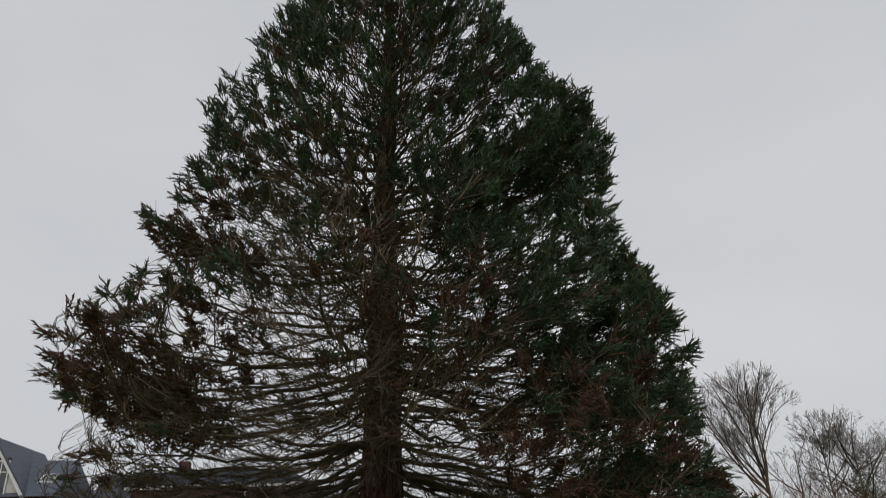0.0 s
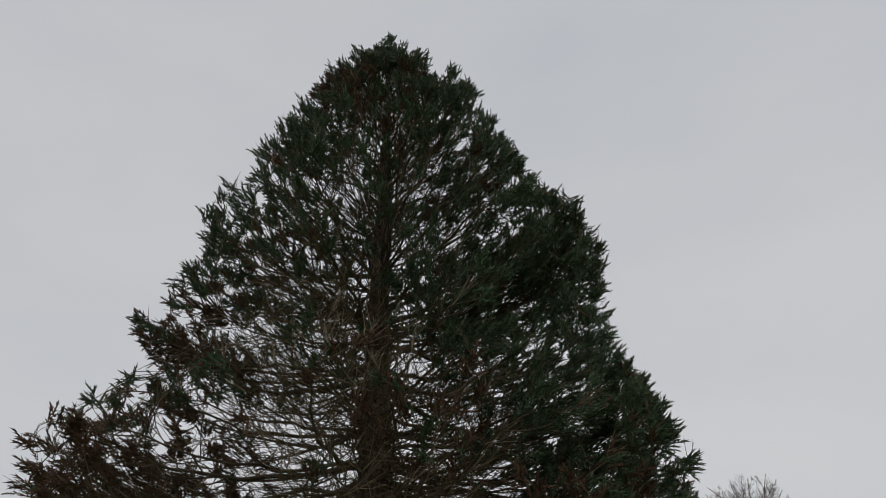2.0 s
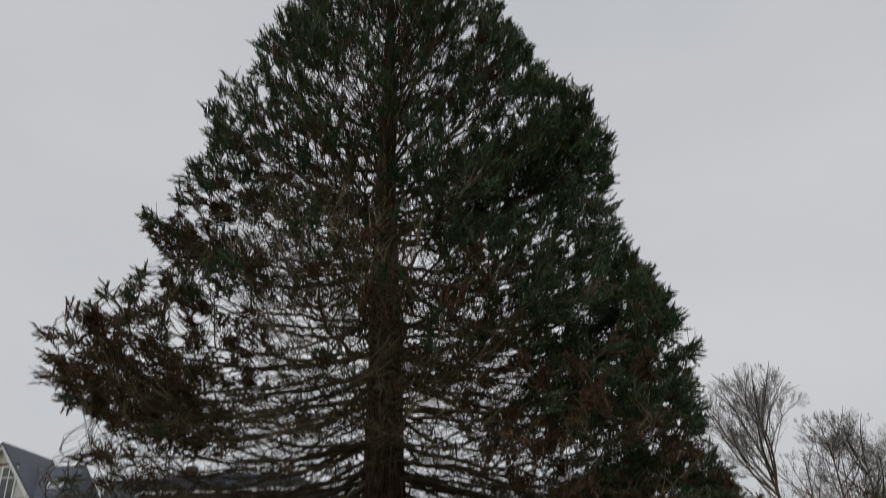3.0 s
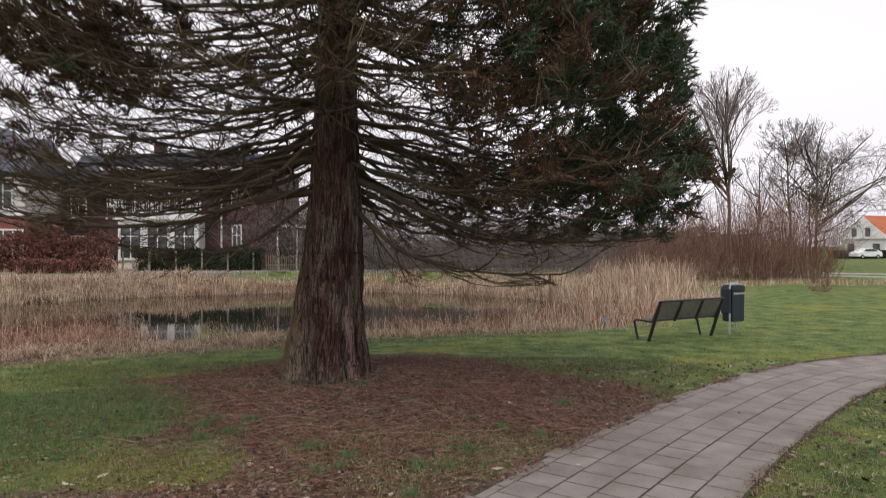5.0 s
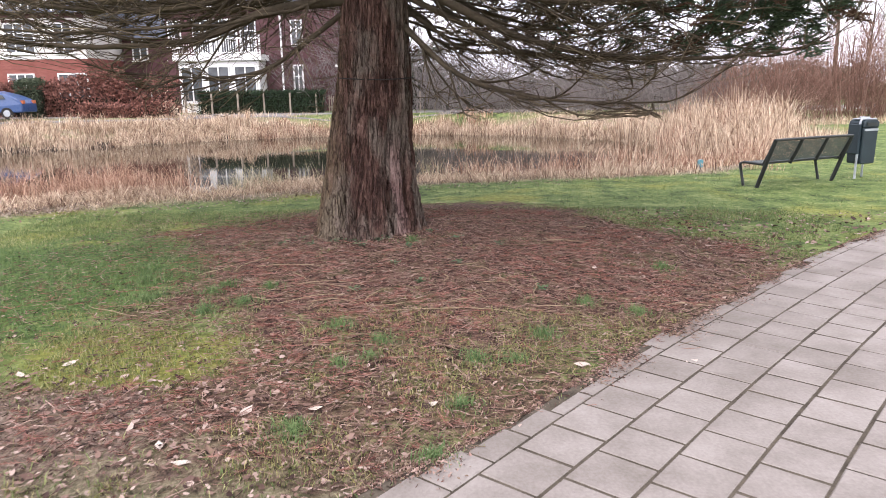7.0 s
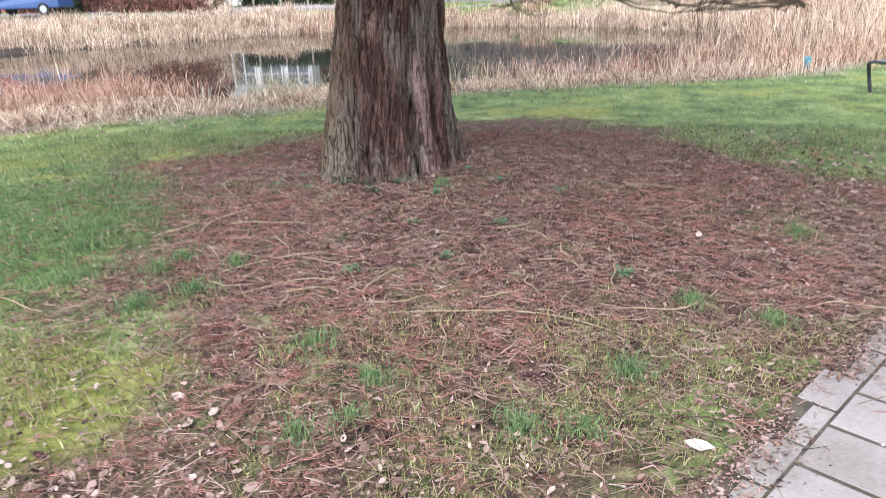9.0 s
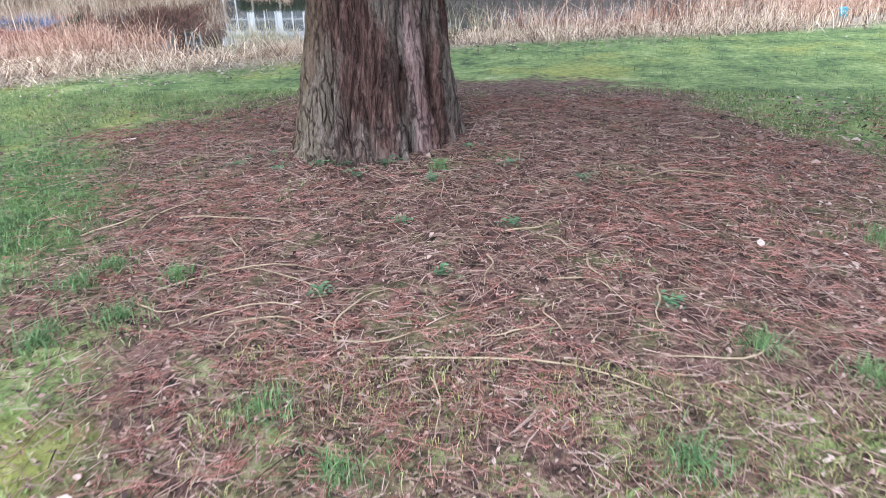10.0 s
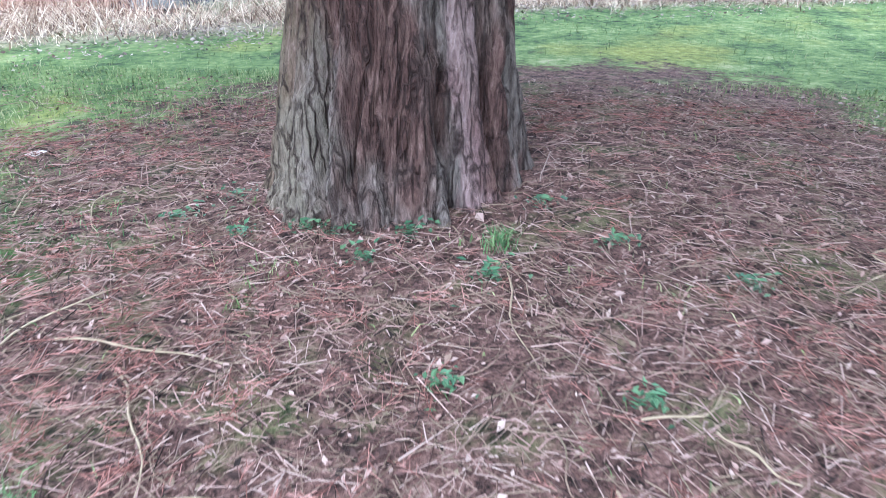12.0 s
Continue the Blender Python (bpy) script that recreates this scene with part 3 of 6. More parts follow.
def pond():
    bm = bmesh.new()
    c = POND.mean(0)
    bm.faces.new([bm.verts.new((c[0] + (x - c[0]) * 1.05, c[1] + (y - c[1]) * 1.06, WATER)) for x, y in POND])
    ob = part("pond_water", bm, M_water)
    tagged(ob, "still dark pond water mirroring hedge and reeds", "water", kind="structure")


pond()

def road_ribbon(name, line, width, z, material, label, thick=0.06):
    """A flat strip along a line, following the lie of the land."""
    line = np.array(line, float)
    seg = np.linalg.norm(np.diff(line, axis=0), axis=1)
    s = np.concatenate([[0], np.cumsum(seg)])
    u = np.linspace(0, s[-1], 60)
    P = np.stack([np.interp(u, s, line[:, 0]), np.interp(u, s, line[:, 1])], -1)
    T = unit(np.gradient(P, axis=0))
    N = np.stack([-T[:, 1], T[:, 0]], -1)
    L, Rr = P + N * width / 2, P - N * width / 2
    rows = []
    for Q in (L, Rr):
        rows.append(np.concatenate([Q, (lay(Q[:, 0], Q[:, 1]) + z)[:, None]], 1))
    top = np.concatenate(rows)
    low = top - [0, 0, thick]
    n = len(P)
    i = np.arange(n - 1)
    F = np.concatenate([np.stack([n + i, n + i + 1, i + 1, i], -1), np.stack([2 * n + i, 2 * n + i + 1, i + 1, i], -1)[:, ::-1],
                        np.stack([3 * n + i, 3 * n + i + 1, n + i + 1, n + i], -1)])
    ob = np_part(name, np.concatenate([top, low]), F, material)
    return tagged(ob, label, "road", kind="structure")


road_ribbon("road", [(-60, 40.3), (-30, 41.6), (-16, 42.9), (-6, 44.4), (6, 48.0), (30, 58)], 4.2, 0.05, M_asphalt, "pale paved street beyond the pond")
road_ribbon("gravel_road", [(14, 62), (24, 52), (28, 48), (40, 42), (70, 34)], 1.6, 0.03, M_kerb, "pale path crossing the far lawn")
road_ribbon("far_road", [(16, 56), (24, 46), (30, 40), (60, 26)], 1.2, 0.03, M_kerb, "pale path crossing the far lawn")


# ---- the giant conifer ----
BAND_Z = 1.63
LEFT_Z = [1.6, 2.05, 2.3, 2.6, 2.9, 3.43, 3.95, 4.13, 4.4, 4.7, 5.0, 5.3, 5.6, 5.92, 6.25, 6.5, 6.8, 7.3, 7.76, 8.5, 9.3, 9.75, 10.3, 10.7, 11.37, 11.72, 12.48, 12.93, 13.35, 14.1]
LEFT_R = [2.6, 4.2, 5.35, 5.15, 4.65, 4.85, 4.0, 4.5, 5.0, 5.25, 5.1, 4.8, 4.35, 3.6, 3.0, 3.8, 4.2, 3.85, 3.45, 3.25, 3.1, 3.15, 2.5, 2.45, 1.95, 1.6, 1.6, 1.3, 0.65, 0.05]
RIGHT_Z = [1.4, 1.62, 1.83, 2.19, 2.53, 3.37, 4.12, 5.07, 5.62, 6.26, 6.55, 6.8, 7.5, 7.93, 8.6, 9.0, 9.8, 10.4, 11.24, 11.84, 12.46, 12.87, 13.5, 14.1]
RIGHT_R = [2.9, 3.6, 4.2, 4.95, 5.15, 5.0, 4.72, 4.75, 4.55, 4.4, 3.85, 4.0, 3.95, 4.15, 4.1, 3.65, 3.4, 2.9, 2.65, 2.45, 2.0, 1.38, 0.75, 0.08]


def reach(z, az):
    """How far the crown reaches at a height, by the compass."""
    w = (1 + np.cos(az)) / 2
    r = np.interp(z, LEFT_Z, LEFT_R) * (1 - w) + np.interp(z, RIGHT_Z, RIGHT_R) * w
    return r * (1 - 0.14 * np.clip(-np.sin(az), 0, 1))


def trunk_radius(z):
    return np.interp(z, [-0.1, 0.0, 0.12, 0.3, 0.5, 0.8, 1.0, 1.5, 2.0, 2.4, 3.5, 5.0, 6.2, 8.0, 10.5, 13.0, 14.0],
                     [0.70, 0.655, 0.605, 0.555, 0.513, 0.460, 0.437, 0.388, 0.346, 0.327, 0.270, 0.235, 0.205, 0.155, 0.090, 0.030, 0.008])


def trunk_lean(z):
    return np.stack([np.interp(z, [0, 0.5, 1.0, 1.5, 2.3, 3.5, 8.0, 14.0], [-0.13, -0.12, -0.09, -0.035, 0.0, 0.0, 0.05, 0.20]), 0.0 * z], -1)


# furrows that part the buttresses: angle, width and depth in metres, the height at which they close
FURROWS = ((-2.62, 0.040, 0.05, 1.6), (-2.28, 0.035, 0.05, 0.6), (-1.92, 0.045, 0.115, 1.1), (-1.68, 0.026, 0.080, 0.8), (-1.45, 0.024, 0.040, 2.2), (-1.00, 0.040, 0.130, 1.1), (-0.56, 0.036, 0.120, 1.3),
           (-0.15, 0.05, 0.07, 1.6), (0.5, 0.06, 0.08, 1.2), (1.2, 0.06, 0.09, 1.4), (2.0, 0.06, 0.08, 1.2), (2.8, 0.05, 0.08, 1.5))


def build_trunk(parent):
    n = 420
    zs = np.concatenate([np.linspace(-0.1, 2.5, 200), np.linspace(2.6, 14.0, 26)])
    th = np.arange(n) * 2 * np.pi / n
    th = th - 0.62 * np.cos(th)
    A, Z = np.meshgrid(th, zs, indexing="ij")
    turn = A / (2 * np.pi)
    R = trunk_radius(Z)
    girth = np.clip(R / 0.45, 0.25, 1.15)
    low = np.exp(-np.clip(Z, 0, 20) / 0.55)
    R = R + (grid_noise(turn * 9, Z * 0.4 + 3, 11, 9) - 0.5) * (0.035 + 0.07 * low) * girth
    # the furrows wander, open and close, and swell the bark beside them
    sway = 0.10 * (grid_noise(turn * 3, Z * 1.6 + 9, 12, 3) - 0.5) + 0.05 * (grid_noise(turn * 8, Z * 5.0, 16, 8) - 0.5)
    for fa, fw, fd, top in FURROWS:
        da = np.angle(np.exp(1j * (A - fa - sway))) * R
        share = smoothstep(Z, top + 0.5, top * 0.5) * (0.55 + 0.45 * low)
        R = R - share * fd * np.exp(-(da / fw) ** 2) + share * 0.35 * fd * np.exp(-(da / (3.2 * fw)) ** 2)
    # stringy bark: long interlacing cracks between flat-topped strips, at three sizes
    w = 1.6 * (grid_noise(turn * 14, Z * 1.7, 22, 14) - 0.5)
    relief = 0 * Z
    for cells, tall, seed, deep, rise in ((46, 2.6, 13, 0.022, 0.022), (92, 5.0, 14, 0.013, 0.013), (184, 10.5, 15, 0.006, 0.007)):
        h = grid_noise(turn * cells + w, Z * tall, seed, cells)
        relief = relief + rise * (h - 0.5) - deep * np.exp(-((h - 0.47) / 0.085) ** 2)
    step = np.floor(3 * grid_noise(turn * 70 + w * 1.4, Z * 4.2, 19, 70)) / 3
    # bare strips have lost their stringy plates
    bare = 0 * Z
    for sa, sw, z0, z1 in ((-0.78, 0.085, -0.05, 1.05),):
        da = np.angle(np.exp(1j * (A - sa - sway))) * R
        bare = np.maximum(bare, smoothstep(np.abs(da), sw, sw * 0.7) * smoothstep(Z, z0, z0 + 0.08) * smoothstep(Z, z1, z1 - 0.25))
    R = R + girth * (1 - 0.7 * bare) * (relief + 0.022 * step) - 0.022 * bare
    # knot hollows with a raised lip
    for ka, kz, kw, kd in ((-0.93, 0.575, 0.045, 0.085), (-1.36, 1.30, 0.05, 0.05), (-1.30, 1.12, 0.045, 0.05), (-1.93, 0.42, 0.04, 0.05), (-1.75, 1.02, 0.05, 0.03), (-1.15, 1.85, 0.05, 0.04)):
        da = np.angle(np.exp(1j * (A - ka))) * R
        R = R - kd * np.exp(-((da / kw) ** 2 + ((Z - kz) / (kw * 1.2)) ** 2)) + 0.45 * kd * np.exp(-((da / (2.1 * kw)) ** 2 + ((Z - kz - 0.02) / (kw * 2.2)) ** 2))
    L = trunk_lean(Z)
    V = np.stack([R * np.cos(A) + L[..., 0], R * np.sin(A) + L[..., 1], Z], -1)
    i, j = np.meshgrid(np.arange(n), np.arange(len(zs) - 1), indexing="ij")
    m = len(zs)
    i2 = (i + 1) % n
    F = np.stack([i * m + j, i2 * m + j, i2 * m + j + 1, i * m + j + 1], -1).reshape(-1, 4)
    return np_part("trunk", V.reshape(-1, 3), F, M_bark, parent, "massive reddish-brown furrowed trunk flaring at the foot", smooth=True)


def spray_templates(kinds, spikes):
    """Feathery brushes: slim cords leaving a bent axis at a narrow angle, all pointing on outwards."""
    r = np.random.default_rng(21)
    out = []
    for _ in range(kinds):
        vs = []
        bend = r.uniform(-0.14, 0.14, 2)
        for i in range(spikes):
            u = i / (spikes - 1)
            az = i * 2.4 + r.uniform(-0.5, 0.5)
            tilt = radians(r.uniform(24, 52)) * (1.1 - 0.72 * u)
            d = np.array([math.sin(tilt) * math.cos(az), math.sin(tilt) * math.sin(az), math.cos(tilt)])
            base = np.array([bend[0] * u * u, bend[1] * u * u, -0.1 + 0.78 * u])
            ln = r.uniform(0.26, 0.40)
            side = unit(np.cross(d, [0.3, 0.5, 0.8]))
            up = np.cross(d, side)
            for q in (0, 2.094, 4.189):
                vs.append(base + 0.052 * (side * math.cos(q) + up * math.sin(q)))
            vs.append(base + d * ln)
        out.append(vs)
    f = []
    for i in range(spikes):
        b = 4 * i
        f += [(b, b + 1, b + 3), (b + 1, b + 2, b + 3), (b + 2, b, b + 3)]
    return np.array(out), np.array(f)


def turned(v, angle):
    c, s = np.cos(angle), np.sin(angle)
    return np.stack([v[:, 0] * c - v[:, 1] * s, v[:, 0] * s + v[:, 1] * c, v[:, 2]], -1)


# low boughs that stand out singly: bearing of the start, reach outwards, drop and lift along it, thickness
LOW_BOUGHS = ((-0.35, 0.0, ((0.3, 2.15), (0.55, 1.92), (0.9, 1.62), (1.5, 1.46), (2.1, 1.37), (2.9, 1.38)), 0.036),
              (-0.25, 0.1, ((0.3, 2.55), (0.85, 2.32), (1.4, 2.0), (2.2, 1.80), (3.2, 1.74), (4.1, 1.85)), 0.052),
              (-2.95, 0.05, ((0.3, 2.82), (0.95, 2.72), (1.3, 2.50), (1.7, 2.33), (2.6, 2.26), (3.9, 2.45)), 0.060),
              (-2.75, 0.0, ((0.3, 2.40), (1.05, 2.30), (1.4, 2.14), (1.75, 1.98), (2.9, 1.90), (4.2, 2.12)), 0.055),
              (-2.85, -0.1, ((0.3, 2.30), (0.7, 2.0), (1.0, 1.78), (1.3, 1.67), (1.8, 1.65), (2.5, 1.72)), 0.030))


def conifer():
    tree = thing("conifer_tree", "tall broad dark-green conifer with rusty inner twigs beside the path", "tree", tuple(TREE))
    build_trunk(tree)
    r = np.random.default_rng(5)
    count = 262
    az = np.arange(count) * 2.39996 + r.uniform(-0.35, 0.35, count)
    front, west = np.clip(-np.sin(az), 0, 1), np.clip(-np.cos(az), 0, 1)
    lowest = 1.80 + 1.3 * smoothstep(front, 0.35, 0.8) + 0.50 * west
    share = (np.arange(count) + r.random(count)) / count
    zt = lowest + (13.25 - lowest) * share ** 1.1
    # a gap between two lobes on the western side
    stay = ~((zt < 4.5) & (r.random(count) < 0.12)) & ~((west > 0.55) & (zt > 5.75) & (zt < 6.5)) & ~((west > 0.6) & (zt > 3.6) & (zt < 4.1))
    # groups of boughs that stand out: to the west over and under the gap, to the east higher up
    az = np.concatenate([az[stay], r.normal(3.14, 0.25, 6), r.normal(3.14, 0.36, 11), r.normal(3.14, 0.30, 5), np.concatenate([r.normal(3.3, 0.5, 3), r.normal(2.5, 0.40, 9)]), r.normal(0.0, 0.9, 12), r.normal(-0.1, 0.6, 16), r.normal(0.0, 0.25, 8), r.uniform(-2.3, 2.3, 16)])
    zt = np.concatenate([zt[stay], r.uniform(6.6, 7.05, 6), r.uniform(4.15, 4.75, 11), r.uniform(3.1, 3.6, 5), np.concatenate([r.uniform(2.35, 3.0, 3), r.uniform(1.95, 2.9, 9)]), r.uniform(2.2, 5.5, 12), r.uniform(1.95, 3.2, 16), r.uniform(7.6, 8.6, 8), r.uniform(4.4, 5.65, 16)])
    count = len(az)
    ln = np.maximum(np.minimum(reach(zt, az), reach(zt + 0.25, az)) - 0.26, 0.15) * np.concatenate([r.uniform(0.76, 1.0, count - 86), r.uniform(0.82, 1.0, 86)])
    rise = np.interp(zt, [1.7, 2.8, 4.8, 6.9, 9.5, 12.6, 14.0], [-0.14, -0.07, 0.02, 0.14, 0.42, 0.78, 1.2]) * ln + r.uniform(-0.15, 0.15, count)
    zb = np.clip(zt - rise, 2.05, 13.2)
    out = np.stack([np.cos(az), np.sin(az), 0 * az], -1)
    lean = np.concatenate([trunk_lean(zb), zb[:, None]], 1)
    p0 = lean + out * (trunk_radius(zb) * 0.75)[:, None]
    p2 = out * ln[:, None] + np.stack([0 * zt, 0 * zt, zt], -1)
    sag = np.interp(zt, [1.8, 4.3, 7.4, 12.6], [-0.42, -0.42, -0.34, -0.10])
    p1 = p0 + (p2 - p0) * 0.55 + np.stack([r.normal(0, 0.2, count), r.normal(0, 0.2, count), sag * ln * 0.35 + r.normal(0, 0.08, count)], -1)
    K = 13
    limb = bezier(p0, p1, p2, K)
    limb[:, 1:-1] += np.cumsum(r.normal(0, 0.045, (count, K - 2, 3)), axis=1) * np.interp(zt, [3, 7], [1.0, 0.6])[:, None, None]
    r0 = np.interp(zb, [2, 4, 8, 13], [0.030, 0.034, 0.033, 0.014]) * r.uniform(0.35, 1.2, count)
    # the low boughs that one can follow by eye
    us = np.linspace(0, 1, K)
    for bear, swing, knots, thick in LOW_BOUGHS:
        k = np.array(knots)
        s = np.linspace(0, 1, len(k))
        reach_s, z_s = np.interp(us, s, k[:, 0]), np.interp(us, s, k[:, 1])
        a = bear + swing * us
        line = np.stack([np.cos(a) * reach_s, np.sin(a) * reach_s, z_s], -1)
        line[1:-1] = 0.25 * line[:-2] + 0.5 * line[1:-1] + 0.25 * line[2:]
        limb = np.concatenate([limb, line[None]])
        az, zt, zb = np.append(az, bear), np.append(zt, k[-1, 1]), np.append(zb, k[0, 1])
        ln, r0 = np.append(ln, k[-1, 0]), np.append(r0, thick)
    count = len(az)
    limb[:, :, 2] = np.maximum(limb[:, :, 2], 1.33)
    rad = r0[:, None] * np.linspace(1, 0.14, K)[None] ** 0.85
    for i in range(count):
        V, F = tubes(limb[i:i + 1], rad[i:i + 1], 7)
        np_part("limb", V, F, M_limb, tree, smooth=True)

    def held_in(pts, inset):
        """Draws points that stand out beyond the crown's outline back to it."""
        a = np.arctan2(pts[:, 1], pts[:, 0])
        most = np.minimum(reach(pts[:, 2], a), reach(pts[:, 2] + 0.42, a)) - inset - 0.10 + 0.30 * (grid_noise(a * 3.0 + 60, pts[:, 2] * 1.6 + 20, 35) - 0.5)
        k = np.minimum(1.0, np.maximum(most, 0.12) / np.maximum(np.hypot(pts[:, 0], pts[:, 1]), 1e-6))[:, None]
        out3 = pts * np.concatenate([k, k, np.ones_like(k)], 1)
        out3[:, 2] = np.clip(out3[:, 2], 1.30, 13.6)
        return out3

    # side branches
    per = 15
    idx = np.repeat(np.arange(count), per)
    m = len(idx)
    u = np.clip(np.tile((np.arange(per) + 0.5) / per, count) ** 0.72 + r.uniform(-0.04, 0.04, m), 0.12, 0.99)
    base, tan = along(limb, idx, u)
    side = np.where(np.arange(m) % 2 == 0, 1.0, -1.0)
    d = turned(tan, side * np.radians(r.uniform(20, 62, m)))
    d[:, 2] += r.uniform(-0.34, 0.46, m) + 0.16 * smoothstep(zt[idx], 4.3, 9.5)
    d = unit(d)
    l2 = ln[idx] * r.uniform(0.14, 0.33, m) * (1 + 0.5 * smoothstep(zt[idx], 5.8, 4.3)) * (1.1 - 0.40 * u) + 0.18
    tip = base + d * l2[:, None]
    tip[:, 2] += 0.20 * l2 * r.uniform(-0.4, 1.6, m)
    tip = held_in(tip, 0.20)
    mid = base + d * (0.5 * l2)[:, None] + np.stack([r.normal(0, 0.05, m), r.normal(0, 0.05, m), -0.12 * l2], -1)
    sec = bezier(base, mid, tip, 6)
    r2 = np.minimum(0.013, 0.35 * r0[idx]) * r.uniform(0.55, 1.1, m)
    V, F = tubes(sec, r2[:, None] * np.linspace(1, 0.3, 6)[None], 4)
    np_part("branchwork", V, F, M_limb, tree, kind="stuff")
    # which side branches bear foliage: the outer ones, more to the east and higher up, in groups with gaps
    east, z2 = np.cos(az[idx]), zt[idx]
    flank, high, south = np.abs(east) ** 0.7, smoothstep(z2, 5.4, 8.6), np.clip(-np.sin(az[idx]), 0, 1)
    lobe = np.clip(-east, 0, 1) * (smoothstep(z2, 4.0, 4.4) * smoothstep(z2, 5.9, 5.6) + smoothstep(z2, 6.4, 6.7) * smoothstep(z2, 9.4, 8.2))
    thin = (1 - flank) * smoothstep(z2, 10.0, 8.2)
    low = smoothstep(z2, 5.8, 4.3)
    start = 0.66 - 0.10 * flank - 0.16 * np.clip(east, -0.4, 1) - 0.20 * high - 0.28 * lobe * (1 - 0.6 * high) + 0.16 * thin
    start = start + low * (0.14 * np.clip(-east, 0, 1) * (1 - lobe) + 0.16 * (1 - flank) - 0.06 * np.clip(east, 0, 1) + 0.30 * south * smoothstep(z2, 5.3, 4.4)) + 0.24 * smoothstep(z2, 3.5, 2.7)
    group = grid_noise(tip[:, 0] * 1.6 + 40 + tip[:, 2] * 1.2, tip[:, 1] * 1.6 + 60 - tip[:, 2] * 1.3, 31) - 0.5
    gap = (tip[:, 0] < -2.2) & (np.abs(tip[:, 2] - 6.22) < 0.38)
    leafy = (u + 0.80 * group + r.normal(0, 0.08, m) > start + 0.36 * smoothstep(tip[:, 2], 7.6, 6.6) * smoothstep(tip[:, 0], 0.6, -0.4) * smoothstep(tip[:, 0], -3.4, -2.4) * smoothstep(tip[:, 2], 3.4, 4.6)) & ~gap
    leafy |= (east > 0.1) & (u > 0.68) & (z2 < 6.2) & (z2 > 2.9) & (r.random(m) < 0.8)
    leafy |= (east > 0.2) & (u > 0.42) & (z2 < 3.8) & (r.random(m) < 0.8)
    leafy |= (east < -0.9) & (u > 0.72) & (np.abs(z2 - 3.35) < 0.35)
    # daylight round the trunk and through the middle of the crown
    airy = np.exp(-(tip[:, 0] / 1.5) ** 2) * smoothstep(tip[:, 2], 4.6, 5.8) * smoothstep(tip[:, 2], 10.8, 9.0)
    airy = np.maximum(airy, 0.8 * smoothstep(tip[:, 2], 9.0, 7.8) * smoothstep(tip[:, 2], 6.2, 6.9) * smoothstep(tip[:, 0], -2.6, -2.0) * smoothstep(tip[:, 0], 0.4, -0.2))
    airy = np.maximum(airy, 0.4 * smoothstep(tip[:, 0], 3.4, 2.7) * smoothstep(tip[:, 0], 0.2, 0.8) * smoothstep(tip[:, 2], 2.6, 3.2) * smoothstep(tip[:, 2], 7.0, 6.0))
    leafy &= r.random(m) > 0.46 * airy
    # the lowest boughs are bare but for their ends, most of all on the western and near sides
    leafy &= ~((z2 < 3.6) & (tip[:, 0] < 3.1) & (tip[:, 0] > -4.2) & (r.random(m) < np.where(tip[:, 0] > 0.9, 0.25, 0.95)))
    leafy &= ~((tip[:, 0] < 0.4) & (tip[:, 0] > -2.6) & (tip[:, 2] < 5.6) & (r.random(m) < np.interp(tip[:, 2], [3.2, 3.8, 4.6], [0.85, 0.66, 0.50])))
    # the shoulder of the western lobe
    leafy |= (tip[:, 0] > -3.5) & (tip[:, 0] < -2.0) & (tip[:, 2] > 4.6) & (tip[:, 2] < 5.6) & (r.random(m) < 0.5)
    leafy[m - per * len(LOW_BOUGHS):] = False
    # fine twigs, most of them bare
    per3 = 13
    idx3 = np.repeat(np.arange(m), per3)
    q = len(idx3)
    u3 = np.clip(r.random(q) ** 0.8, 0.08, 0.995)
    b3, t3 = along(sec, idx3, u3)
    d3 = turned(t3, np.where(np.arange(q) % 2 == 0, 1.0, -1.0) * np.radians(r.uniform(10, 65, q)))
    d3[:, 2] += r.uniform(-0.30, 0.60, q) - 0.18 * smoothstep(z2[idx3], 3.4, 2.6)
    d3 = unit(d3)
    l3 = r.uniform(0.12, 0.52, q) * np.interp(z2[idx3], [2, 8, 13], [1.15, 0.8, 0.5])
    tip3 = held_in(b3 + d3 * l3[:, None], 0.05)
    eastward = np.clip(east[idx3], 0, 1)
    keep = r.random(q) < np.where(leafy[idx3], 0.40, np.interp(z2[idx3], [2, 3.2, 4.2, 5.3, 9.4], [0.74, 0.82, 0.74, 0.62, 0.36]) * (1 - 0.4 * thin[idx3] * (1 - south[idx3])) * (1 + 0.45 * eastward * smoothstep(z2[idx3], 3.2, 2.5) - 0.30 * eastward * smoothstep(z2[idx3], 2.9, 3.4) - 0.35 * np.clip(-east[idx3], 0, 1) * smoothstep(z2[idx3], 2.8, 3.4) * smoothstep(z2[idx3], 5.2, 4.6)))
    twig = bezier(b3, b3 + d3 * (l3 * 0.5)[:, None] + r.normal(0, 0.03, (q, 3)), tip3, 3)
    bent, plain = twig[keep & (z2[idx3] < 4.8)], twig[keep & (z2[idx3] >= 4.8)][:, ::2]
    V, F = join_np([tubes(bent, np.full((len(bent), 1), 0.0052) * np.linspace(1, 0.45, 3)[None], 3), tubes(plain, np.full((len(plain), 1), 0.0055) * np.array([[1, 0.5]]), 3)])
    np_part("twig_mass", V, F, M_twig, tree, "fine bare brownish twigs", kind="stuff")
    # long thin dead shoots rising before the trunk
    k = 46
    a, z0 = r.normal(-1.5, 0.5, k), r.uniform(2.3, 5.2, k)
    foot = np.concatenate([trunk_lean(z0) + np.stack([np.cos(a), np.sin(a)], -1) * trunk_radius(z0)[:, None], z0[:, None]], 1)
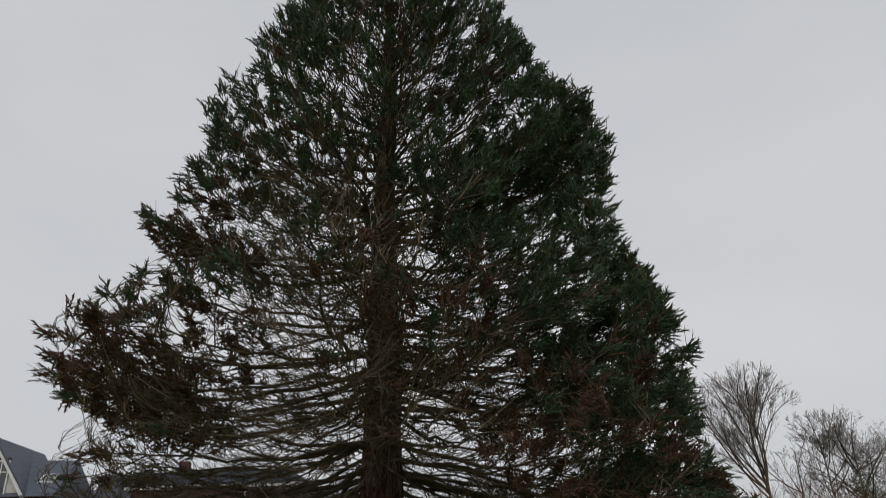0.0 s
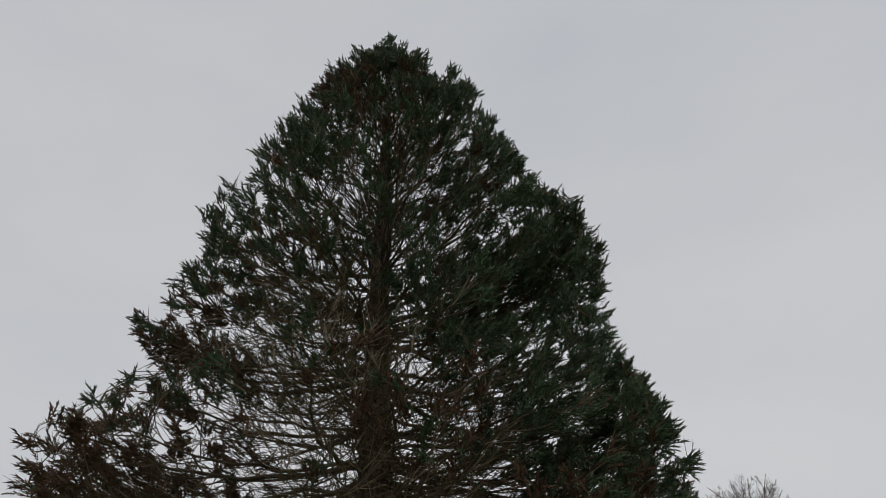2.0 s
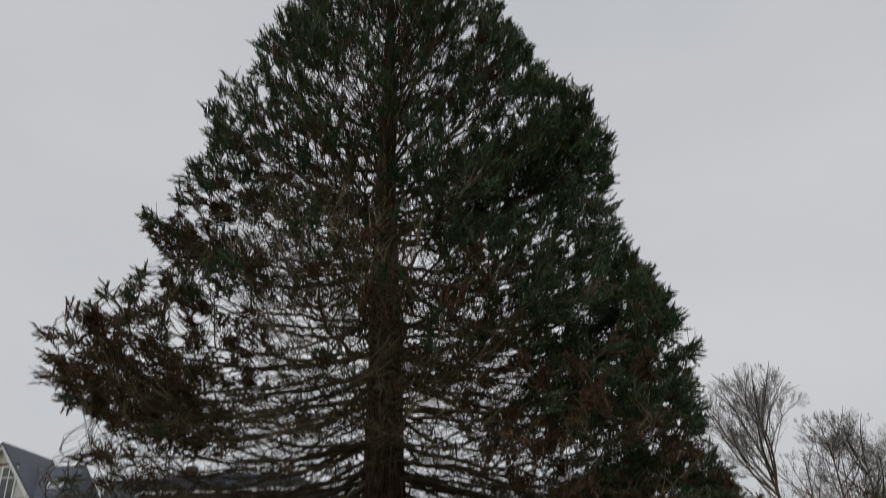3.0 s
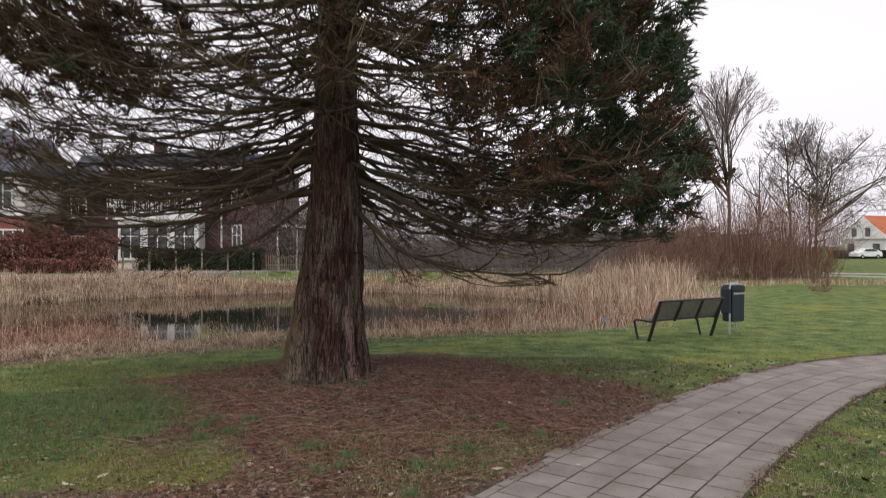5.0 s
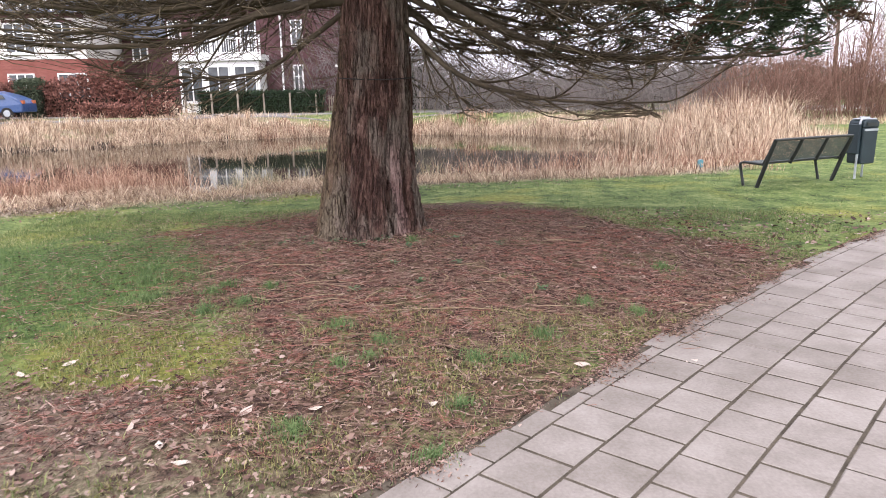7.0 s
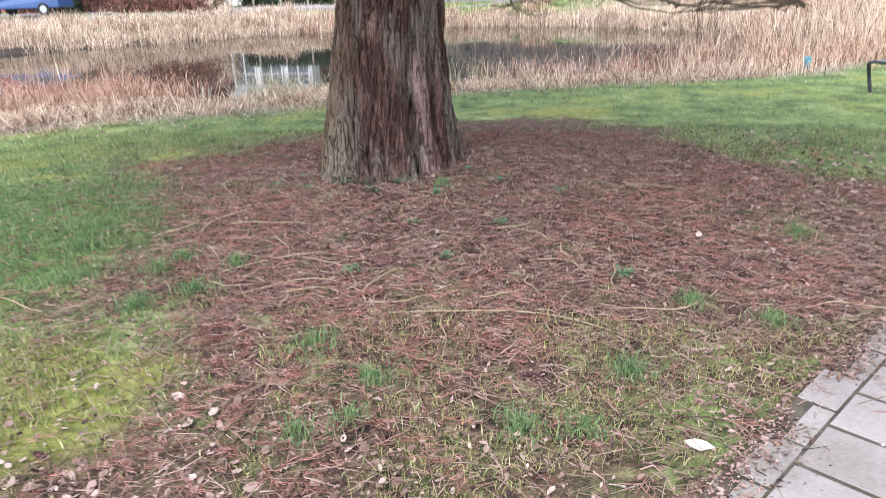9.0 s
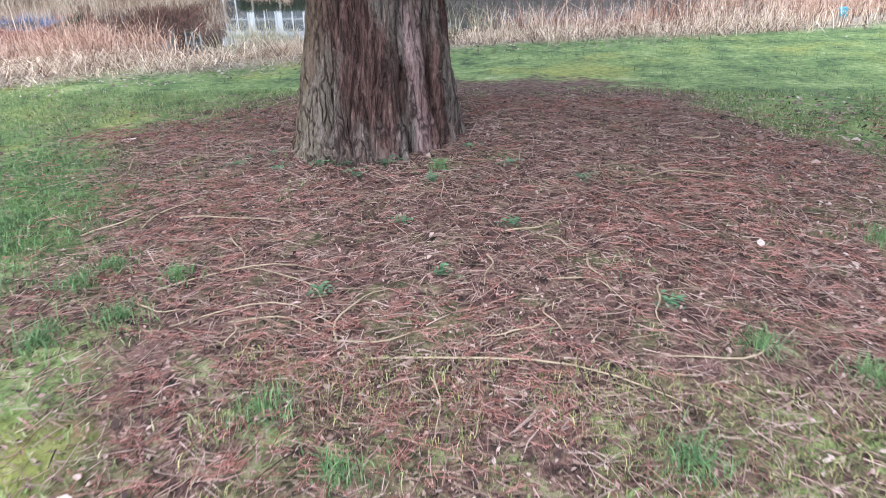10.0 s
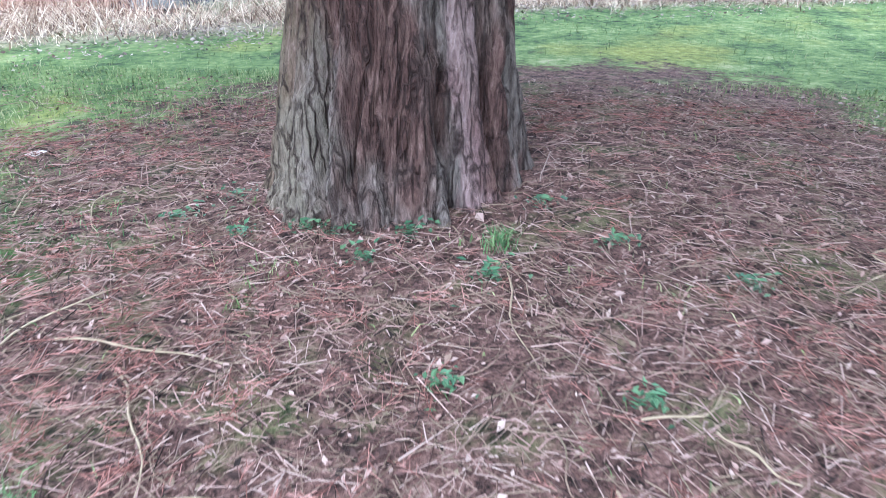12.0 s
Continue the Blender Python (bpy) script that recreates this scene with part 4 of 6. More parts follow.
    tip = foot + np.stack([np.cos(a) * r.uniform(0.1, 0.5, k) + r.normal(0, 0.25, k), np.sin(a) * r.uniform(0.3, 0.9, k), r.uniform(0.3, 1.1, k)], -1)
    V, F = tubes(bezier(foot, (foot + tip) / 2 + [0, -0.1, -0.1], tip, 5), np.full((k, 1), 0.008) * np.linspace(1, 0.4, 5)[None], 4)
    np_part("deadwood", V, F, M_twig, tree, "long pale dead shoots", kind="stuff")
    # foliage: fans of feathery brushes at the ends of the side branches
    T, TF = spray_templates(14, 10)
    long_one = leafy & (l2 > 0.70)
    top = np.stack([r.normal(0.0, 0.10, 16), r.normal(0, 0.10, 16), np.linspace(12.9, 13.9, 16)], -1)
    top[:, :2] *= np.linspace(2.4, 0.15, 16)[:, None]
    top[:, 0] += trunk_lean(top[:, 2])[:, 0]
    ends = np.ones(count, bool)
    ends[zt < 2.4] = np.cos(az[zt < 2.4]) > 0.5
    centre = np.concatenate([sec[leafy][:, 5], sec[long_one][:, 3], limb[ends][:, -1], top])
    outward = np.concatenate([unit(sec[leafy][:, 5] - sec[leafy][:, 2]), unit(sec[long_one][:, 4] - sec[long_one][:, 2]), unit(limb[ends][:, -1] - limb[ends][:, -3]), np.tile([[0, 0, 1.0]], (16, 1))])
    inner = np.concatenate([(u - start)[leafy], (u - start)[long_one] - 0.1, np.full(ends.sum(), 0.4), np.full(16, 0.4)])
    held = ~((centre[:, 2] < 1.85) & (centre[:, 0] > 0.8) & (centre[:, 0] < 3.6))
    centre, outward, inner = centre[held], outward[held], inner[held]
    mops = len(centre)
    per4 = 12
    who = np.repeat(np.arange(mops), per4)
    radial = unit(np.stack([centre[who][:, 0], centre[who][:, 1], 0 * who], -1))
    lift = np.interp(centre[who][:, 2], [3.0, 5.5, 9.0], [0.06, 0.14, 0.32])[:, None] * np.array([[0, 0, 1.0]])
    axis = unit(r.normal(0, 0.52, (len(who), 3)) + 0.75 * outward[who] + 0.55 * radial + lift)
    where = centre[who] + axis * r.uniform(-0.10, 0.02, len(who))[:, None] + r.normal(0, 0.045, (len(who), 3))
    size = r.uniform(0.14, 0.24, len(who)) * np.interp(centre[who][:, 2], [2.0, 4.0, 9, 14], [0.85, 1.0, 1.0, 0.75])
    inner = inner[who]
    blot = grid_noise(where[:, 0] * 0.9 + 20 + where[:, 2] * 0.5, where[:, 1] * 0.9 + 60 + where[:, 2] * 0.8, 33)
    rusty = (blot + 0.35 * (0.20 - inner) + 0.16 * smoothstep(where[:, 2], 7.2, 2.7) + 0.05 * smoothstep(where[:, 0], -0.5, -2.5) + 0.10 * smoothstep(np.abs(where[:, 0]), 2.8, 1.4) * smoothstep(where[:, 2], 7.5, 6.0) + 0.09 * smoothstep(where[:, 0], -1.8, -2.6) * smoothstep(where[:, 2], 5.7, 5.2) + r.normal(0, 0.06, len(where))) > 0.70
    for name, sel, mat, text in (("foliage", ~rusty, M_needle, "dark green brush-like foliage"), ("dead_foliage", rusty, M_rust, "rust-brown dying foliage")):
        n = int(sel.sum())
        V, F = stamp(T, TF, r.integers(0, len(T), n), where[sel], frames_for(axis[sel], r.uniform(0, 6.28, n)), size[sel])
        np_part(name, V, F, mat, tree, text, kind="stuff")


conifer()


def wire_band():
    """An old wire tied round the trunk, a little slack."""
    a = np.linspace(0, 2 * np.pi, 73)
    z = BAND_Z + 0.012 * np.sin(a * 2 + 1)
    rad = trunk_radius(z) + 0.016 + 0.006 * np.sin(a * 5)
    L = trunk_lean(z)
    V, F = tubes(np.stack([rad * np.cos(a) + L[:, 0] + TREE[0], rad * np.sin(a) + TREE[1], z + TREE[2]], -1)[None], np.full((1, 73), 0.006), 6)
    ob = np_part("wire_band", V, F, M_wire, smooth=True)
    tagged(ob, "thin dark wire tied round the conifer's trunk", "wire")


wire_band()


# ---- bare trees and shrubs ----
def branch_level(parent_pts, per, ulo, uhi, lratio, spread, lift, k, r, parent_len, wobble=0.10):
    b = len(parent_pts)
    idx = np.repeat(np.arange(b), per)
    n = len(idx)
    u = r.uniform(ulo, uhi, n)
    base, tan = along(parent_pts, idx, u)
    rnd = unit(r.normal(0, 1, (n, 3)))
    d = unit(tan + np.tan(np.radians(r.uniform(spread * 0.6, spread, n)))[:, None] * unit(rnd - (rnd * tan).sum(1, keepdims=True) * tan))
    d[:, 2] += lift
    d = unit(d)
    ln = parent_len[idx] * r.uniform(lratio * 0.7, lratio * 1.2, n) * (1.15 - 0.5 * u)
    tip = base + d * ln[:, None] + np.stack([0 * ln, 0 * ln, lift * 0.4 * ln], -1)
    mid = base + d * (0.5 * ln)[:, None] + r.normal(0, wobble, (n, 3)) * ln[:, None]
    return bezier(base, mid, tip, k), ln


def bare_tree(label, at, height, seed, spread=38, material=M_grey_twig, levels=(8, 6, 5, 4), lift=0.18, fork=0.25, wide=0.52, dome=None):
    tree = thing("bare_tree", label, "tree", at, group="bare trees beyond the shrubs")
    r = np.random.default_rng(seed)
    u = np.linspace(0, 1, 9)
    tr = np.stack([np.cumsum(r.normal(0, 0.02, 9)) * height * 0.35 * u, np.cumsum(r.normal(0, 0.02, 9)) * height * 0.3 * u, u * height * 0.78], -1)[None]
    tr[0, 0] = (0, 0, -0.1)

    def beyond(P):
        """How far a bough's tip stands out of the domed crown (1 on its outline): centre x and z, half width, half height."""
        cx, cz, wx, wz = dome
        v = P[:, -1] - np.array([cx, 0, cz])
        q = np.sqrt((v[:, 0] / wx) ** 2 + (v[:, 1] / wx) ** 2 + (v[:, 2] / wz) ** 2)
        return q / (0.95 + 0.25 * (grid_noise(np.arctan2(v[:, 1], v[:, 0]) * 2.4 + 60, v[:, 2] * 0.7 + 40, seed) - 0.5))

    V, F = tubes(tr, (height * 0.0125 * (1 - 0.85 * u ** 0.8))[None], 9)
    np_part("trunk", V, F, M_limb, tree, smooth=True)
    ln = np.array([height * 0.78])
    P, ln = branch_level(tr, levels[0], fork, 0.95, wide, spread + 6, lift, 7, r, ln)
    if dome:
        k = np.minimum(1.0, 1.0 / beyond(P))
        P, ln = P[:, :1] + (P - P[:, :1]) * k[:, None, None], ln * k
    for one, size in zip(P, ln):
        V, F = tubes(one[None], (size * 0.0125 * np.linspace(1, 0.3, 7))[None], 6)
        np_part("limb", V, F, M_limb, tree, smooth=True)
    chunks = []
    for per, k, s in ((levels[1], 5, 4), (levels[2], 4, 3), (levels[3], 3, 3)):
        P, ln = branch_level(P, per, 0.22, 0.98, 0.46, spread, lift, k, r, ln)
        if dome:
            held = beyond(P) < 1.0
            P, ln = P[held], ln[held]
        V, F = tubes(P, np.maximum(ln * 0.009, 0.0105)[:, None] * np.linspace(1, 0.4, k)[None], s)
        chunks.append((V, F))
    V, F = join_np(chunks)
    np_part("crown", V, F, material, tree, "fine leafless twigs", kind="stuff")
    return tree


bare_tree("tall leafless tree with a wide twiggy crown", (26.1, 60.0, 0.0), 16.4, 41, spread=44, lift=0.16, levels=(24, 10, 8, 4), fork=0.38, wide=0.62, dome=(-0.3, 10.8, 6.0, 6.2))
bare_tree("slender leafless tree with crooked boughs", (31.5, 60.5, 0.0), 13.4, 42, spread=48, lift=0.12, levels=(15, 9, 8, 5), fork=0.36, wide=0.5, dome=(0.0, 9.3, 3.0, 4.8))
ivied = bare_tree("low leafless tree with wide arching boughs", (33.4, 60.0, 0.0), 12.2, 48, spread=62, lift=0.05, levels=(18, 10, 8, 4), fork=0.3, wide=0.85, dome=(2.0, 7.6, 6.8, 5.6))
bare_tree("leafless tree with low spreading boughs", (36.3, 66.0, 0.0), 10.0, 43, spread=60, lift=0.03, levels=(12, 8, 8, 5), wide=0.7)
bare_tree("thin leafless tree behind the shrubs", (32.3, 68.0, 0.0), 13.0, 44, spread=44, lift=0.08)
bare_tree("leafless tree behind the pond", (3.9, 62.0, 0.2), 11.0, 45, spread=50, lift=0.06)
bare_tree("leafless tree behind the pond", (13.2, 66.0, 0.1), 12.0, 46, spread=50, lift=0.06)
bare_tree("leafless street tree before the houses", (-7.8, 48.2, 0.3), 8.0, 47, spread=48, lift=0.06)


def twig_shrub(label, at, width, height, stems, seed, material=M_red_twig, group="shrubs at the lawn's edge", name="bare_shrub"):
    shrub = thing(name, label, "shrub", at, group=group)
    r = np.random.default_rng(seed)
    a, rad = r.uniform(0, 6.283, stems), np.sqrt(r.random(stems)) * width * 0.36
    base = np.stack([np.cos(a) * rad, np.sin(a) * rad, np.full(stems, -0.05)], -1)
    h = height * r.uniform(0.6, 1.05, stems) * (1 - 0.25 * (rad / (width * 0.36)) ** 2)
    out = np.stack([np.cos(a) * (rad * 0.6 + width * 0.10 * r.random(stems)), np.sin(a) * (rad * 0.6 + width * 0.10 * r.random(stems)), h], -1)
    tip = base + out + r.normal(0, 0.42, (stems, 3)) * [1, 1, 0.5]
    mid = base + out * [0.25, 0.25, 0.55] + r.normal(0, 0.38, (stems, 3))
    P = bezier(base, mid, tip, 6)
    main = min(6, stems // 4)
    for one in P[:main]:
        V, F = tubes(one[None], (0.011 * height / 3 * np.linspace(1, 0.4, 6))[None], 5)
        np_part("stem", V, F, material, shrub)
    V1 = tubes(P[main:], np.maximum(0.009 * h[main:] / 3, 0.0065)[:, None] * np.linspace(1, 0.45, 6)[None], 3)
    Q, ln = branch_level(P, 7, 0.12, 0.98, 0.24, 72, 0.10, 3, r, h, 0.2)
    V2 = tubes(Q, np.full((len(Q), 1), 0.0066) * np.linspace(1, 0.5, 3)[None], 3)
    V, F = join_np([V1, V2])
    np_part("brushwood", V, F, material, shrub, kind="stuff")
    return shrub


SHRUB_TEXT = "dense leafless red-brown shrub at the lawn's edge"
a_shrub = twig_shrub(SHRUB_TEXT, (17.6, 38.4, 0), 5.5, 4.1, 215, 51)
for x, y, turn, s in ((14.5, 38.0, 70, 0.72), (20.7, 39.4, 140, 0.95), (18.5, 42.5, 250, 1.12), (22.0, 43.2, 300, 1.1), (12.0, 39.0, 30, 0.6), (14.8, 42.4, 100, 0.95)):
    c = copy_thing(a_shrub, pose(x, y, 0, 0, 0, turn))
    c.scale = (s, s, s * 1.2)
b_shrub = twig_shrub("leafless grey-brown thicket beyond the reeds", (2.8, 43.6, 0.2), 5.5, 2.8, 190, 52, M_grey_twig, "thickets behind the pond")
for x, y, turn, s in ((-0.7, 45.2, 60, 1.0), (6.4, 42.6, 130, 1.1), (9.9, 41.8, 210, 1.1), (4.7, 48.0, 290, 1.7), (-3.4, 49.0, 20, 2.3), (-7.2, 50.8, 75, 2.3), (0.4, 50.5, 110, 1.9), (9.0, 48.0, 170, 1.9), (13.0, 47.5, 250, 2.0)):
    c = copy_thing(b_shrub, pose(x, y, 0.2, 0, 0, turn))
    c.scale = (s, s, s)
twig_shrub("small leafless bush standing in the lawn", (16.6, 30.3, 0), 0.9, 1.0, 40, 53, M_red_twig, "small bushes")
twig_shrub("small leafless bush on the bank", (-13.2, 35.2, 0.0), 1.6, 1.5, 60, 54, M_reed, "small bushes")


# ---- reeds and sedge round the pond ----
def blades(base, height, lean, width, r):
    """Bent two-piece strips."""
    n = len(base)
    a = r.uniform(0, 6.283, n)
    side = np.stack([np.cos(a), np.sin(a), 0 * a], -1) * (width / 2)[:, None]
    b = r.uniform(0, 6.283, n)
    fall = np.stack([np.cos(b), np.sin(b), 0 * b], -1) * (lean * height)[:, None]
    up = np.array([0, 0, 1.0]) * height[:, None]
    m = base + up * 0.55 + fall * 0.3
    t = base + up * (1 - 0.35 * lean ** 2)[:, None] + fall
    V = np.stack([base - side, base + side, m + side * 0.8, m - side * 0.8, t], 1).reshape(-1, 3)
    k = (np.arange(n) * 5)[:, None]
    F = np.concatenate([k + [[0, 1, 2]], k + [[0, 2, 3]], k + [[3, 2, 4]]], 0)
    return V, F


def reed_bed(name, label, spots, material, seed, slump=(0.40, 0.42)):
    """Clumps strewn along the line of spots: x, y, spread in metres, count, height."""
    r = np.random.default_rng(seed)
    base, hs = [], []
    for (x0, y0, x1, y1, spread, count, h) in spots:
        clumps = max(8, count // 75)
        u = r.random(clumps)
        cx, cy = x0 + (x1 - x0) * u, y0 + (y1 - y0) * u
        cx, cy = cx + r.normal(0, spread, clumps), cy + r.normal(0, spread, clumps)
        ch = h * (0.30 + 1.25 * r.random(clumps) ** 1.8)
        i = r.integers(0, clumps, count)
        p = np.stack([cx[i] + r.normal(0, 0.22, count), cy[i] + r.normal(0, 0.22, count)], -1)
        base.append(p)
        hs.append(ch[i] * r.uniform(0.6, 1.1, count))
    p, h = np.concatenate(base), np.concatenate(hs)
    d = pond_distance(p[:, 0], p[:, 1])
    ok = (d > np.where(p[:, 1] > 28, -0.25, -1.4)) & (d < 7.5)
    p, h = p[ok], h[ok]
    B = np.concatenate([p, lay(p[:, 0], p[:, 1])[:, None] - 0.03], 1)
    V, F = blades(B, h, np.minimum(np.abs(r.normal(slump[0], slump[1], len(h))), 1.6), r.uniform(0.004, 0.010, len(h)) * np.interp(p[:, 1], [14, 26, 40], [1.0, 1.8, 2.8]), r)
    ob = np_part(name, V, F, material)
    tagged(ob, label, "reeds", kind="stuff")


reed_bed("near_reeds", "bent russet reeds on the near bank of the pond",
         [(-9.8, 14.5, -6.4, 15.4, 0.50, 9500, 0.72), (-6.4, 15.0, -5.3, 15.6, 0.30, 3600, 0.50), (-14, 14.3, -9, 15.0, 0.6, 5000, 0.8), (-9.5, 16.5, -7.2, 18.0, 0.5, 2000, 0.55)],
         M_red_reed, 64, (0.70, 0.55))
reed_bed("near_tufts", "broken straw-green tufts at the pond's brink",
         [(-4.1, 16.2, -3.4, 16.6, 0.14, 900, 0.50), (-3.2, 16.4, -1.6, 17.2, 0.25, 900, 0.38), (-4.6, 15.2, -1.6, 16.4, 0.25, 1900, 0.2),
          (-1.5, 17.0, 0.2, 18.0, 0.3, 800, 0.5)], M_straw_green, 65, (0.6, 0.5))
reed_bed("fallen_reeds", "flattened pale reed litter along the lawn's edge",
         [(-9.0, 12.8, -6.4, 13.8, 0.3, 2600, 0.4), (-6.6, 13.6, -4.6, 14.6, 0.22, 2500, 0.35), (-4.8, 14.5, -1.4, 16.1, 0.2, 2600, 0.3), (-1.0, 16.3, 4.0, 17.7, 0.25, 2800, 0.3)], M_reed, 66, (1.45, 0.1))
reed_bed("bank_reeds", "bent russet reeds on the pond's banks",
         [(-0.9, 18.6, 3.2, 20.2, 0.5, 2600, 0.72), (-0.4, 20.2, 4.6, 22.4, 0.5, 1300, 0.8), (5.6, 20.0, 8.4, 26.0, 0.8, 3200, 0.62), (7.0, 30.0, 11.0, 35.0, 1.0, 3600, 1.1), (-12, 39.6, 0, 42.2, 0.5, 4500, 0.5)], M_red_reed, 61, (0.50, 0.5))
reed_bed("pale_reeds", "pale straw-coloured reeds along the pond's edge",
         [(-0.2, 17.6, 4.4, 19.4, 0.5, 1900, 0.5), (0.2, 19.6, 4.2, 21.4, 0.5, 500, 0.8), (6.8, 21.5, 9.4, 28.5, 0.8, 4200, 0.85),
          (7.0, 26.0, 9.8, 33.0, 1.0, 5500, 1.3), (-18.0, 33.4, -13.6, 37.8, 0.45, 6000, 0.45), (-13.6, 37.8, -7.5, 40.9, 0.45, 8000, 0.46),
          (-7.5, 40.9, -2.2, 41.5, 0.4, 6500, 0.50), (-2.2, 41.4, 1.8, 39.9, 0.4, 4200, 0.55), (1.8, 39.9, 6.6, 35.7, 0.45, 5000, 0.68), (6.0, 35.6, 10.5, 33.0, 0.9, 4500, 1.1),
          (-27, 30.0, -18.0, 33.4, 0.5, 4600, 0.55), (-17.5, 36.5, -12.5, 40.2, 0.5, 4500, 0.5), (-24, 33.5, -17.0, 36.8, 0.6, 4500, 0.6)], M_reed, 62, (0.45, 0.5))


def sedge():
    """Low pale tussocks on the banks, where the lawn ends."""
    r = np.random.default_rng(63)
    n = 120000
    p = np.stack([r.uniform(-22, 24, n), r.uniform(11.5, 43, n)], -1)
    d = pond_distance(p[:, 0], p[:, 1])
    edge = p[:, 1] - lawn_edge(p[:, 0])
    tuss = grid_noise(p[:, 0] * 1.1 + 30, p[:, 1] * 1.1 + 30, 64)
    ok = (d > 0.1) & (d < 6.5) & (edge > 0.0) & (tuss + 0.25 * r.random(n) > 0.48) & ((p[:, 0] < 12) | (p[:, 1] > 33))
    ok &= ~((p[:, 1] < 21.5) & (p[:, 1] > lawn_edge(p[:, 0]) + 1.6) & (p[:, 0] < -0.8) & (p[:, 0] > -7.0) & (r.random(n) < 0.8))
    ok |= (p[:, 1] > 33.5) & (p[:, 1] < 37.5) & (p[:, 0] > 10) & (tuss > 0.4)
    p = p[ok]
    B = np.concatenate([p, lay(p[:, 0], p[:, 1])[:, None] - 0.02], 1)
    n = len(B)
    short = np.where((p[:, 1] < 22) & (p[:, 0] < 2.5), 0.40, 1.0)
    V, F = blades(B, r.uniform(0.10, 0.40, n) * short, np.abs(r.normal(0.5, 0.3, n)), r.uniform(0.007, 0.016, n), r)
    tagged(np_part("sedge", V, F, M_reed), "low straw-coloured dead sedge along the bank", "grass", kind="stuff")


sedge()


# ---- hedges and bushes ----
def leaf_cloud(inside, n, size, r):
    """Small four-cornered leaves, each folded a little."""
    c = inside(n, r)
    d = unit(r.normal(0, 1, (n, 3)))
    R = frames_for(d, r.uniform(0, 6.28, n))
    t = np.array([[[-0.5, 0, 0], [0, -0.32, 0.12], [0.5, 0, 0], [0, 0.32, 0.12]]])
    return stamp(t, np.array([[0, 1, 2], [0, 2, 3]]), np.zeros(n, int), c, R, r.uniform(size * 0.6, size * 1.3, n))


def hedge(name, label, lo, hi, n, size, material, seed, lumps=0.0, group="", turn=0.0):
    """A clipped or shaggy hedge: a shell of leaves round a near-black box that stands in for its inner shade."""
    cx, cy = (lo[0] + hi[0]) / 2, (lo[1] + hi[1]) / 2
    ob = thing(name, label, "hedge", (cx, cy, lo[2]), turn, group)
    w, dp, h = (hi[0] - lo[0]) / 2, (hi[1] - lo[1]) / 2, hi[2] - lo[2]
    shade_core = box_bm((-w * 0.97 + 0.05, -dp * 0.7, -0.05), (w * 0.97 - 0.05, dp * 0.7, h * (0.92 if not lumps else 0.72 if lumps < 0.7 else 0.5)))
    part("shade_core", shade_core, M_near_black, ob, bevel=0.08)

    def inside(n, r):
        p = r.uniform(-1, 1, (n, 3))
        p[:, 2] = (p[:, 2] + 1) / 2
        k = r.random(n)
        p[:, 1] = np.where(k < 0.45, -1 + 0.25 * r.random(n), p[:, 1])
        p[:, 2] = np.where((k > 0.45) & (k < 0.8), 1 - 0.15 * r.random(n), p[:, 2])
        q = p * [w, dp, h]
        q[:, 2] *= 1 + lumps * (grid_noise(q[:, 0] * 0.9 + 90, q[:, 1] * 0.9 + 90, seed) - 0.6)
        return q + r.normal(0, size * 0.5, (n, 3))

    V, F = leaf_cloud(inside, n, size, np.random.default_rng(seed))
    np_part("leaves", V, F, material, ob, kind="stuff")
    return ob


def ivy(tree):
    """A dark tangle of ivy in the fork of a bare tree."""
    V, F = leaf_cloud(lambda n, r: r.normal(0, 1, (n, 3)) * [0.75, 0.6, 0.95] + [0, 0, 5.6] + 0.5 * np.sin(r.normal(0, 1, (n, 3)) * 3), 2600, 0.16, np.random.default_rng(79))
    np_part("ivy", V, F, M_evergreen, tree, "dark clump of ivy", kind="stuff")


ivy(ivied)
hedge("clipped_hedge", "clipped dark green hedge along the street", (-17.2, 46.4, 0.28), (-9.4, 47.3, 1.62), 9000, 0.12, M_hedge, 71)
hedge("copper_hedge", "shaggy copper-red hedge with withered leaves", (-29.5, 43.8, 0.22), (-17.5, 45.6, 2.5), 15000, 0.16, M_beech, 72, 0.85)
hedge("copper_hedge", "low copper-red shrubs at the street's edge", (-22.0, 42.0, 0.22), (-16.8, 43.4, 1.4), 6000, 0.14, M_beech, 73, 0.9)
hedge("evergreen_hedge", "dark evergreen bushes before the houses", (-9.4, 52.0, 0.28), (-2.6, 54.0, 4.2), 9000, 0.14, M_evergreen, 74, 0.5)
hedge("evergreen_hedge", "tall grey-green bushes behind the pond", (-2.6, 50.0, 0.28), (10.7, 53.5, 2.3), 9000, 0.2, M_evergreen, 76, 0.6)
hedge("far_hedge", "distant belt of dark bushes", (8.5, 78.0, 0.0), (37.4, 82.0, 3.2), 6000, 0.5, M_evergreen, 77, 0.6)
hedge("green_bush", "upright dark green bush beside the copper hedge", (-26.4, 43.2, 0.25), (-25.0, 44.2, 2.5), 4500, 0.1, M_evergreen, 78, 0.3)


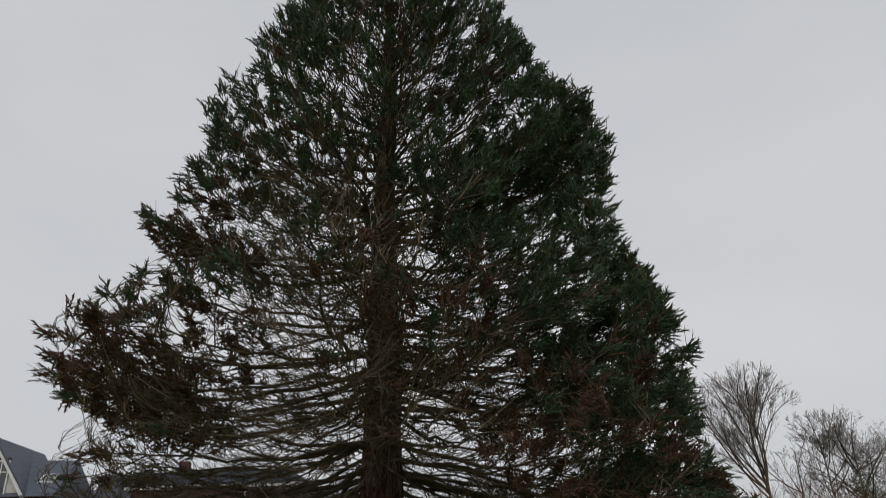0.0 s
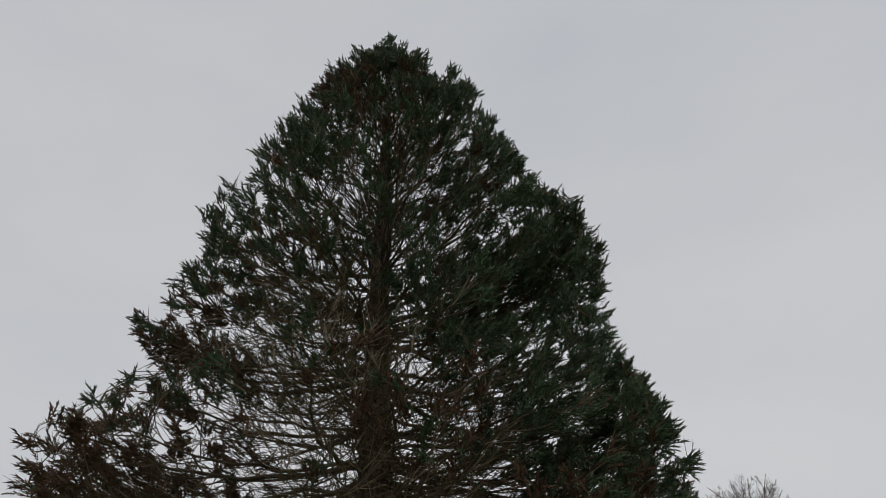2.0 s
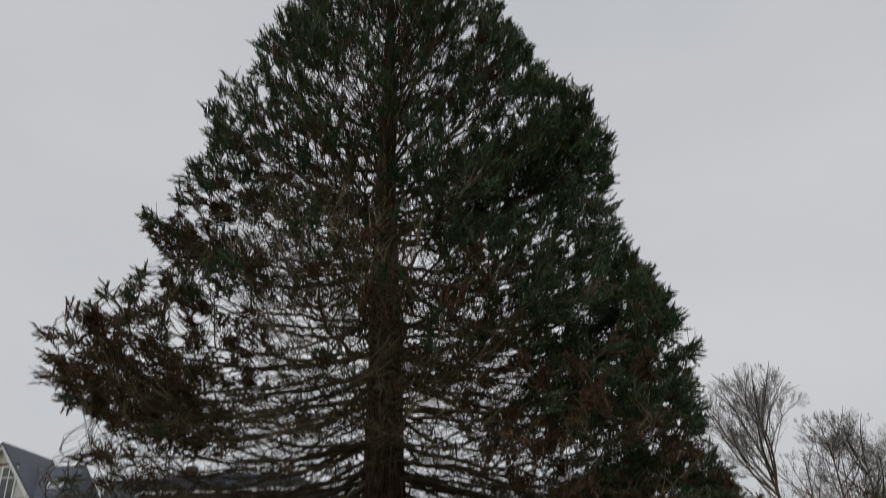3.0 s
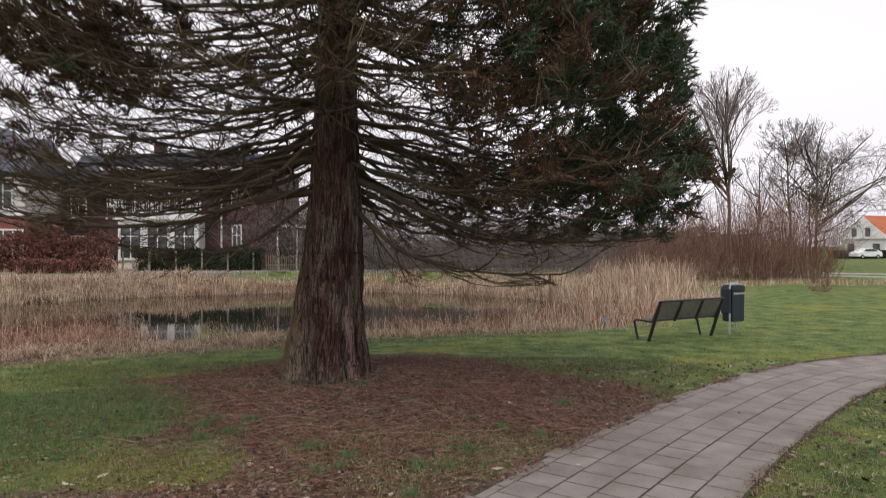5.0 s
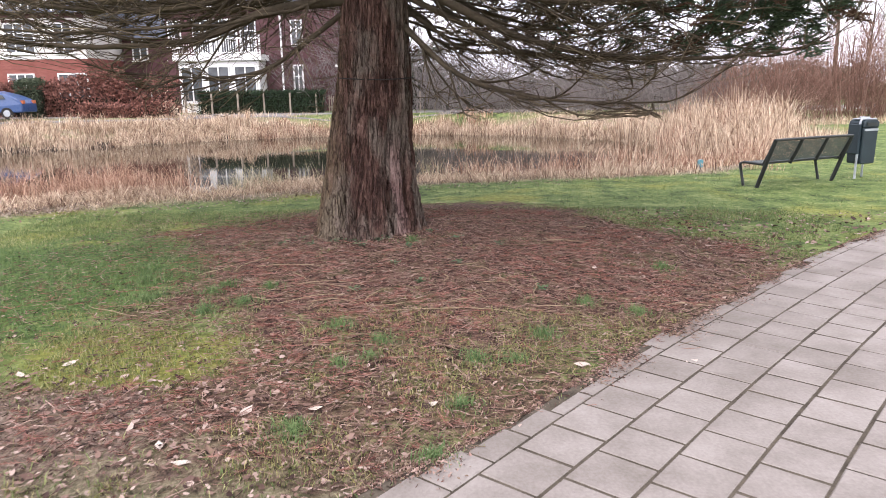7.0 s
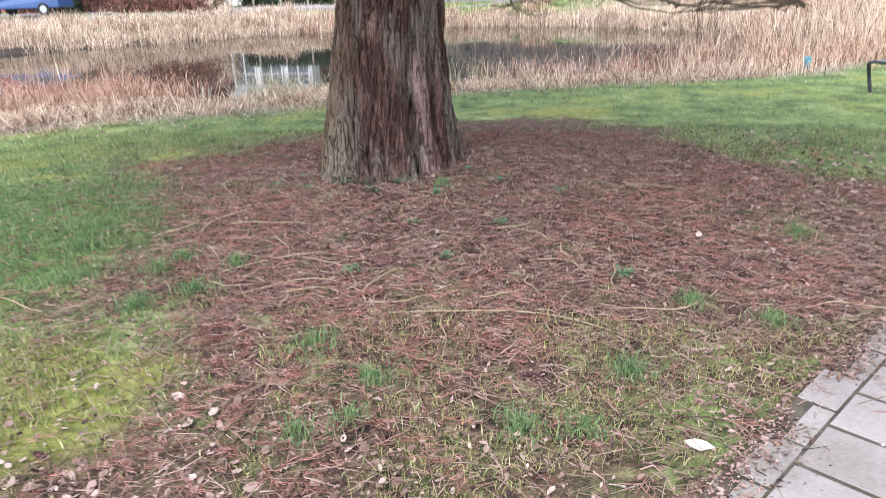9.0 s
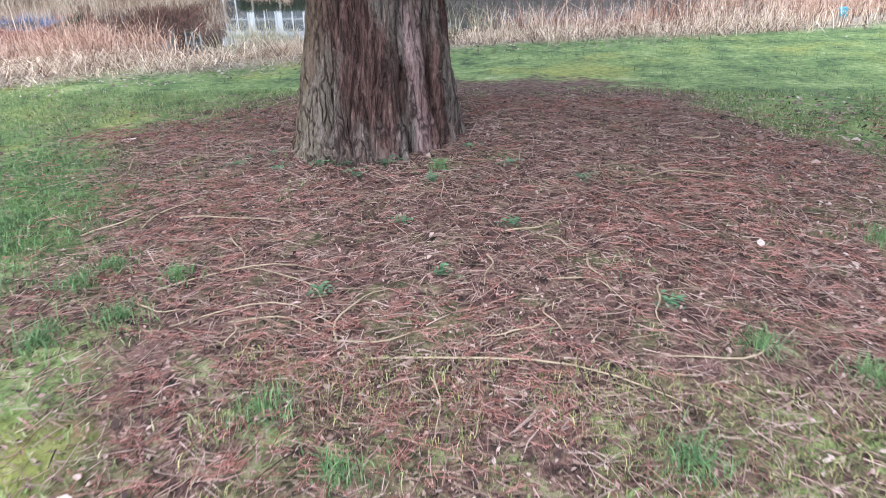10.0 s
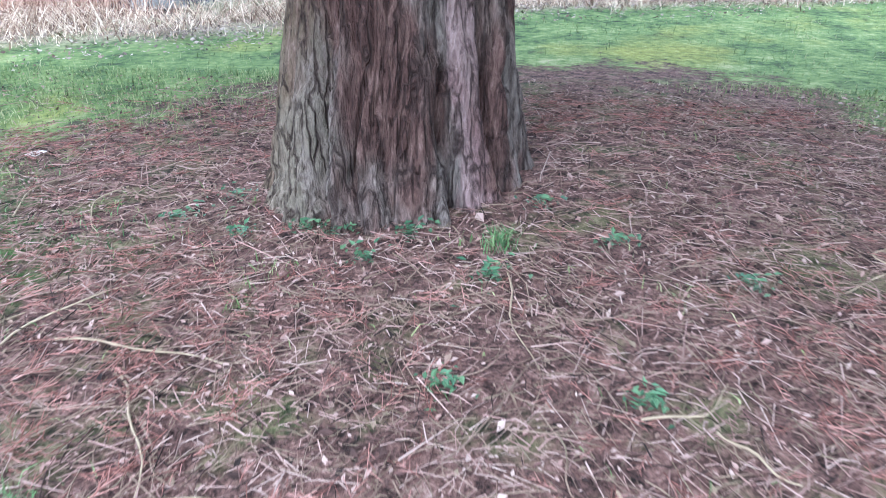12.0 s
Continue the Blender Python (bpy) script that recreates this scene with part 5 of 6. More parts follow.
# ---- houses beyond the street ----
def window(house, x, z, w, h, y, name="window", bars=1, head=0.0, frame=M_white):
    """A white sash window in a wall that faces the street (towards -y): frame, panes and sill."""
    win = part(name, box_bm((x - w / 2, y - 0.02, z), (x + w / 2, y + 0.08, z + h)), M_glass, house)
    bm = bmesh.new()
    t = 0.09
    for lo, hi in (((x - w / 2 - t, z - t), (x - w / 2, z + h + t)), ((x + w / 2, z - t), (x + w / 2 + t, z + h + t)),
                   ((x - w / 2, z + h), (x + w / 2, z + h + t)), ((x - w / 2, z - t), (x + w / 2, z)), ((x - w / 2, z + h * 0.66), (x + w / 2, z + h * 0.66 + 0.06))):
        box_bm((lo[0], y - 0.08, lo[1]), (hi[0], y + 0.02, hi[1]), bm)
    for i in range(bars):
        c = x - w / 2 + w * (i + 1) / (bars + 1)
        box_bm((c - 0.035, y - 0.075, z), (c + 0.035, y + 0.02, z + h), bm)
    part("window_frame", bm, frame, win)
    part("window_sill", box_bm((x - w / 2 - 0.16, y - 0.16, z - t - 0.07), (x + w / 2 + 0.16, y + 0.04, z - t)), M_white, win)
    if head:
        part("lintel", box_bm((x - w / 2 - 0.12, y - 0.04, z + h + t), (x + w / 2 + 0.12, y + 0.05, z + h + t + head)), M_brick, win)
    return win


def brick_courses(house, x0, x1, z0, z1, y, material):
    """Raised brick courses that catch the light on a far wall, one mesh."""
    vs, fs = [], []
    n = 0
    r = np.random.default_rng(81)
    z = z0
    row = 0
    while z < z1 - 0.05:
        x = x0 - (0.11 if row % 2 else 0)
        while x < x1 - 0.05:
            a, b = max(x, x0), min(x + 0.21, x1)
            q = y - 0.012 - 0.006 * r.random()
            vs += [(a, q, z), (b, q, z), (b, q, z + 0.058), (a, q, z + 0.058)]
            fs.append((n, n + 1, n + 2, n + 3))
            n += 4
            x += 0.225
        z += 0.07
        row += 1
    np_part("brickwork", np.array(vs), np.array(fs), material, house, kind="stuff")


def villa():
    """The dark brick house with the white balcony bay."""
    h = thing("brick_villa", "dark red brick house with a white wooden balcony bay", "house", (-14.73, 51.0, 0.28))
    part("wall", box_bm((-6.0, 0, -0.1), (5.4, 9.0, 6.9)), M_brick, h)
    roof = prism_bm([(-6.5, 6.9), (5.9, 6.9), (4.6, 7.7), (-0.3, 7.9), (-5.2, 7.7)], -0.35, 9.3)
    part("roof", roof, M_slate, h, "dark slate roof")
    part("cornice", box_bm((-6.4, -0.30, 6.68), (5.8, -0.02, 6.9)), M_white, h)
    # the bay below, the balcony over it
    bay = part("bay", box_bm((-4.7, -1.5, 0.0), (0.55, -0.01, 3.25)), M_white, h, "white timber bay under the balcony")
    for x in (-3.85, -2.1, -0.35):
        window(h, x, 0.75, 1.3, 2.1, -1.52, bars=1)
    part("balcony_floor", box_bm((-4.95, -1.75, 3.26), (0.8, -0.02, 3.62)), M_white, h)
    rail = bmesh.new()
    box_bm((-4.9, -1.70, 4.56), (0.75, -1.62, 4.66), rail)
    box_bm((-4.9, -1.69, 3.70), (0.75, -1.63, 3.77), rail)
    for x in (-4.9, -2.08, 0.67):
        box_bm((x, -1.72, 3.62), (x + 0.09, -1.60, 4.8), rail)
    part("balcony_rail", rail, M_white, h)
    bal = np_mesh("baluster", *tubes(np.array([[(0, 0, 3.75), (0, 0, 4.58)]], float), np.full((1, 2), 0.026), 4))
    bal.materials.append(M_white)
    for i in range(36):
        ob = new("baluster", bal)
        ob.parent = h
        ob.location = (-4.75 + i * 0.151, -1.66, 0)
    window(h, -3.6, 3.75, 1.0, 2.1, -0.03, "balcony_door", 1)
    window(h, -2.1, 3.75, 1.6, 2.1, -0.03, "balcony_door", 2)
    window(h, -0.5, 3.75, 0.9, 2.1, -0.03, "balcony_door", 1)
    window(h, 2.7, 0.9, 0.5, 2.0, -0.03, "window", 1, 0.16)
    window(h, 2.7, 4.3, 0.6, 1.4, -0.03, "window", 1, 0.16)
    window(h, -5.4, 4.3, 0.7, 1.5, -0.03, "window", 1, 0.16)
    part("drainpipe", box_bm((1.62, -0.14, 0.0), (1.72, -0.03, 6.7)), M_white, h)
    part("string_course", box_bm((0.9, -0.06, 3.35), (5.4, -0.005, 3.55)), M_brick, h)
    brick_courses(h, 0.9, 5.4, 0.3, 6.6, 0.0, M_brick)
    # a porch with a flat white roof
    part("porch_roof", box_bm((5.4, -1.2, 2.75), (8.2, 1.4, 2.95)), M_white, h)
    for x in (5.6, 6.9, 8.0):
        part("porch_post", box_bm((x, -1.1, 0), (x + 0.1, -1.0, 2.75)), M_white, h)


def gable_house():
    """The rendered house with the street gable, brick below."""
    h = thing("gabled_house", "pale rendered house with a white-edged street gable and slate roof", "house", (-30.05, 49.0, 0.28), 8)
    h.scale = (1, 1, 1.06)
    part("lower_wall", box_bm((-5.0, 0, -0.1), (4.6, 9, 3.4)), M_red_brick, h, "orange-red brick lower storey")
    part("upper_wall", box_bm((-5.0, 0.01, 3.4), (4.6, 9, 6.0)), M_render, h)
    part("band", box_bm((-5.05, -0.06, 5.72), (4.65, 0.0, 5.98)), M_brick, h, "dark brick band")
    part("band", box_bm((-5.05, -0.06, 3.32), (4.65, 0.0, 3.5)), M_white, h)
    part("gable", prism_bm([(-1.5, 6.0), (3.0, 6.0), (0.75, 9.1)], 0.0, 8.0), M_render, h)
    for sx in (-1, 1):
        bm = prism_bm([(0.75, 9.55), (0.75 + sx * 2.50, 5.95), (0.75 + sx * 2.22, 5.95), (0.75, 9.2)], -0.35, 0.05)
        part("barge_board", bm, M_white, h)
        bm = prism_bm([(0.75, 9.62), (0.75 + sx * 2.62, 5.98), (0.75 + sx * 2.48, 5.98), (0.75, 9.45)], -0.40, 8.5)
        part("gable_roof", bm, M_slate, h)
    bm = bmesh.new()
    q = [(-5.4, -0.5, 6.0), (5.0, -0.5, 6.0), (4.6, 4.6, 8.7), (-4.6, 4.6, 8.7), (5.0, 9.4, 6.0), (-5.4, 9.4, 6.0)]
    v = [bm.verts.new(c) for c in q]
    for f in ((0, 1, 2, 3), (1, 4, 2), (3, 2, 4, 5), (0, 3, 5), (0, 5, 4, 1)):
        bm.faces.new([v[i] for i in f])
    part("main_roof", bm, M_slate, h, "blue-grey slate roof")
    sky = part("skylight", box_bm((-0.46, -0.62, -0.05), (0.46, 0.62, 0.10)), M_white, h)
    sky.matrix_basis = pose(3.75, 1.75, 7.2, 27.9, 0, 0)
    pane = part("pane", box_bm((-0.36, -0.52, 0.09), (0.36, 0.52, 0.115)), M_glass, sky)
    window(h, 0.3, 6.2, 0.8, 1.9, -0.03, "window", 1, 0.16)
    window(h, 1.4, 6.2, 0.8, 1.9, -0.03, "window", 1, 0.16)
    window(h, 0.6, 3.75, 1.7, 1.6, -0.03, "window", 2, 0.16)
    window(h, 3.3, 3.75, 1.0, 1.6, -0.03, "window", 1, 0.16)
    window(h, 0.4, 0.9, 1.5, 1.5, -0.03, "window", 2)
    window(h, 3.6, 0.9, 1.7, 1.5, -0.03, "window", 2)
    brick_courses(h, -1.0, 4.6, 0.3, 3.25, 0.0, M_red_brick)


def plain_house(label, at, w, height, ridge, wall, roof, turn=0, seed=1):
    h = thing("house", label, "house", at, turn, "houses far off")
    part("wall", box_bm((-w / 2, 0, -0.1), (w / 2, 8, height)), wall, h)
    bm = bmesh.new()
    q = [(-w / 2 - 0.3, -0.4, height), (w / 2 + 0.3, -0.4, height), (w / 2 + 0.3, 4, ridge), (-w / 2 - 0.3, 4, ridge), (w / 2 + 0.3, 8.4, height), (-w / 2 - 0.3, 8.4, height)]
    v = [bm.verts.new(c) for c in q]
    for f in ((0, 1, 2, 3), (1, 4, 2), (3, 2, 4, 5), (0, 3, 5), (0, 5, 4, 1)):
        bm.faces.new([v[i] for i in f])
    part("roof", bm, roof, h)
    part("chimney", box_bm((w * 0.2, 3.4, ridge - 0.6), (w * 0.2 + 0.7, 4.2, ridge + 0.8)), M_brick, h)
    n = max(2, int(w // 2.6))
    for i in range(n):
        x = -w / 2 + w * (i + 0.5) / n
        window(h, x, 0.9, 1.0, 1.3, -0.03)
        if height > 4.5:
            window(h, x, 3.7, 1.0, 1.3, -0.03)
    return h


villa()
gable_house()
plain_house("grey-roofed terraced house between trees", (-22.3, 56.0, 0.28), 8.0, 5.2, 8.8, M_brick, M_slate)
white_house = plain_house("white house with an orange-red tiled roof", (73.1, 104.0, 0.0), 10.0, 2.9, 6.4, M_white, M_pantile, 18)
tri = bmesh.new()
low = [tri.verts.new((-5.33, y, z)) for y, z in ((-0.4, 2.9), (8.4, 2.9), (4.0, 6.4))]
top = [tri.verts.new((-5.40, y, z)) for y, z in ((-0.4, 2.9), (8.4, 2.9), (4.0, 6.4))]
for f in ((low[0], low[1], low[2]), (top[2], top[1], top[0]), (low[0], top[0], top[1], low[1]), (low[1], top[1], top[2], low[2]), (low[2], top[2], top[0], low[0])):
    tri.faces.new(f)
part("gable", tri, M_white, white_house, "white boarded gable")
for y, z in ((2.6, 3.2), (4.9, 3.2), (1.4, 0.9), (5.6, 0.9)):
    part("gable_window", box_bm((-5.46, y, z), (-5.02, y + 0.8, z + 1.3)), M_glass, white_house)


def dark_fence():
    f = thing("board_fence", "dark board fence before the white house", "fence", (59.0, 100.8, 0.0), 12)
    first = part("board", box_bm((0, 0, 0.0), (0.36, 0.03, 1.25)), M_near_black, f)
    for i in range(1, 48):
        ob = new("board", first.data)
        ob.parent = f
        ob.location = (i * 0.38, 0, 0)


dark_fence()


def fence():
    f = thing("wire_fence", "row of pale fence posts with rails before the hedge", "fence", (0, 0, 0))
    for i in range(10):
        x = -17.64 + i * 1.55
        y = 45.9 + 0.12 * i
        part("fence_post", box_bm((x - 0.05, y - 0.05, 0.2), (x + 0.05, y + 0.05, 1.5)), M_wood, f, bevel=0.01)
    for z in (0.75, 1.3):
        V, F = tubes(np.array([[(-17.7, 45.9, z), (-10.7, 46.45, z), (-3.7, 46.98, z)]]), np.full((1, 3), 0.006), 4)
        np_part("rail", V, F, M_steel_black, f)


fence()


def picket_fence():
    f = thing("picket_fence", "weathered wooden picket fence beside the street", "fence", (-9.3, 47.4, 0.28), 6)
    pk = box_bm((-0.035, -0.012, 0.05), (0.035, 0.012, 1.0))
    first = part("picket", pk, M_wood, f)
    for i in range(1, 34):
        ob = new("picket", first.data)
        ob.parent = f
        ob.location = (i * 0.14, 0, 0.02 * math.sin(i * 1.7))
    for z in (0.3, 0.8):
        part("rail", box_bm((-0.1, 0.014, z), (4.8, 0.05, z + 0.08)), M_wood, f)


picket_fence()


# ---- cars ----
def car(label, at, turn, paint):
    c = thing("parked_car", label, "car", at, turn, "parked cars")
    side = [(-2.05, 0.35), (-2.1, 0.72), (-1.95, 0.92), (-1.35, 1.0), (-0.75, 1.42), (0.55, 1.48), (1.35, 1.28), (1.9, 1.02), (2.08, 0.8), (2.08, 0.35)]
    bm = prism_bm(side, -0.84, 0.84)
    for v in bm.verts:
        if v.co.z > 1.05:
            v.co.y *= 0.80
    part("body", bm, paint, c, bevel=0.05)
    for sy in (-1, 1):
        part("side_window", prism_bm([(-1.1, 1.04), (-0.68, 1.36), (0.5, 1.41), (1.1, 1.26), (1.25, 1.06)], sy * 0.775 - 0.03, sy * 0.775 + 0.03), M_glass, c)
    for x in (-1.3, 1.28):
        for sy in (-1, 1):
            w = bmesh.new()
            bmesh.ops.create_cone(w, cap_ends=True, segments=20, radius1=0.31, radius2=0.31, depth=0.2, matrix=pose(x, sy * 0.78, 0.31, 90, 0, 0))
            wheel = part("wheel", w, M_tyre, c, bevel=0.02)
            rim = bmesh.new()
            bmesh.ops.create_cone(rim, cap_ends=True, segments=16, radius1=0.19, radius2=0.16, depth=0.03, matrix=pose(x, sy * 0.885, 0.31, 90 if sy < 0 else -90, 0, 0))
            part("rim", rim, M_galv, wheel)
    for sy in (-0.6, 0.6):
        part("headlight", box_bm((-2.1, sy - 0.16, 0.66), (-1.98, sy + 0.16, 0.80)), M_white, c)
        part("tail_light", box_bm((2.0, sy - 0.14, 0.80), (2.1, sy + 0.14, 0.98)), M_pantile, c)
    return c


car("dark blue car parked at the street", (-26.6, 41.35, 0.33), 8, M_car_blue)
car("white car parked far across the lawn", (62.7, 99.0, 0.03), 12, M_car_white)


# ---- bench and litter bin ----
def tube_part(name, pts, radius, material, parent, sides=8):
    P = np.array([pts], float)
    V, F = tubes(P, np.full(P.shape[:2], radius), sides)
    return np_part(name, V, F, material, parent, smooth=True)


def bench():
    b = thing("park_bench", "black steel bench with mesh back panels facing the pond", "bench", (5.58, 15.74, float(lay(5.58, 15.74))), 31)
    b.scale = (1, 1, 0.94)
    half = 0.94
    # local +y is the side that one sits on
    for x in (-half, -half / 3, half / 3, half):
        tube_part("back_post", [(x, 0.02, 0.42), (x, -0.08, 0.62), (x, -0.17, 0.84)], 0.032, M_steel_black, b)
    tube_part("top_rail", [(-half - 0.02, -0.17, 0.845), (0, -0.17, 0.85), (half + 0.02, -0.17, 0.845)], 0.024, M_steel_black, b)
    tube_part("lower_rail", [(-half, 0.0, 0.46), (0, 0.0, 0.46), (half, 0.0, 0.46)], 0.016, M_steel_black, b)
    for i in range(3):
        x0, x1 = -half + 0.03 + i * 2 * half / 3, -half - 0.03 + (i + 1) * 2 * half / 3
        vs, fs, n = [], [], 0
        # a woven panel of flat strips
        def strip(a, c, d, e):
            nonlocal n
            vs.extend([a, c, d, e])
            fs.append((n, n + 1, n + 2, n + 3))
            n += 4
        rows = 17
        for k in range(rows):
            u0, u1 = (k + 0.0) / rows, (k + 0.72) / rows
            f = lambda u: (0.0 - 0.16 * u, 0.48 + 0.34 * u)
            (ya, za), (yb, zb) = f(u0), f(u1)
            strip((x0, ya, za), (x1, ya, za), (x1, yb, zb), (x0, yb, zb))
        cols = 26
        for k in range(cols):
            xa, xb = x0 + (x1 - x0) * k / cols, x0 + (x1 - x0) * (k + 0.62) / cols
            strip((xa, 0.003, 0.48), (xb, 0.003, 0.48), (xb, -0.157, 0.82), (xa, -0.157, 0.82))
        np_part("back_panel", np.array(vs), np.array(fs), M_mesh_panel, b, "grey-green woven steel mesh")
    seat = bmesh.new()
    for k in range(12):
        y = 0.04 + k * 0.036
        box_bm((-half, y, 0.425), (half, y + 0.024, 0.44), seat)
    part("seat", seat, M_mesh_panel, b)
    tube_part("seat_rail", [(-half, 0.47, 0.42), (0, 0.47, 0.42), (half, 0.47, 0.42)], 0.018, M_steel_black, b)
    for x in (-half, half):
        tube_part("rear_leg", [(x, -0.17, 0.84), (x, -0.02, 0.42), (x, 0.13, -0.03)], 0.034, M_steel_black, b)
        tube_part("front_leg", [(x, 0.02, 0.43), (x, 0.40, 0.44), (x, 0.47, 0.40), (x, 0.42, 0.2), (x, 0.36, -0.03)], 0.024, M_steel_black, b)


bench()


def litter_bin():
    b = thing("litter_bin", "dark green litter bin on a galvanised steel frame", "bin", (6.97, 16.72, float(lay(6.97, 16.7))), 26)
    b.scale = (0.82, 0.85, 0.97)
    bm = prism_bm([(-0.21, 0.30), (-0.19, 0.27), (0.19, 0.27), (0.21, 0.30), (0.225, 0.92), (-0.225, 0.92)], -0.17, 0.17)
    part("body", bm, M_bin, b, bevel=0.02)
    lid = prism_bm([(-0.235, 0.925), (0.235, 0.925), (0.225, 1.02), (0.15, 1.06), (-0.15, 1.06), (-0.225, 1.02)], -0.18, 0.18)
    part("lid", lid, M_bin, b, bevel=0.015)
    part("mouth", box_bm((-0.16, -0.190, 0.955), (0.16, -0.178, 1.005)), M_steel_black, b)
    part("flap", box_bm((-0.20, -0.185, 0.86), (0.20, -0.172, 0.90)), M_galv, b, "pale grey rim plate")
    tube_part("post", [(-0.255, -0.10, -0.05), (-0.255, -0.10, 0.5), (-0.255, -0.10, 1.02), (-0.22, -0.10, 1.075), (0.0, -0.10, 1.085)], 0.024, M_galv, b)
    tube_part("post", [(0.255, 0.12, -0.05), (0.255, 0.12, 0.5), (0.255, 0.12, 1.02), (0.22, 0.12, 1.075), (0.0, 0.12, 1.085)], 0.022, M_galv, b)
    part("top_plate", box_bm((-0.20, -0.13, 1.062), (0.20, 0.13, 1.078)), M_galv, b, bevel=0.004)
    part("hinge_side", box_bm((-0.30, -0.13, 0.45), (-0.235, 0.13, 0.98)), M_bin, b, bevel=0.01)


litter_bin()


def marker_post():
    m = thing("marker_post", "small teal plastic marker at the bank", "marker", (4.75, 18.6, float(lay(4.75, 18.6))), 10)
    m.scale = (0.7, 0.7, 0.6)
    part("stake", box_bm((-0.02, -0.02, -0.1), (0.02, 0.02, 0.16)), M_galv, m)
    part("cap", prism_bm([(-0.07, 0.12), (0.07, 0.12), (0.085, 0.34), (0.05, 0.38), (-0.05, 0.38), (-0.085, 0.34)], -0.05, 0.05), M_teal, m, bevel=0.01)


marker_post()


# ---- what lies and grows on the ground near the walk ----
def on_path(x, y, grow=0.0):
    along, inset = path_coords(x, y)
    return (inset > path_cover(along) - grow) & (inset < PATH_WIDTH + grow)


def litter_share(x, y):
    """How thickly the tree's litter lies: 1 under the crown, fading outwards."""
    d = np.hypot(x / 3.25, (y - 10.75) / 3.0) + 0.45 * (grid_noise(x * 1.4 + 70, y * 1.4 + 70, 91) - 0.5)
    front = np.hypot((x + 0.4) / 1.75, (y - 7.35) / 1.1) + 0.7 * (grid_noise(x * 2.1 + 70, y * 2.1 + 70, 92) - 0.5)
    ragged = 0.5 * (grid_noise(x * 2.6 + 30, y * 2.6 + 30, 93) - 0.5)
    bite = np.minimum(np.hypot((x + 3.7) / 1.65, (y - 9.6) / 1.6), np.hypot((x - 2.95) / 1.4, (y - 12.6) / 1.5)) + ragged
    return np.maximum(smoothstep(d, 1.12, 0.80) * smoothstep(bite, 0.75, 1.1), 0.85 * smoothstep(front, 1.1, 0.7) * smoothstep(np.hypot((x + 1.85) / 0.8, (y - 7.72) / 0.55), 0.8, 1.1))


def strew(n, box, r):
    return r.uniform(box[0], box[2], n), r.uniform(box[1], box[3], n)


def cords():
    """Fallen cords of foliage and little twigs."""
    r = np.random.default_rng(92)
    x, y = strew(70000, (-4.2, 5.0, 3.6, 12.6), r)
    p = np.where(y < 8.3, 0.10, 0.20) + 0.80 * litter_share(x, y)
    near = np.clip(1.5 - 0.16 * (y - 6), 0.4, 1)
    ok = (r.random(len(x)) < p * near) & (~on_path(x, y, -0.34 * grid_noise(x * 2.2 + 5, y * 2.2 + 5, 120) ** 2)) & (np.hypot(x - TREE[0], y - TREE[1]) > 0.5)
    x, y = x[ok], y[ok]
    n = len(x)
    a = r.uniform(0, 6.283, n)
    ln = r.gamma(2.0, 0.032, n) + 0.025
    d = np.stack([np.cos(a), np.sin(a)], -1) * (ln / 2)[:, None]
    bend = np.stack([-np.sin(a), np.cos(a)], -1) * (r.normal(0, 0.16, n) * ln)[:, None]
    z = lay(x, y) + 0.004 + r.random(n) * 0.014
    tilt = r.normal(0, 0.10, n) * ln
    P = np.stack([np.stack([x - d[:, 0], y - d[:, 1], z - tilt], -1), np.stack([x + bend[:, 0], y + bend[:, 1], z + 0.006], -1), np.stack([x + d[:, 0], y + d[:, 1], z + tilt], -1)], 1)
    rad = (r.uniform(0.0012, 0.0029, n))[:, None] * np.array([[1.0, 0.95, 0.5]])
    k = n // 3
    V, F = join_np([tubes(P[:k], rad[:k], 3), tubes(P[k:, ::2], rad[k:, ::2], 3)])
    tagged(np_part("needle_litter", V, F, M_litter), "rust-brown fallen cords and twiglets under the tree", "litter", kind="stuff")


cords()


def chips():
    """Flakes of bark, cone scales and crumbled leaves among the cords."""
    r = np.random.default_rng(101)
    x, y = strew(60000, (-4.6, 4.6, 3.4, 13.0), r)
    p = 0.30 + 0.70 * litter_share(x, y)
    ok = (r.random(len(x)) < p) & (~on_path(x, y, -0.2 * grid_noise(x * 2.2 + 5, y * 2.2 + 5, 120) ** 2)) & (np.hypot(x - TREE[0], y - TREE[1]) > 0.55)
    x, y = x[ok], y[ok]
    n = len(x)
    t = np.array([[[-0.5, -0.1, 0], [0.0, -0.28, 0.12], [0.5, 0.05, 0.02], [0.05, 0.26, 0.10]]])
    up = unit(np.stack([r.normal(0, 0.45, n), r.normal(0, 0.45, n), np.ones(n)], -1))
    V, F = stamp(t, np.array([[0, 1, 2], [0, 2, 3]]), np.zeros(n, int), np.stack([x, y, lay(x, y) + 0.010 + 0.008 * r.random(n)], -1), frames_for(up, r.uniform(0, 6.28, n)), r.gamma(3.0, 0.0045, n) + 0.005)
    tagged(np_part("litter_chips", V, F, M_litter), "crumbled leaf and bark flakes on the ground", "litter", kind="stuff")


chips()


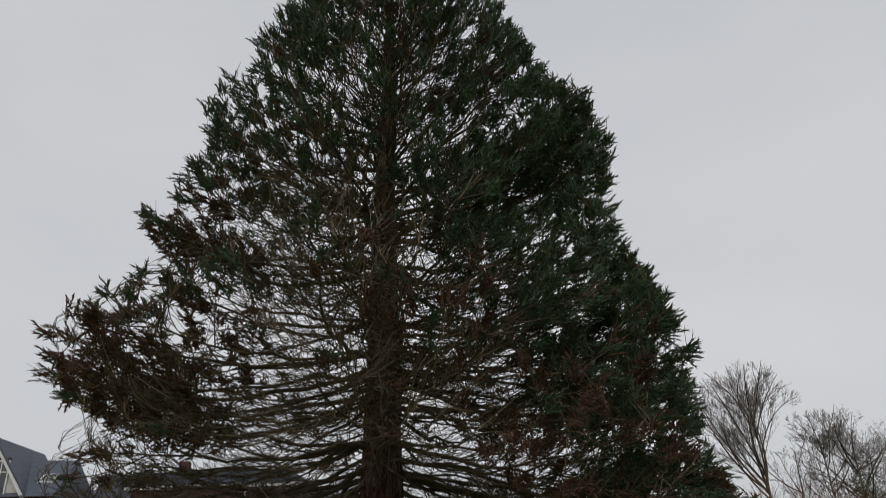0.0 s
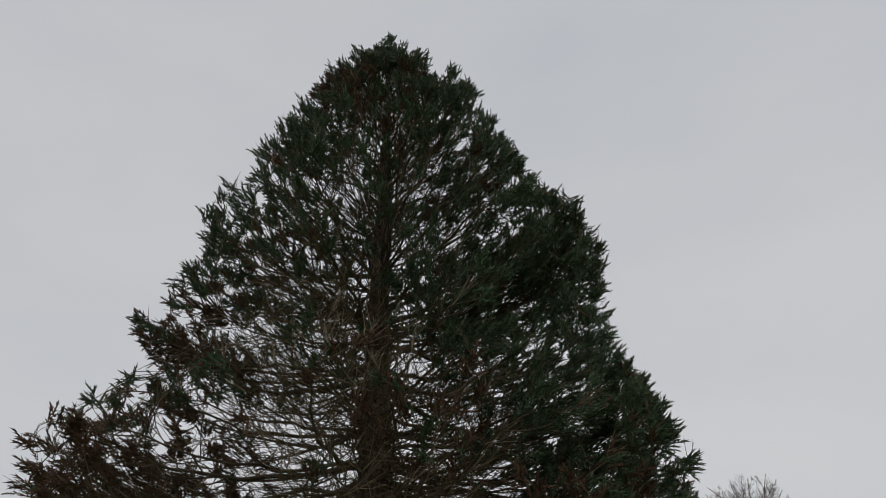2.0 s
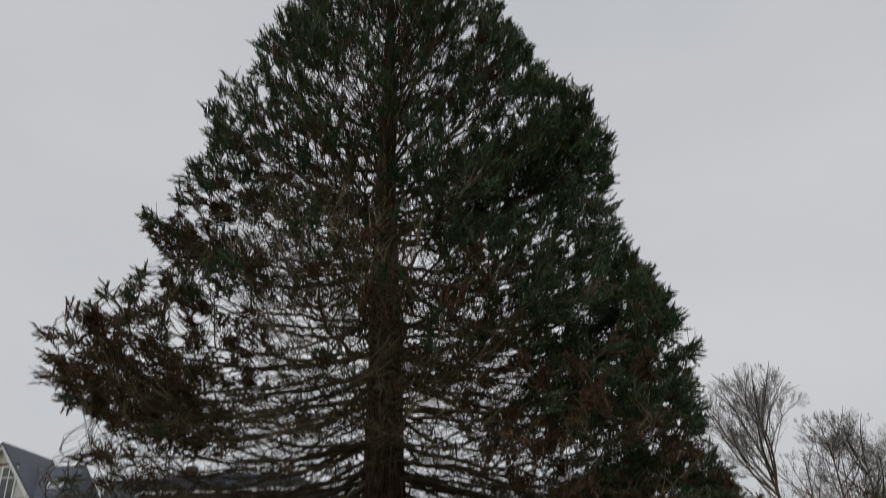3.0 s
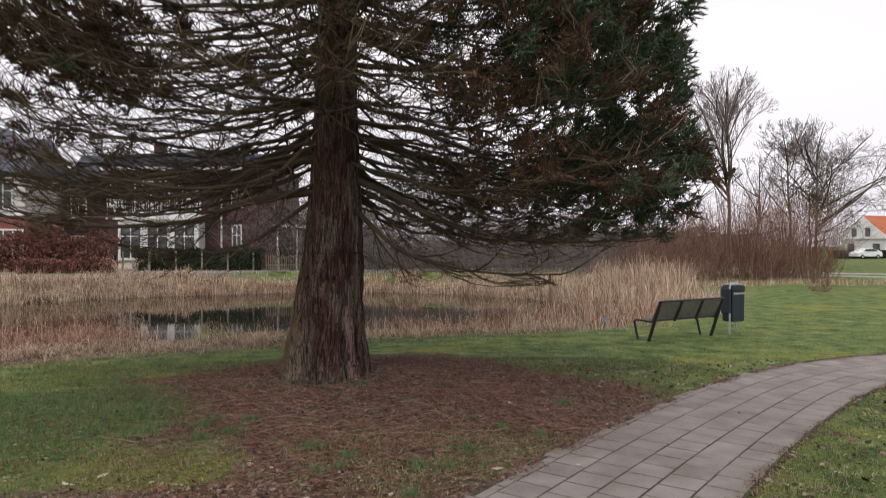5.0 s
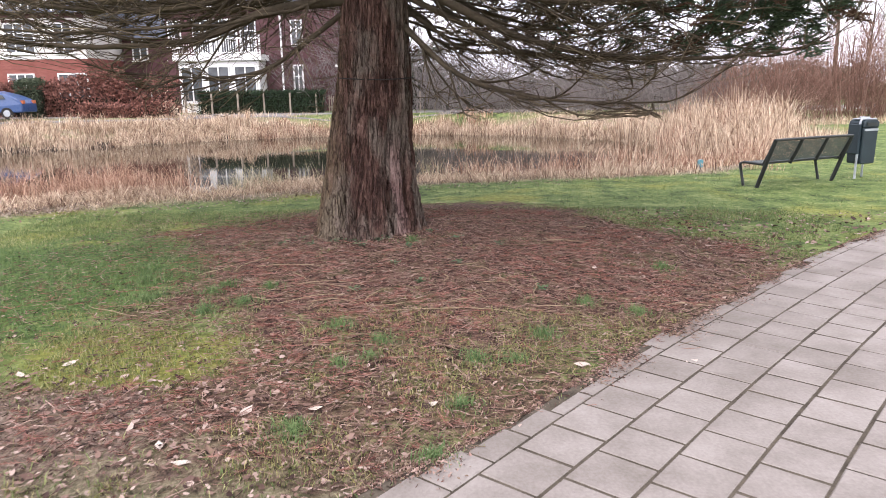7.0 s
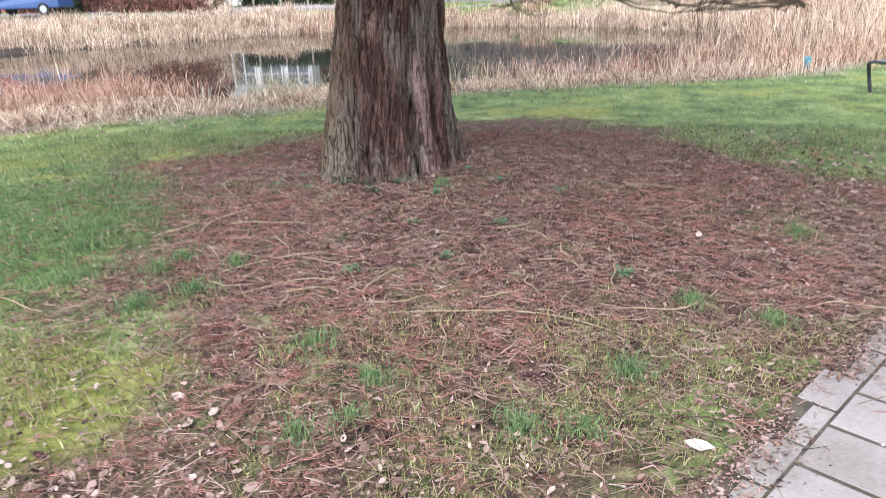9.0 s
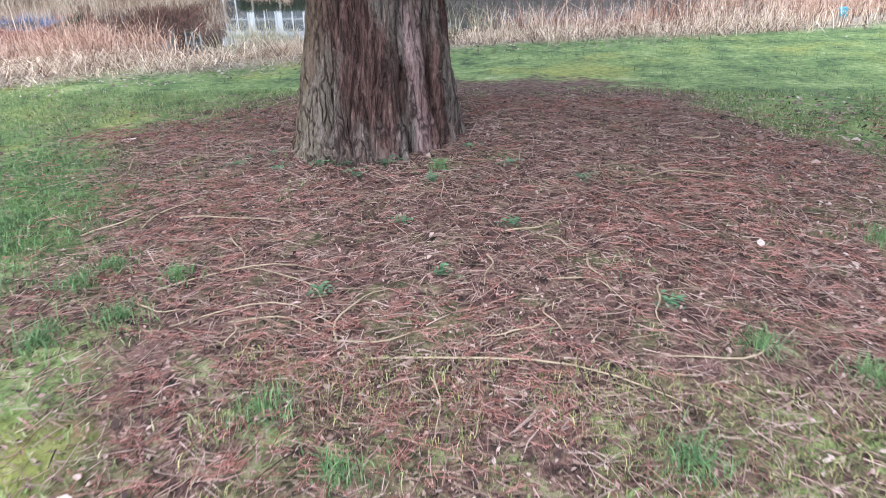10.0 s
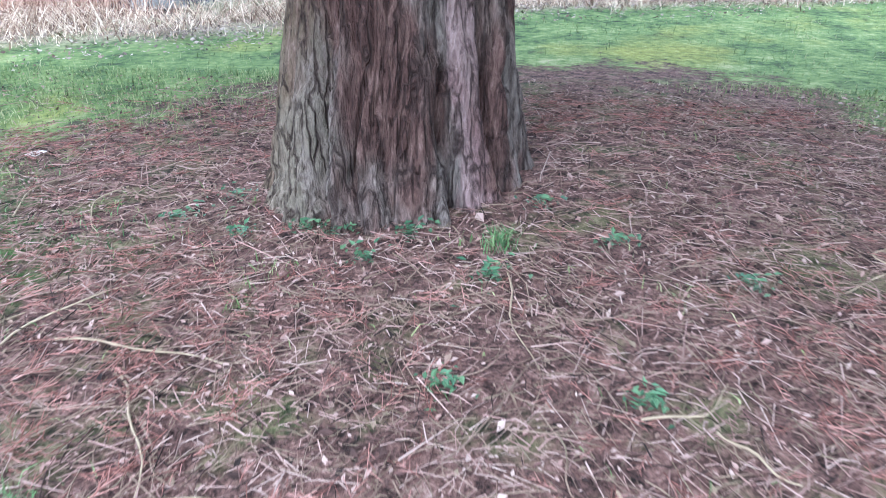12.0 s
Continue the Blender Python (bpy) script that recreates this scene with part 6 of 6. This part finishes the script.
def sprigs():
    """Fallen red-brown sprays: a bent stalk with short cords on both sides, in loose drifts."""
    r = np.random.default_rng(103)
    x, y = strew(7500, (-3.4, 6.4, 3.0, 12.4), r)
    p = litter_share(x, y) * smoothstep(grid_noise(x * 1.3 + 15, y * 1.3 + 15, 122), 0.35, 0.75)
    ok = (r.random(len(x)) < 0.15 + p) & ~on_path(x, y, 0.0) & (np.hypot(x - TREE[0], y - TREE[1]) > 0.7)
    x, y = x[ok], y[ok]
    n = len(x)
    a, ln = r.uniform(0, 6.283, n), r.uniform(0.05, 0.15, n)
    root = np.stack([x, y, lay(x, y) + 0.016 + 0.012 * r.random(n)], -1)
    d = np.stack([np.cos(a), np.sin(a), r.normal(0, 0.06, n)], -1)
    across = np.stack([-np.sin(a), np.cos(a), 0 * a], -1)
    lines = [np.stack([root, root + d * ln[:, None]], 1)]
    for k in range(6):
        s = 1 if k % 2 else -1
        b = root + d * (ln * (0.15 + 0.13 * k))[:, None]
        lines.append(np.stack([b, b + (d * 0.8 + across * s * r.uniform(0.3, 0.8, n)[:, None] + np.array([0, 0, 0.10])) * (ln * r.uniform(0.25, 0.5, n))[:, None]], 1))
    P = np.concatenate(lines)
    V, F = tubes(P, np.full((len(P), 1), 0.0015) * np.array([[1, 0.6]]), 3)
    tagged(np_part("fallen_sprigs", V, F, M_sprig), "small rust-red fallen sprays on the litter", "litter", kind="stuff")


sprigs()


def thin_twigs():
    """Slim tan twigs, too many to count, lying every way on the litter."""
    r = np.random.default_rng(104)
    x, y = strew(3600, (-3.4, 6.6, 3.2, 13.6), r)
    ok = (r.random(len(x)) < 0.02 + litter_share(x, y) * np.where(y < 8.2, 0.3, 1.0)) & ~on_path(x, y, 0.05) & (np.hypot(x - TREE[0], y - TREE[1]) > 0.85)
    x, y = x[ok], y[ok]
    n = len(x)
    a, ln, b = r.normal(0, 0.9, n), r.gamma(3, 0.06, n) + 0.06, r.normal(0, 0.16, n)
    u = np.linspace(-0.5, 0.5, 6)[None]
    bow = (0.25 - u ** 2) * 4 * (b * ln)[:, None]
    px = x[:, None] + np.cos(a)[:, None] * u * ln[:, None] - np.sin(a)[:, None] * bow
    py = y[:, None] + np.sin(a)[:, None] * u * ln[:, None] + np.cos(a)[:, None] * bow
    pz = lay(px, py) + 0.013 + 0.010 * r.random(n)[:, None]
    V, F = tubes(np.stack([px, py, pz], -1), (r.uniform(0.0013, 0.0030, n))[:, None] * np.linspace(1, 0.5, 6)[None], 3)
    tagged(np_part("thin_twigs", V, F, M_stick), "slim tan twigs strewn over the litter", "litter", kind="stuff")


thin_twigs()


def fallen_twigs():
    """Longer pale twigs that can be told apart."""
    r = np.random.default_rng(93)
    known = [((-1.7, 9.77), (-1.1, 9.7), 0.01), ((-1.39, 9.62), (-1.09, 9.19), 0.03), ((-1.42, 8.98), (-0.62, 9.17), 0.13), ((-1.22, 8.7), (-0.46, 8.71), 0.18),
             ((-0.98, 8.76), (-0.51, 8.65), 0.07), ((-0.94, 8.75), (-0.91, 8.53), 0.0), ((-0.5, 8.66), (-0.37, 9.05), 0.08), ((-0.51, 8.65), (-0.12, 8.79), -0.05),
             ((0.31, 9.01), (0.4, 8.78), -0.04), ((0.29, 9.18), (0.64, 9.03), 0.08), ((0.8, 9.19), (0.76, 8.88), -0.02), ((0.04, 9.39), (0.03, 9.12), 0.02),
             ((-0.3, 10.27), (-0.18, 9.78), -0.03), ((-2.15, 9.54), (-1.9, 9.9), -0.03), ((0.48, 9.42), (0.59, 9.11), -0.02), ((-0.36, 8.55), (0.86, 8.42), 0.10)]
    for i in range(34):
        if i < len(known):
            (x0, y0), (x1, y1), b = known[i]
        else:
            x0, y0 = r.uniform(-2.6, 2.2), r.uniform(8.3, 11.6)
            a, ln = r.uniform(0, 6.283), r.uniform(0.22, 0.65)
            x1, y1, b = x0 + ln * math.cos(a), y0 + ln * math.sin(a), r.uniform(-0.12, 0.12)
            if on_path(np.array([x0, x1]), np.array([y0, y1])).any() or math.hypot((x0 + x1) / 2 - TREE[0], (y0 + y1) / 2 - TREE[1]) < 1.0:
                continue
        u = np.linspace(0, 1, 9)
        ln = math.hypot(x1 - x0, y1 - y0)
        bow = 4 * u * (1 - u) * b + 0.012 * np.sin(u * 9 + i)
        x = x0 + (x1 - x0) * u - (y1 - y0) / ln * bow
        y = y0 + (y1 - y0) * u + (x1 - x0) / ln * bow
        z = lay(x, y) + 0.010 + 0.012 * np.sin(u * 3.14)
        V, F = tubes(np.stack([x, y, z], -1)[None], (0.0045 * (1 - 0.55 * u) * r.uniform(0.8, 1.2))[None], 6)
        c = V.mean(0)
        ob = np_part("fallen_twig", V - c, F, M_pale_stick, smooth=True)
        ob.location = c
        tagged(ob, "thin pale curved twig lying on the litter", "twig", "twigs under the tree")


fallen_twigs()


def leaves():
    r = np.random.default_rng(94)
    x1, y1 = strew(15000, (-4.8, 4.0, 1.6, 8.6), r)
    x2, y2 = strew(6500, (1.5, 3.5, 7.5, 13.0), r)
    x3, y3 = strew(4000, (-8.0, 11.4, 2.0, 17.0), r)
    keep1 = r.random(len(x1)) < 0.10 + 0.6 * smoothstep(np.hypot((x1 + 1.85) / 0.9, (y1 - 6.75) / 0.6), 1.2, 0.6) + 0.70 * smoothstep(np.hypot((x1 + 1.5) / 2.6, (y1 - 6.0) / 1.9) + 0.5 * (grid_noise(x1 * 1.2 + 9, y1 * 1.2 + 9, 95) - 0.5), 1.15, 0.55)
    keep3 = np.abs(y3 - lawn_edge(x3)) < 0.75
    x, y = np.concatenate([x1[keep1], x2, x3[keep3]]), np.concatenate([y1[keep1], y2, y3[keep3]])
    ok = ~on_path(x, y, -0.05) | (r.random(len(x)) < 0.012)
    x, y = x[ok], y[ok]
    n = len(x)
    t = np.array([[[-0.5, 0, 0.10], [-0.15, -0.3, 0.0], [0.3, -0.24, 0.06], [0.55, 0, 0.16], [0.3, 0.24, 0.05], [-0.15, 0.3, 0.02]],
                  [[-0.5, 0, 0.0], [-0.1, -0.22, 0.10], [0.3, -0.2, 0.0], [0.5, 0, 0.05], [0.25, 0.25, 0.14], [-0.2, 0.2, 0.10]]])
    f = np.array([[0, 1, 5], [1, 2, 5], [2, 4, 5], [2, 3, 4]])
    up = unit(np.stack([r.normal(0, 0.35, n), r.normal(0, 0.35, n), np.ones(n)], -1))
    V, F = stamp(t, f, r.integers(0, 2, n), np.stack([x, y, lay(x, y) + 0.016], -1), frames_for(up, r.uniform(0, 6.28, n)), (r.gamma(5, 0.0046, n) + 0.009) * np.where(x > 2.2, 1.4, 1.0))
    tagged(np_part("fallen_leaves", V, F, M_leaf), "scattered dry brown and tan fallen leaves", "leaves", kind="stuff")


leaves()


def pale_leaf(x, y, size, turn):
    bm = bmesh.new()
    pts = [(-0.5, 0, 0.02), (-0.25, -0.22, 0.05), (0.1, -0.28, 0.03), (0.5, -0.02, 0.10), (0.12, 0.27, 0.03), (-0.25, 0.2, 0.06)]
    v = [bm.verts.new((a * size, b * size, c * size)) for a, b, c in pts]
    mid = bm.verts.new((0, 0, 0.0))
    for i in range(6):
        bm.faces.new((v[i], v[(i + 1) % 6], mid))
    geo = bmesh.ops.extrude_face_region(bm, geom=bm.faces[:])
    for g in geo["geom"]:
        if isinstance(g, bmesh.types.BMVert):
            g.co.z += 0.002
    ob = part("pale_leaf", bm, M_pale_leaf)
    ob.matrix_basis = pose(x, y, float(lay(x, y)) + 0.014, 4, -5, turn)
    tagged(ob, "curled pale leaf lying on the ground", "leaf", "pale leaves")


for x, y, s, t in ((0.96, 7.69, 0.11, -30), (-2.9, 11.31, 0.13, 10), (-2.17, 7.59, 0.10, 50), (1.62, 7.75, 0.09, 20), (-0.5, 7.0, 0.08, 0), (-0.85, 6.95, 0.10, 70), (-1.15, 6.6, 0.07, 120),
                   (-0.98, 6.45, 0.09, 200), (-2.38, 7.42, 0.08, 140), (0.1, 7.1, 0.07, 30), (1.3, 9.6, 0.07, 80)):
    pale_leaf(x, y, s, t)


def grass():
    r = np.random.default_rng(96)
    near = strew(120000, (-5.5, 5.2, 4.5, 13.2), r)
    mid = strew(60000, (-9.0, 3.0, 13.0, 21.0), r)
    verge = strew(45000, (2.4, 4.5, 8.0, 11.5), r)
    x, y = np.concatenate([near[0], mid[0], verge[0]]), np.concatenate([near[1], mid[1], verge[1]])
    lit = litter_share(x, y)
    leafy = smoothstep(np.hypot((x + 1.5) / 2.6, (y - 6.0) / 1.7), 1.1, 0.6)
    patch = grid_noise(x * 1.9 + 11, y * 1.9 + 11, 97)
    p = (1 - 0.985 * lit) * (1 - 0.60 * leafy) * smoothstep(patch, 0.18, 0.5)
    spots = grid_noise(x * 4.2 + 31, y * 4.2 + 31, 98)
    p = np.maximum(p, smoothstep(np.hypot((x + 3.7) / 1.8, (y - 9.6) / 1.5), 1.1, 0.8) * (1 - lit))
    p = np.maximum(p, 0.40 * (spots > 0.84) * (y < 10.8))
    edge = y - lawn_edge(x)
    ok = (r.random(len(x)) < p) & ~on_path(x, y, -0.05) & (edge < 0.3 + 0.8 * patch) & (np.hypot(x - TREE[0], y - TREE[1]) > 0.65)
    x, y = x[ok], y[ok]
    n = len(x)
    B = np.stack([x, y, lay(x, y) - 0.004], -1)
    h = r.gamma(7, 0.0047, n) + 0.010
    lean, wide = np.abs(r.normal(0.72, 0.4, n)), r.uniform(0.003, 0.0065, n)
    lush = np.hypot((x + 3.8) / 1.9, (y - 9.6) / 1.9) + 0.5 * (grid_noise(x * 1.7 + 80, y * 1.7 + 80, 94) - 0.5) < 0.95
    for sel, name, mat, text in ((~lush, "grass", M_grass, "short damp winter grass blades"), (lush, "lush_grass", M_tuft, "fresh green patch of grass beside the litter")):
        V, F = blades(B[sel], h[sel], lean[sel], wide[sel], r)
        tagged(np_part(name, V, F, mat), text, "grass", kind="stuff")


grass()


def tufts():
    """Separate denser tufts of green grass in the litter."""
    r = np.random.default_rng(99)
    spots = [(0.76, 8.17, 0.13), (-2.30, 8.90, 0.15), (-1.83, 9.01, 0.13), (-1.72, 8.58, 0.13), (-1.48, 8.77, 0.11), (-1.38, 9.11, 0.09), (-0.64, 8.24, 0.11), (-0.31, 7.98, 0.09),
             (0.32, 7.72, 0.11), (0.56, 7.75, 0.08), (-0.33, 7.70, 0.07), (-0.50, 7.58, 0.09), (1.13, 8.82, 0.09), (1.92, 9.81, 0.10), (1.49, 8.70, 0.10),
             (-0.35, 10.45, 0.07), (-2.70, 9.69, 0.15), (-2.57, 9.40, 0.13), (-0.55, 6.75, 0.13), (0.15, 6.55, 0.11), (0.25, 7.10, 0.10), (-1.76, 9.20, 0.10)]
    chunks = []
    for x, y, rad in spots:
        n = int(260 * (rad / 0.12) ** 1.5)
        a, d = r.uniform(0, 6.283, n), np.abs(r.normal(0, 0.55, n)) * rad * 1.25
        px, py = x + np.cos(a) * d, y + np.sin(a) * d
        chunks.append(blades(np.stack([px, py, lay(px, py) - 0.006], -1), r.uniform(0.035, 0.10, n), np.abs(r.normal(0.65, 0.3, n)), r.uniform(0.003, 0.006, n), r))
    tagged(np_part("tuft_grass", *join_np(chunks), M_tuft), "small green tufts of grass in the litter", "grass", kind="stuff")


tufts()


def weeds():
    """Low green weeds round the foot of the trunk."""
    r = np.random.default_rng(100)
    t = np.array([[[0, 0, 0], [0.35, -0.22, 0.10], [0.95, 0, 0.04], [0.35, 0.22, 0.10]]])
    f = np.array([[0, 1, 2], [0, 2, 3]])
    chunks = []
    for x, y, s in ((-1.12, 10.52, 0.08), (-0.98, 10.50, 0.08), (-0.69, 10.50, 0.09), (-0.83, 10.30, 0.08), (-0.36, 10.23, 0.11), (-1.54, 10.82, 0.10), (-0.22, 10.78, 0.07), (-1.70, 10.60, 0.12),
                    (-1.38, 10.45, 0.08), (0.06, 10.5, 0.08), (0.81, 9.02, 0.06), (0.5, 10.29, 0.06), (-0.66, 9.0, 0.06), (-0.15, 9.2, 0.06), (-0.44, 9.68, 0.07), (0.12, 9.69, 0.06)):
        n = 46
        a = r.uniform(0, 6.283, n)
        d = np.abs(r.normal(0, 0.6, n)) * s
        ax = unit(np.stack([np.cos(a), np.sin(a), r.uniform(0.1, 0.9, n)], -1))
        rot = frames_for(unit(np.stack([-ax[:, 0] * ax[:, 2], -ax[:, 1] * ax[:, 2], np.ones(n)], -1)), a)
        px, py = x + np.cos(a) * d, y + np.sin(a) * d
        chunks.append(stamp(t, f, np.zeros(n, int), np.stack([px, py, lay(px, py) + 0.01 + 0.03 * r.random(n)], -1), rot, r.uniform(0.018, 0.045, n)))
    tagged(np_part("weed_growth", *join_np(chunks), M_herb), "low green weeds round the foot of the trunk", "weed", kind="stuff")


weeds()


def thin_grass():
    """Yellow-green winter grass coming through the litter between the path and the tree."""
    r = np.random.default_rng(97)
    n = 90000
    p = np.stack([r.uniform(-4.2, 2.4, n), r.uniform(4.9, 8.6, n)], -1)
    m = grid_noise(p[:, 0] * 1.5 + 11, p[:, 1] * 1.5 + 23, 98) + 0.5 * (grid_noise(p[:, 0] * 5 + 7, p[:, 1] * 5 + 3, 99) - 0.5)
    along, inset = path_coords(p[:, 0], p[:, 1])
    off = path_cover(along) - inset
    # thickest in a band along the path and west of the litter
    want = 0.70 - 0.18 * np.exp(-((off - 0.45) / 0.45) ** 2) - 0.26 * np.exp(-(((p[:, 0] + 1.85) / 0.8) ** 2 + ((p[:, 1] - 7.72) / 0.5) ** 2))
    want = want + 0.22 * np.exp(-(((p[:, 0] + 0.95) / 0.65) ** 2 + ((p[:, 1] - 7.4) / 0.7) ** 2)) + 0.25 * np.exp(-(((p[:, 0] + 1.85) / 0.8) ** 2 + ((p[:, 1] - 6.7) / 0.5) ** 2))
    p = p[(m + 0.15 * r.random(n) > want) & (off > 0.05)]
    B = np.concatenate([p, lay(p[:, 0], p[:, 1])[:, None] - 0.005], 1)
    n = len(B)
    V, F = blades(B, r.uniform(0.02, 0.06, n), np.abs(r.normal(0.7, 0.4, n)).clip(0, 1.5), r.uniform(0.0025, 0.005, n), r)
    tagged(np_part("thin_grass", V, F, M_thin_grass), "thin yellow-green winter grass in the leaf litter", "grass", kind="stuff")


thin_grass()


def edge_litter():
    """Crumbled litter and leaf bits that have drifted along both edges of the footpath."""
    r = np.random.default_rng(102)
    chunks = []
    t = np.array([[[-0.5, -0.1, 0], [0.0, -0.28, 0.12], [0.5, 0.05, 0.02], [0.05, 0.26, 0.10]]])
    for start, inward, n, wide in ((0.0, 1, 42000, 0.075), (PATH_WIDTH, -1, 20000, 0.05)):
        s = r.uniform(-9.5, 8.0, n)
        drift = grid_noise(s * 2.9 + 60, 0 * s + 3, 121)
        off = inward * (np.abs(r.normal(0, 1, n)) * wide * drift * 1.5 - 0.05)
        keep = r.random(n) < 0.25 + 0.75 * drift
        s, off = s[keep], off[keep]
        x, y = path_point(s, start + off + (path_cover(s) if inward > 0 else 0.0))
        k = len(x)
        up = unit(np.stack([r.normal(0, 0.4, k), r.normal(0, 0.4, k), np.ones(k)], -1))
        z = lay(x, y) + np.where(on_path(x, y), 0.025, 0.012) + 0.006 * r.random(k)
        chunks.append(stamp(t, np.array([[0, 1, 2], [0, 2, 3]]), np.zeros(k, int), np.stack([x, y, z], -1), frames_for(up, r.uniform(0, 6.28, k)), r.gamma(2.2, 0.004, k) + 0.005))
    tagged(np_part("edge_litter", *join_np(chunks), M_litter), "brown crumbled litter along the footpath's edges", "litter", kind="stuff")


edge_litter()


def bank_leaves():
    """Pale withered leaves washed up where the lawn meets the bank."""
    r = np.random.default_rng(104)
    n = 15000
    t = np.array([[[-0.5, -0.05, 0.10], [0.0, -0.30, 0.0], [0.5, 0.05, 0.14], [0.05, 0.28, 0.04]]])
    x = r.uniform(-9.5, 6.5, n)
    y = lawn_edge(x) + 0.35 + r.normal(0, 0.45, n)
    thick = grid_noise(x * 1.2 + 71, y * 1.2 + 13, 122)
    west = smoothstep(x, 1.0, -3.0)
    ok = r.random(n) < (0.25 + 0.75 * west) * smoothstep(thick, 0.2, 0.6)
    x, y = x[ok], y[ok]
    k = len(x)
    up = unit(np.stack([r.normal(0, 0.45, k), r.normal(0, 0.45, k), np.ones(k)], -1))
    z = lay(x, y) + 0.015 + 0.03 * r.random(k)
    V, F = stamp(t, np.array([[0, 1, 2], [0, 2, 3]]), np.zeros(k, int), np.stack([x, y, z], -1), frames_for(up, r.uniform(0, 6.28, k)), r.uniform(0.02, 0.055, k))
    tagged(np_part("bank_leaves", V, F, M_bank_leaf), "pale withered leaves along the bank's edge", "leaves", kind="stuff")


bank_leaves()


# ---- the footpath's pavers ----
def footpath():
    lo, hi = -22.0, 10.0
    n = 200
    along = np.linspace(lo, hi, n)
    rows = []
    for inset in (path_cover(along) - 0.01, np.full(n, PATH_WIDTH + 0.02)):
        x, y = path_point(along, inset)
        rows.append(np.stack([x, y, 0 * x], -1))
    V = np.concatenate(rows)
    V[:, 2] = lay(V[:, 0], V[:, 1]) + 0.0175
    i = np.arange(n - 1)
    F = np.stack([i, i + 1, n + i + 1, n + i], -1)
    bed = np_part("pavement", V, F, M_sand)
    tagged(bed, "curving footpath of grey square concrete pavers", "path", kind="structure")
    # one paver with worn edges, its top at z = 0
    g, h, t, b = TILE / 2 - 0.0058, TILE / 2 - 0.0040, 0.06, 0.008
    top = [(-g + b, -h + b, 0), (g - b, -h + b, 0), (g - b, h - b, 0), (-g + b, h - b, 0)]
    rim = [(-g, -h, -b), (g, -h, -b), (g, h, -b), (-g, h, -b)]
    low = [(-g, -h, -t), (g, -h, -t), (g, h, -t), (-g, h, -t)]
    verts = np.array(top + rim + low)
    faces = [(0, 1, 2, 3)]
    for i in range(4):
        j = (i + 1) % 4
        faces += [(4 + i, 4 + j, j, i), (8 + i, 8 + j, 4 + j, 4 + i)]
    faces = np.array(faces)
    me = np_mesh("paver", verts, faces)
    me.materials.append(M_paver)
    r = np.random.default_rng(110)
    rest = []
    used = 0
    for k in range(6):
        # the joints across run on from row to row, each row laid along its own arc
        mid = (k + 0.5) * TILE
        scale = (WIDE_R - k * TILE) / WIDE_R, (TIGHT_R - k * TILE) / TIGHT_R
        bend_at = BEND * (WIDE_R - k * TILE)
        for m in range(10, 130):
            s = (25.55, 25.543, 25.554, 25.56, 25.515, 25.50)[k] + 0.3012 * (m - 60.5) - bend_at
            s = s / (scale[0] if s < 0 else scale[1])
            if not lo < s < hi:
                continue
            inset, show = mid, 1.0
            if k == 0:
                show = 1 - float(path_cover(s)) / TILE + r.uniform(-0.26, 0.14)
                inset = TILE - show * TILE / 2
            px, py = path_point(s, inset)
            p = Vector((float(px), float(py), 0))
            a = BEND + s / (WIDE_R if s < 0 else TIGHT_R)
            z = float(lay(p.x, p.y)) + 0.022 + min(max(r.normal(0, 0.0015), -0.002), 0.003)
            mat = Matrix.Translation((p.x, p.y, z)) @ pose(0, 0, 0, 0.3 * r.uniform(-1, 1), 0.3 * r.uniform(-1, 1), 90 - math.degrees(a) + r.normal(0, 0.35)) @ Matrix.Diagonal((1 - r.uniform(0, 0.014), show * (1 - r.uniform(0, 0.008)), 1, 1))
            if -7.6 < s < 6.5 and used < 300:
                ob = new("paver", me)
                ob.parent = bed
                ob.matrix_basis = mat
                used += 1
            else:
                rest.append((np.array([mat @ Vector(v) for v in verts]), faces))
    V, F = join_np(rest)
    np_part("outer_pavers", V, F, M_paver, bed, kind="stuff")


footpath()
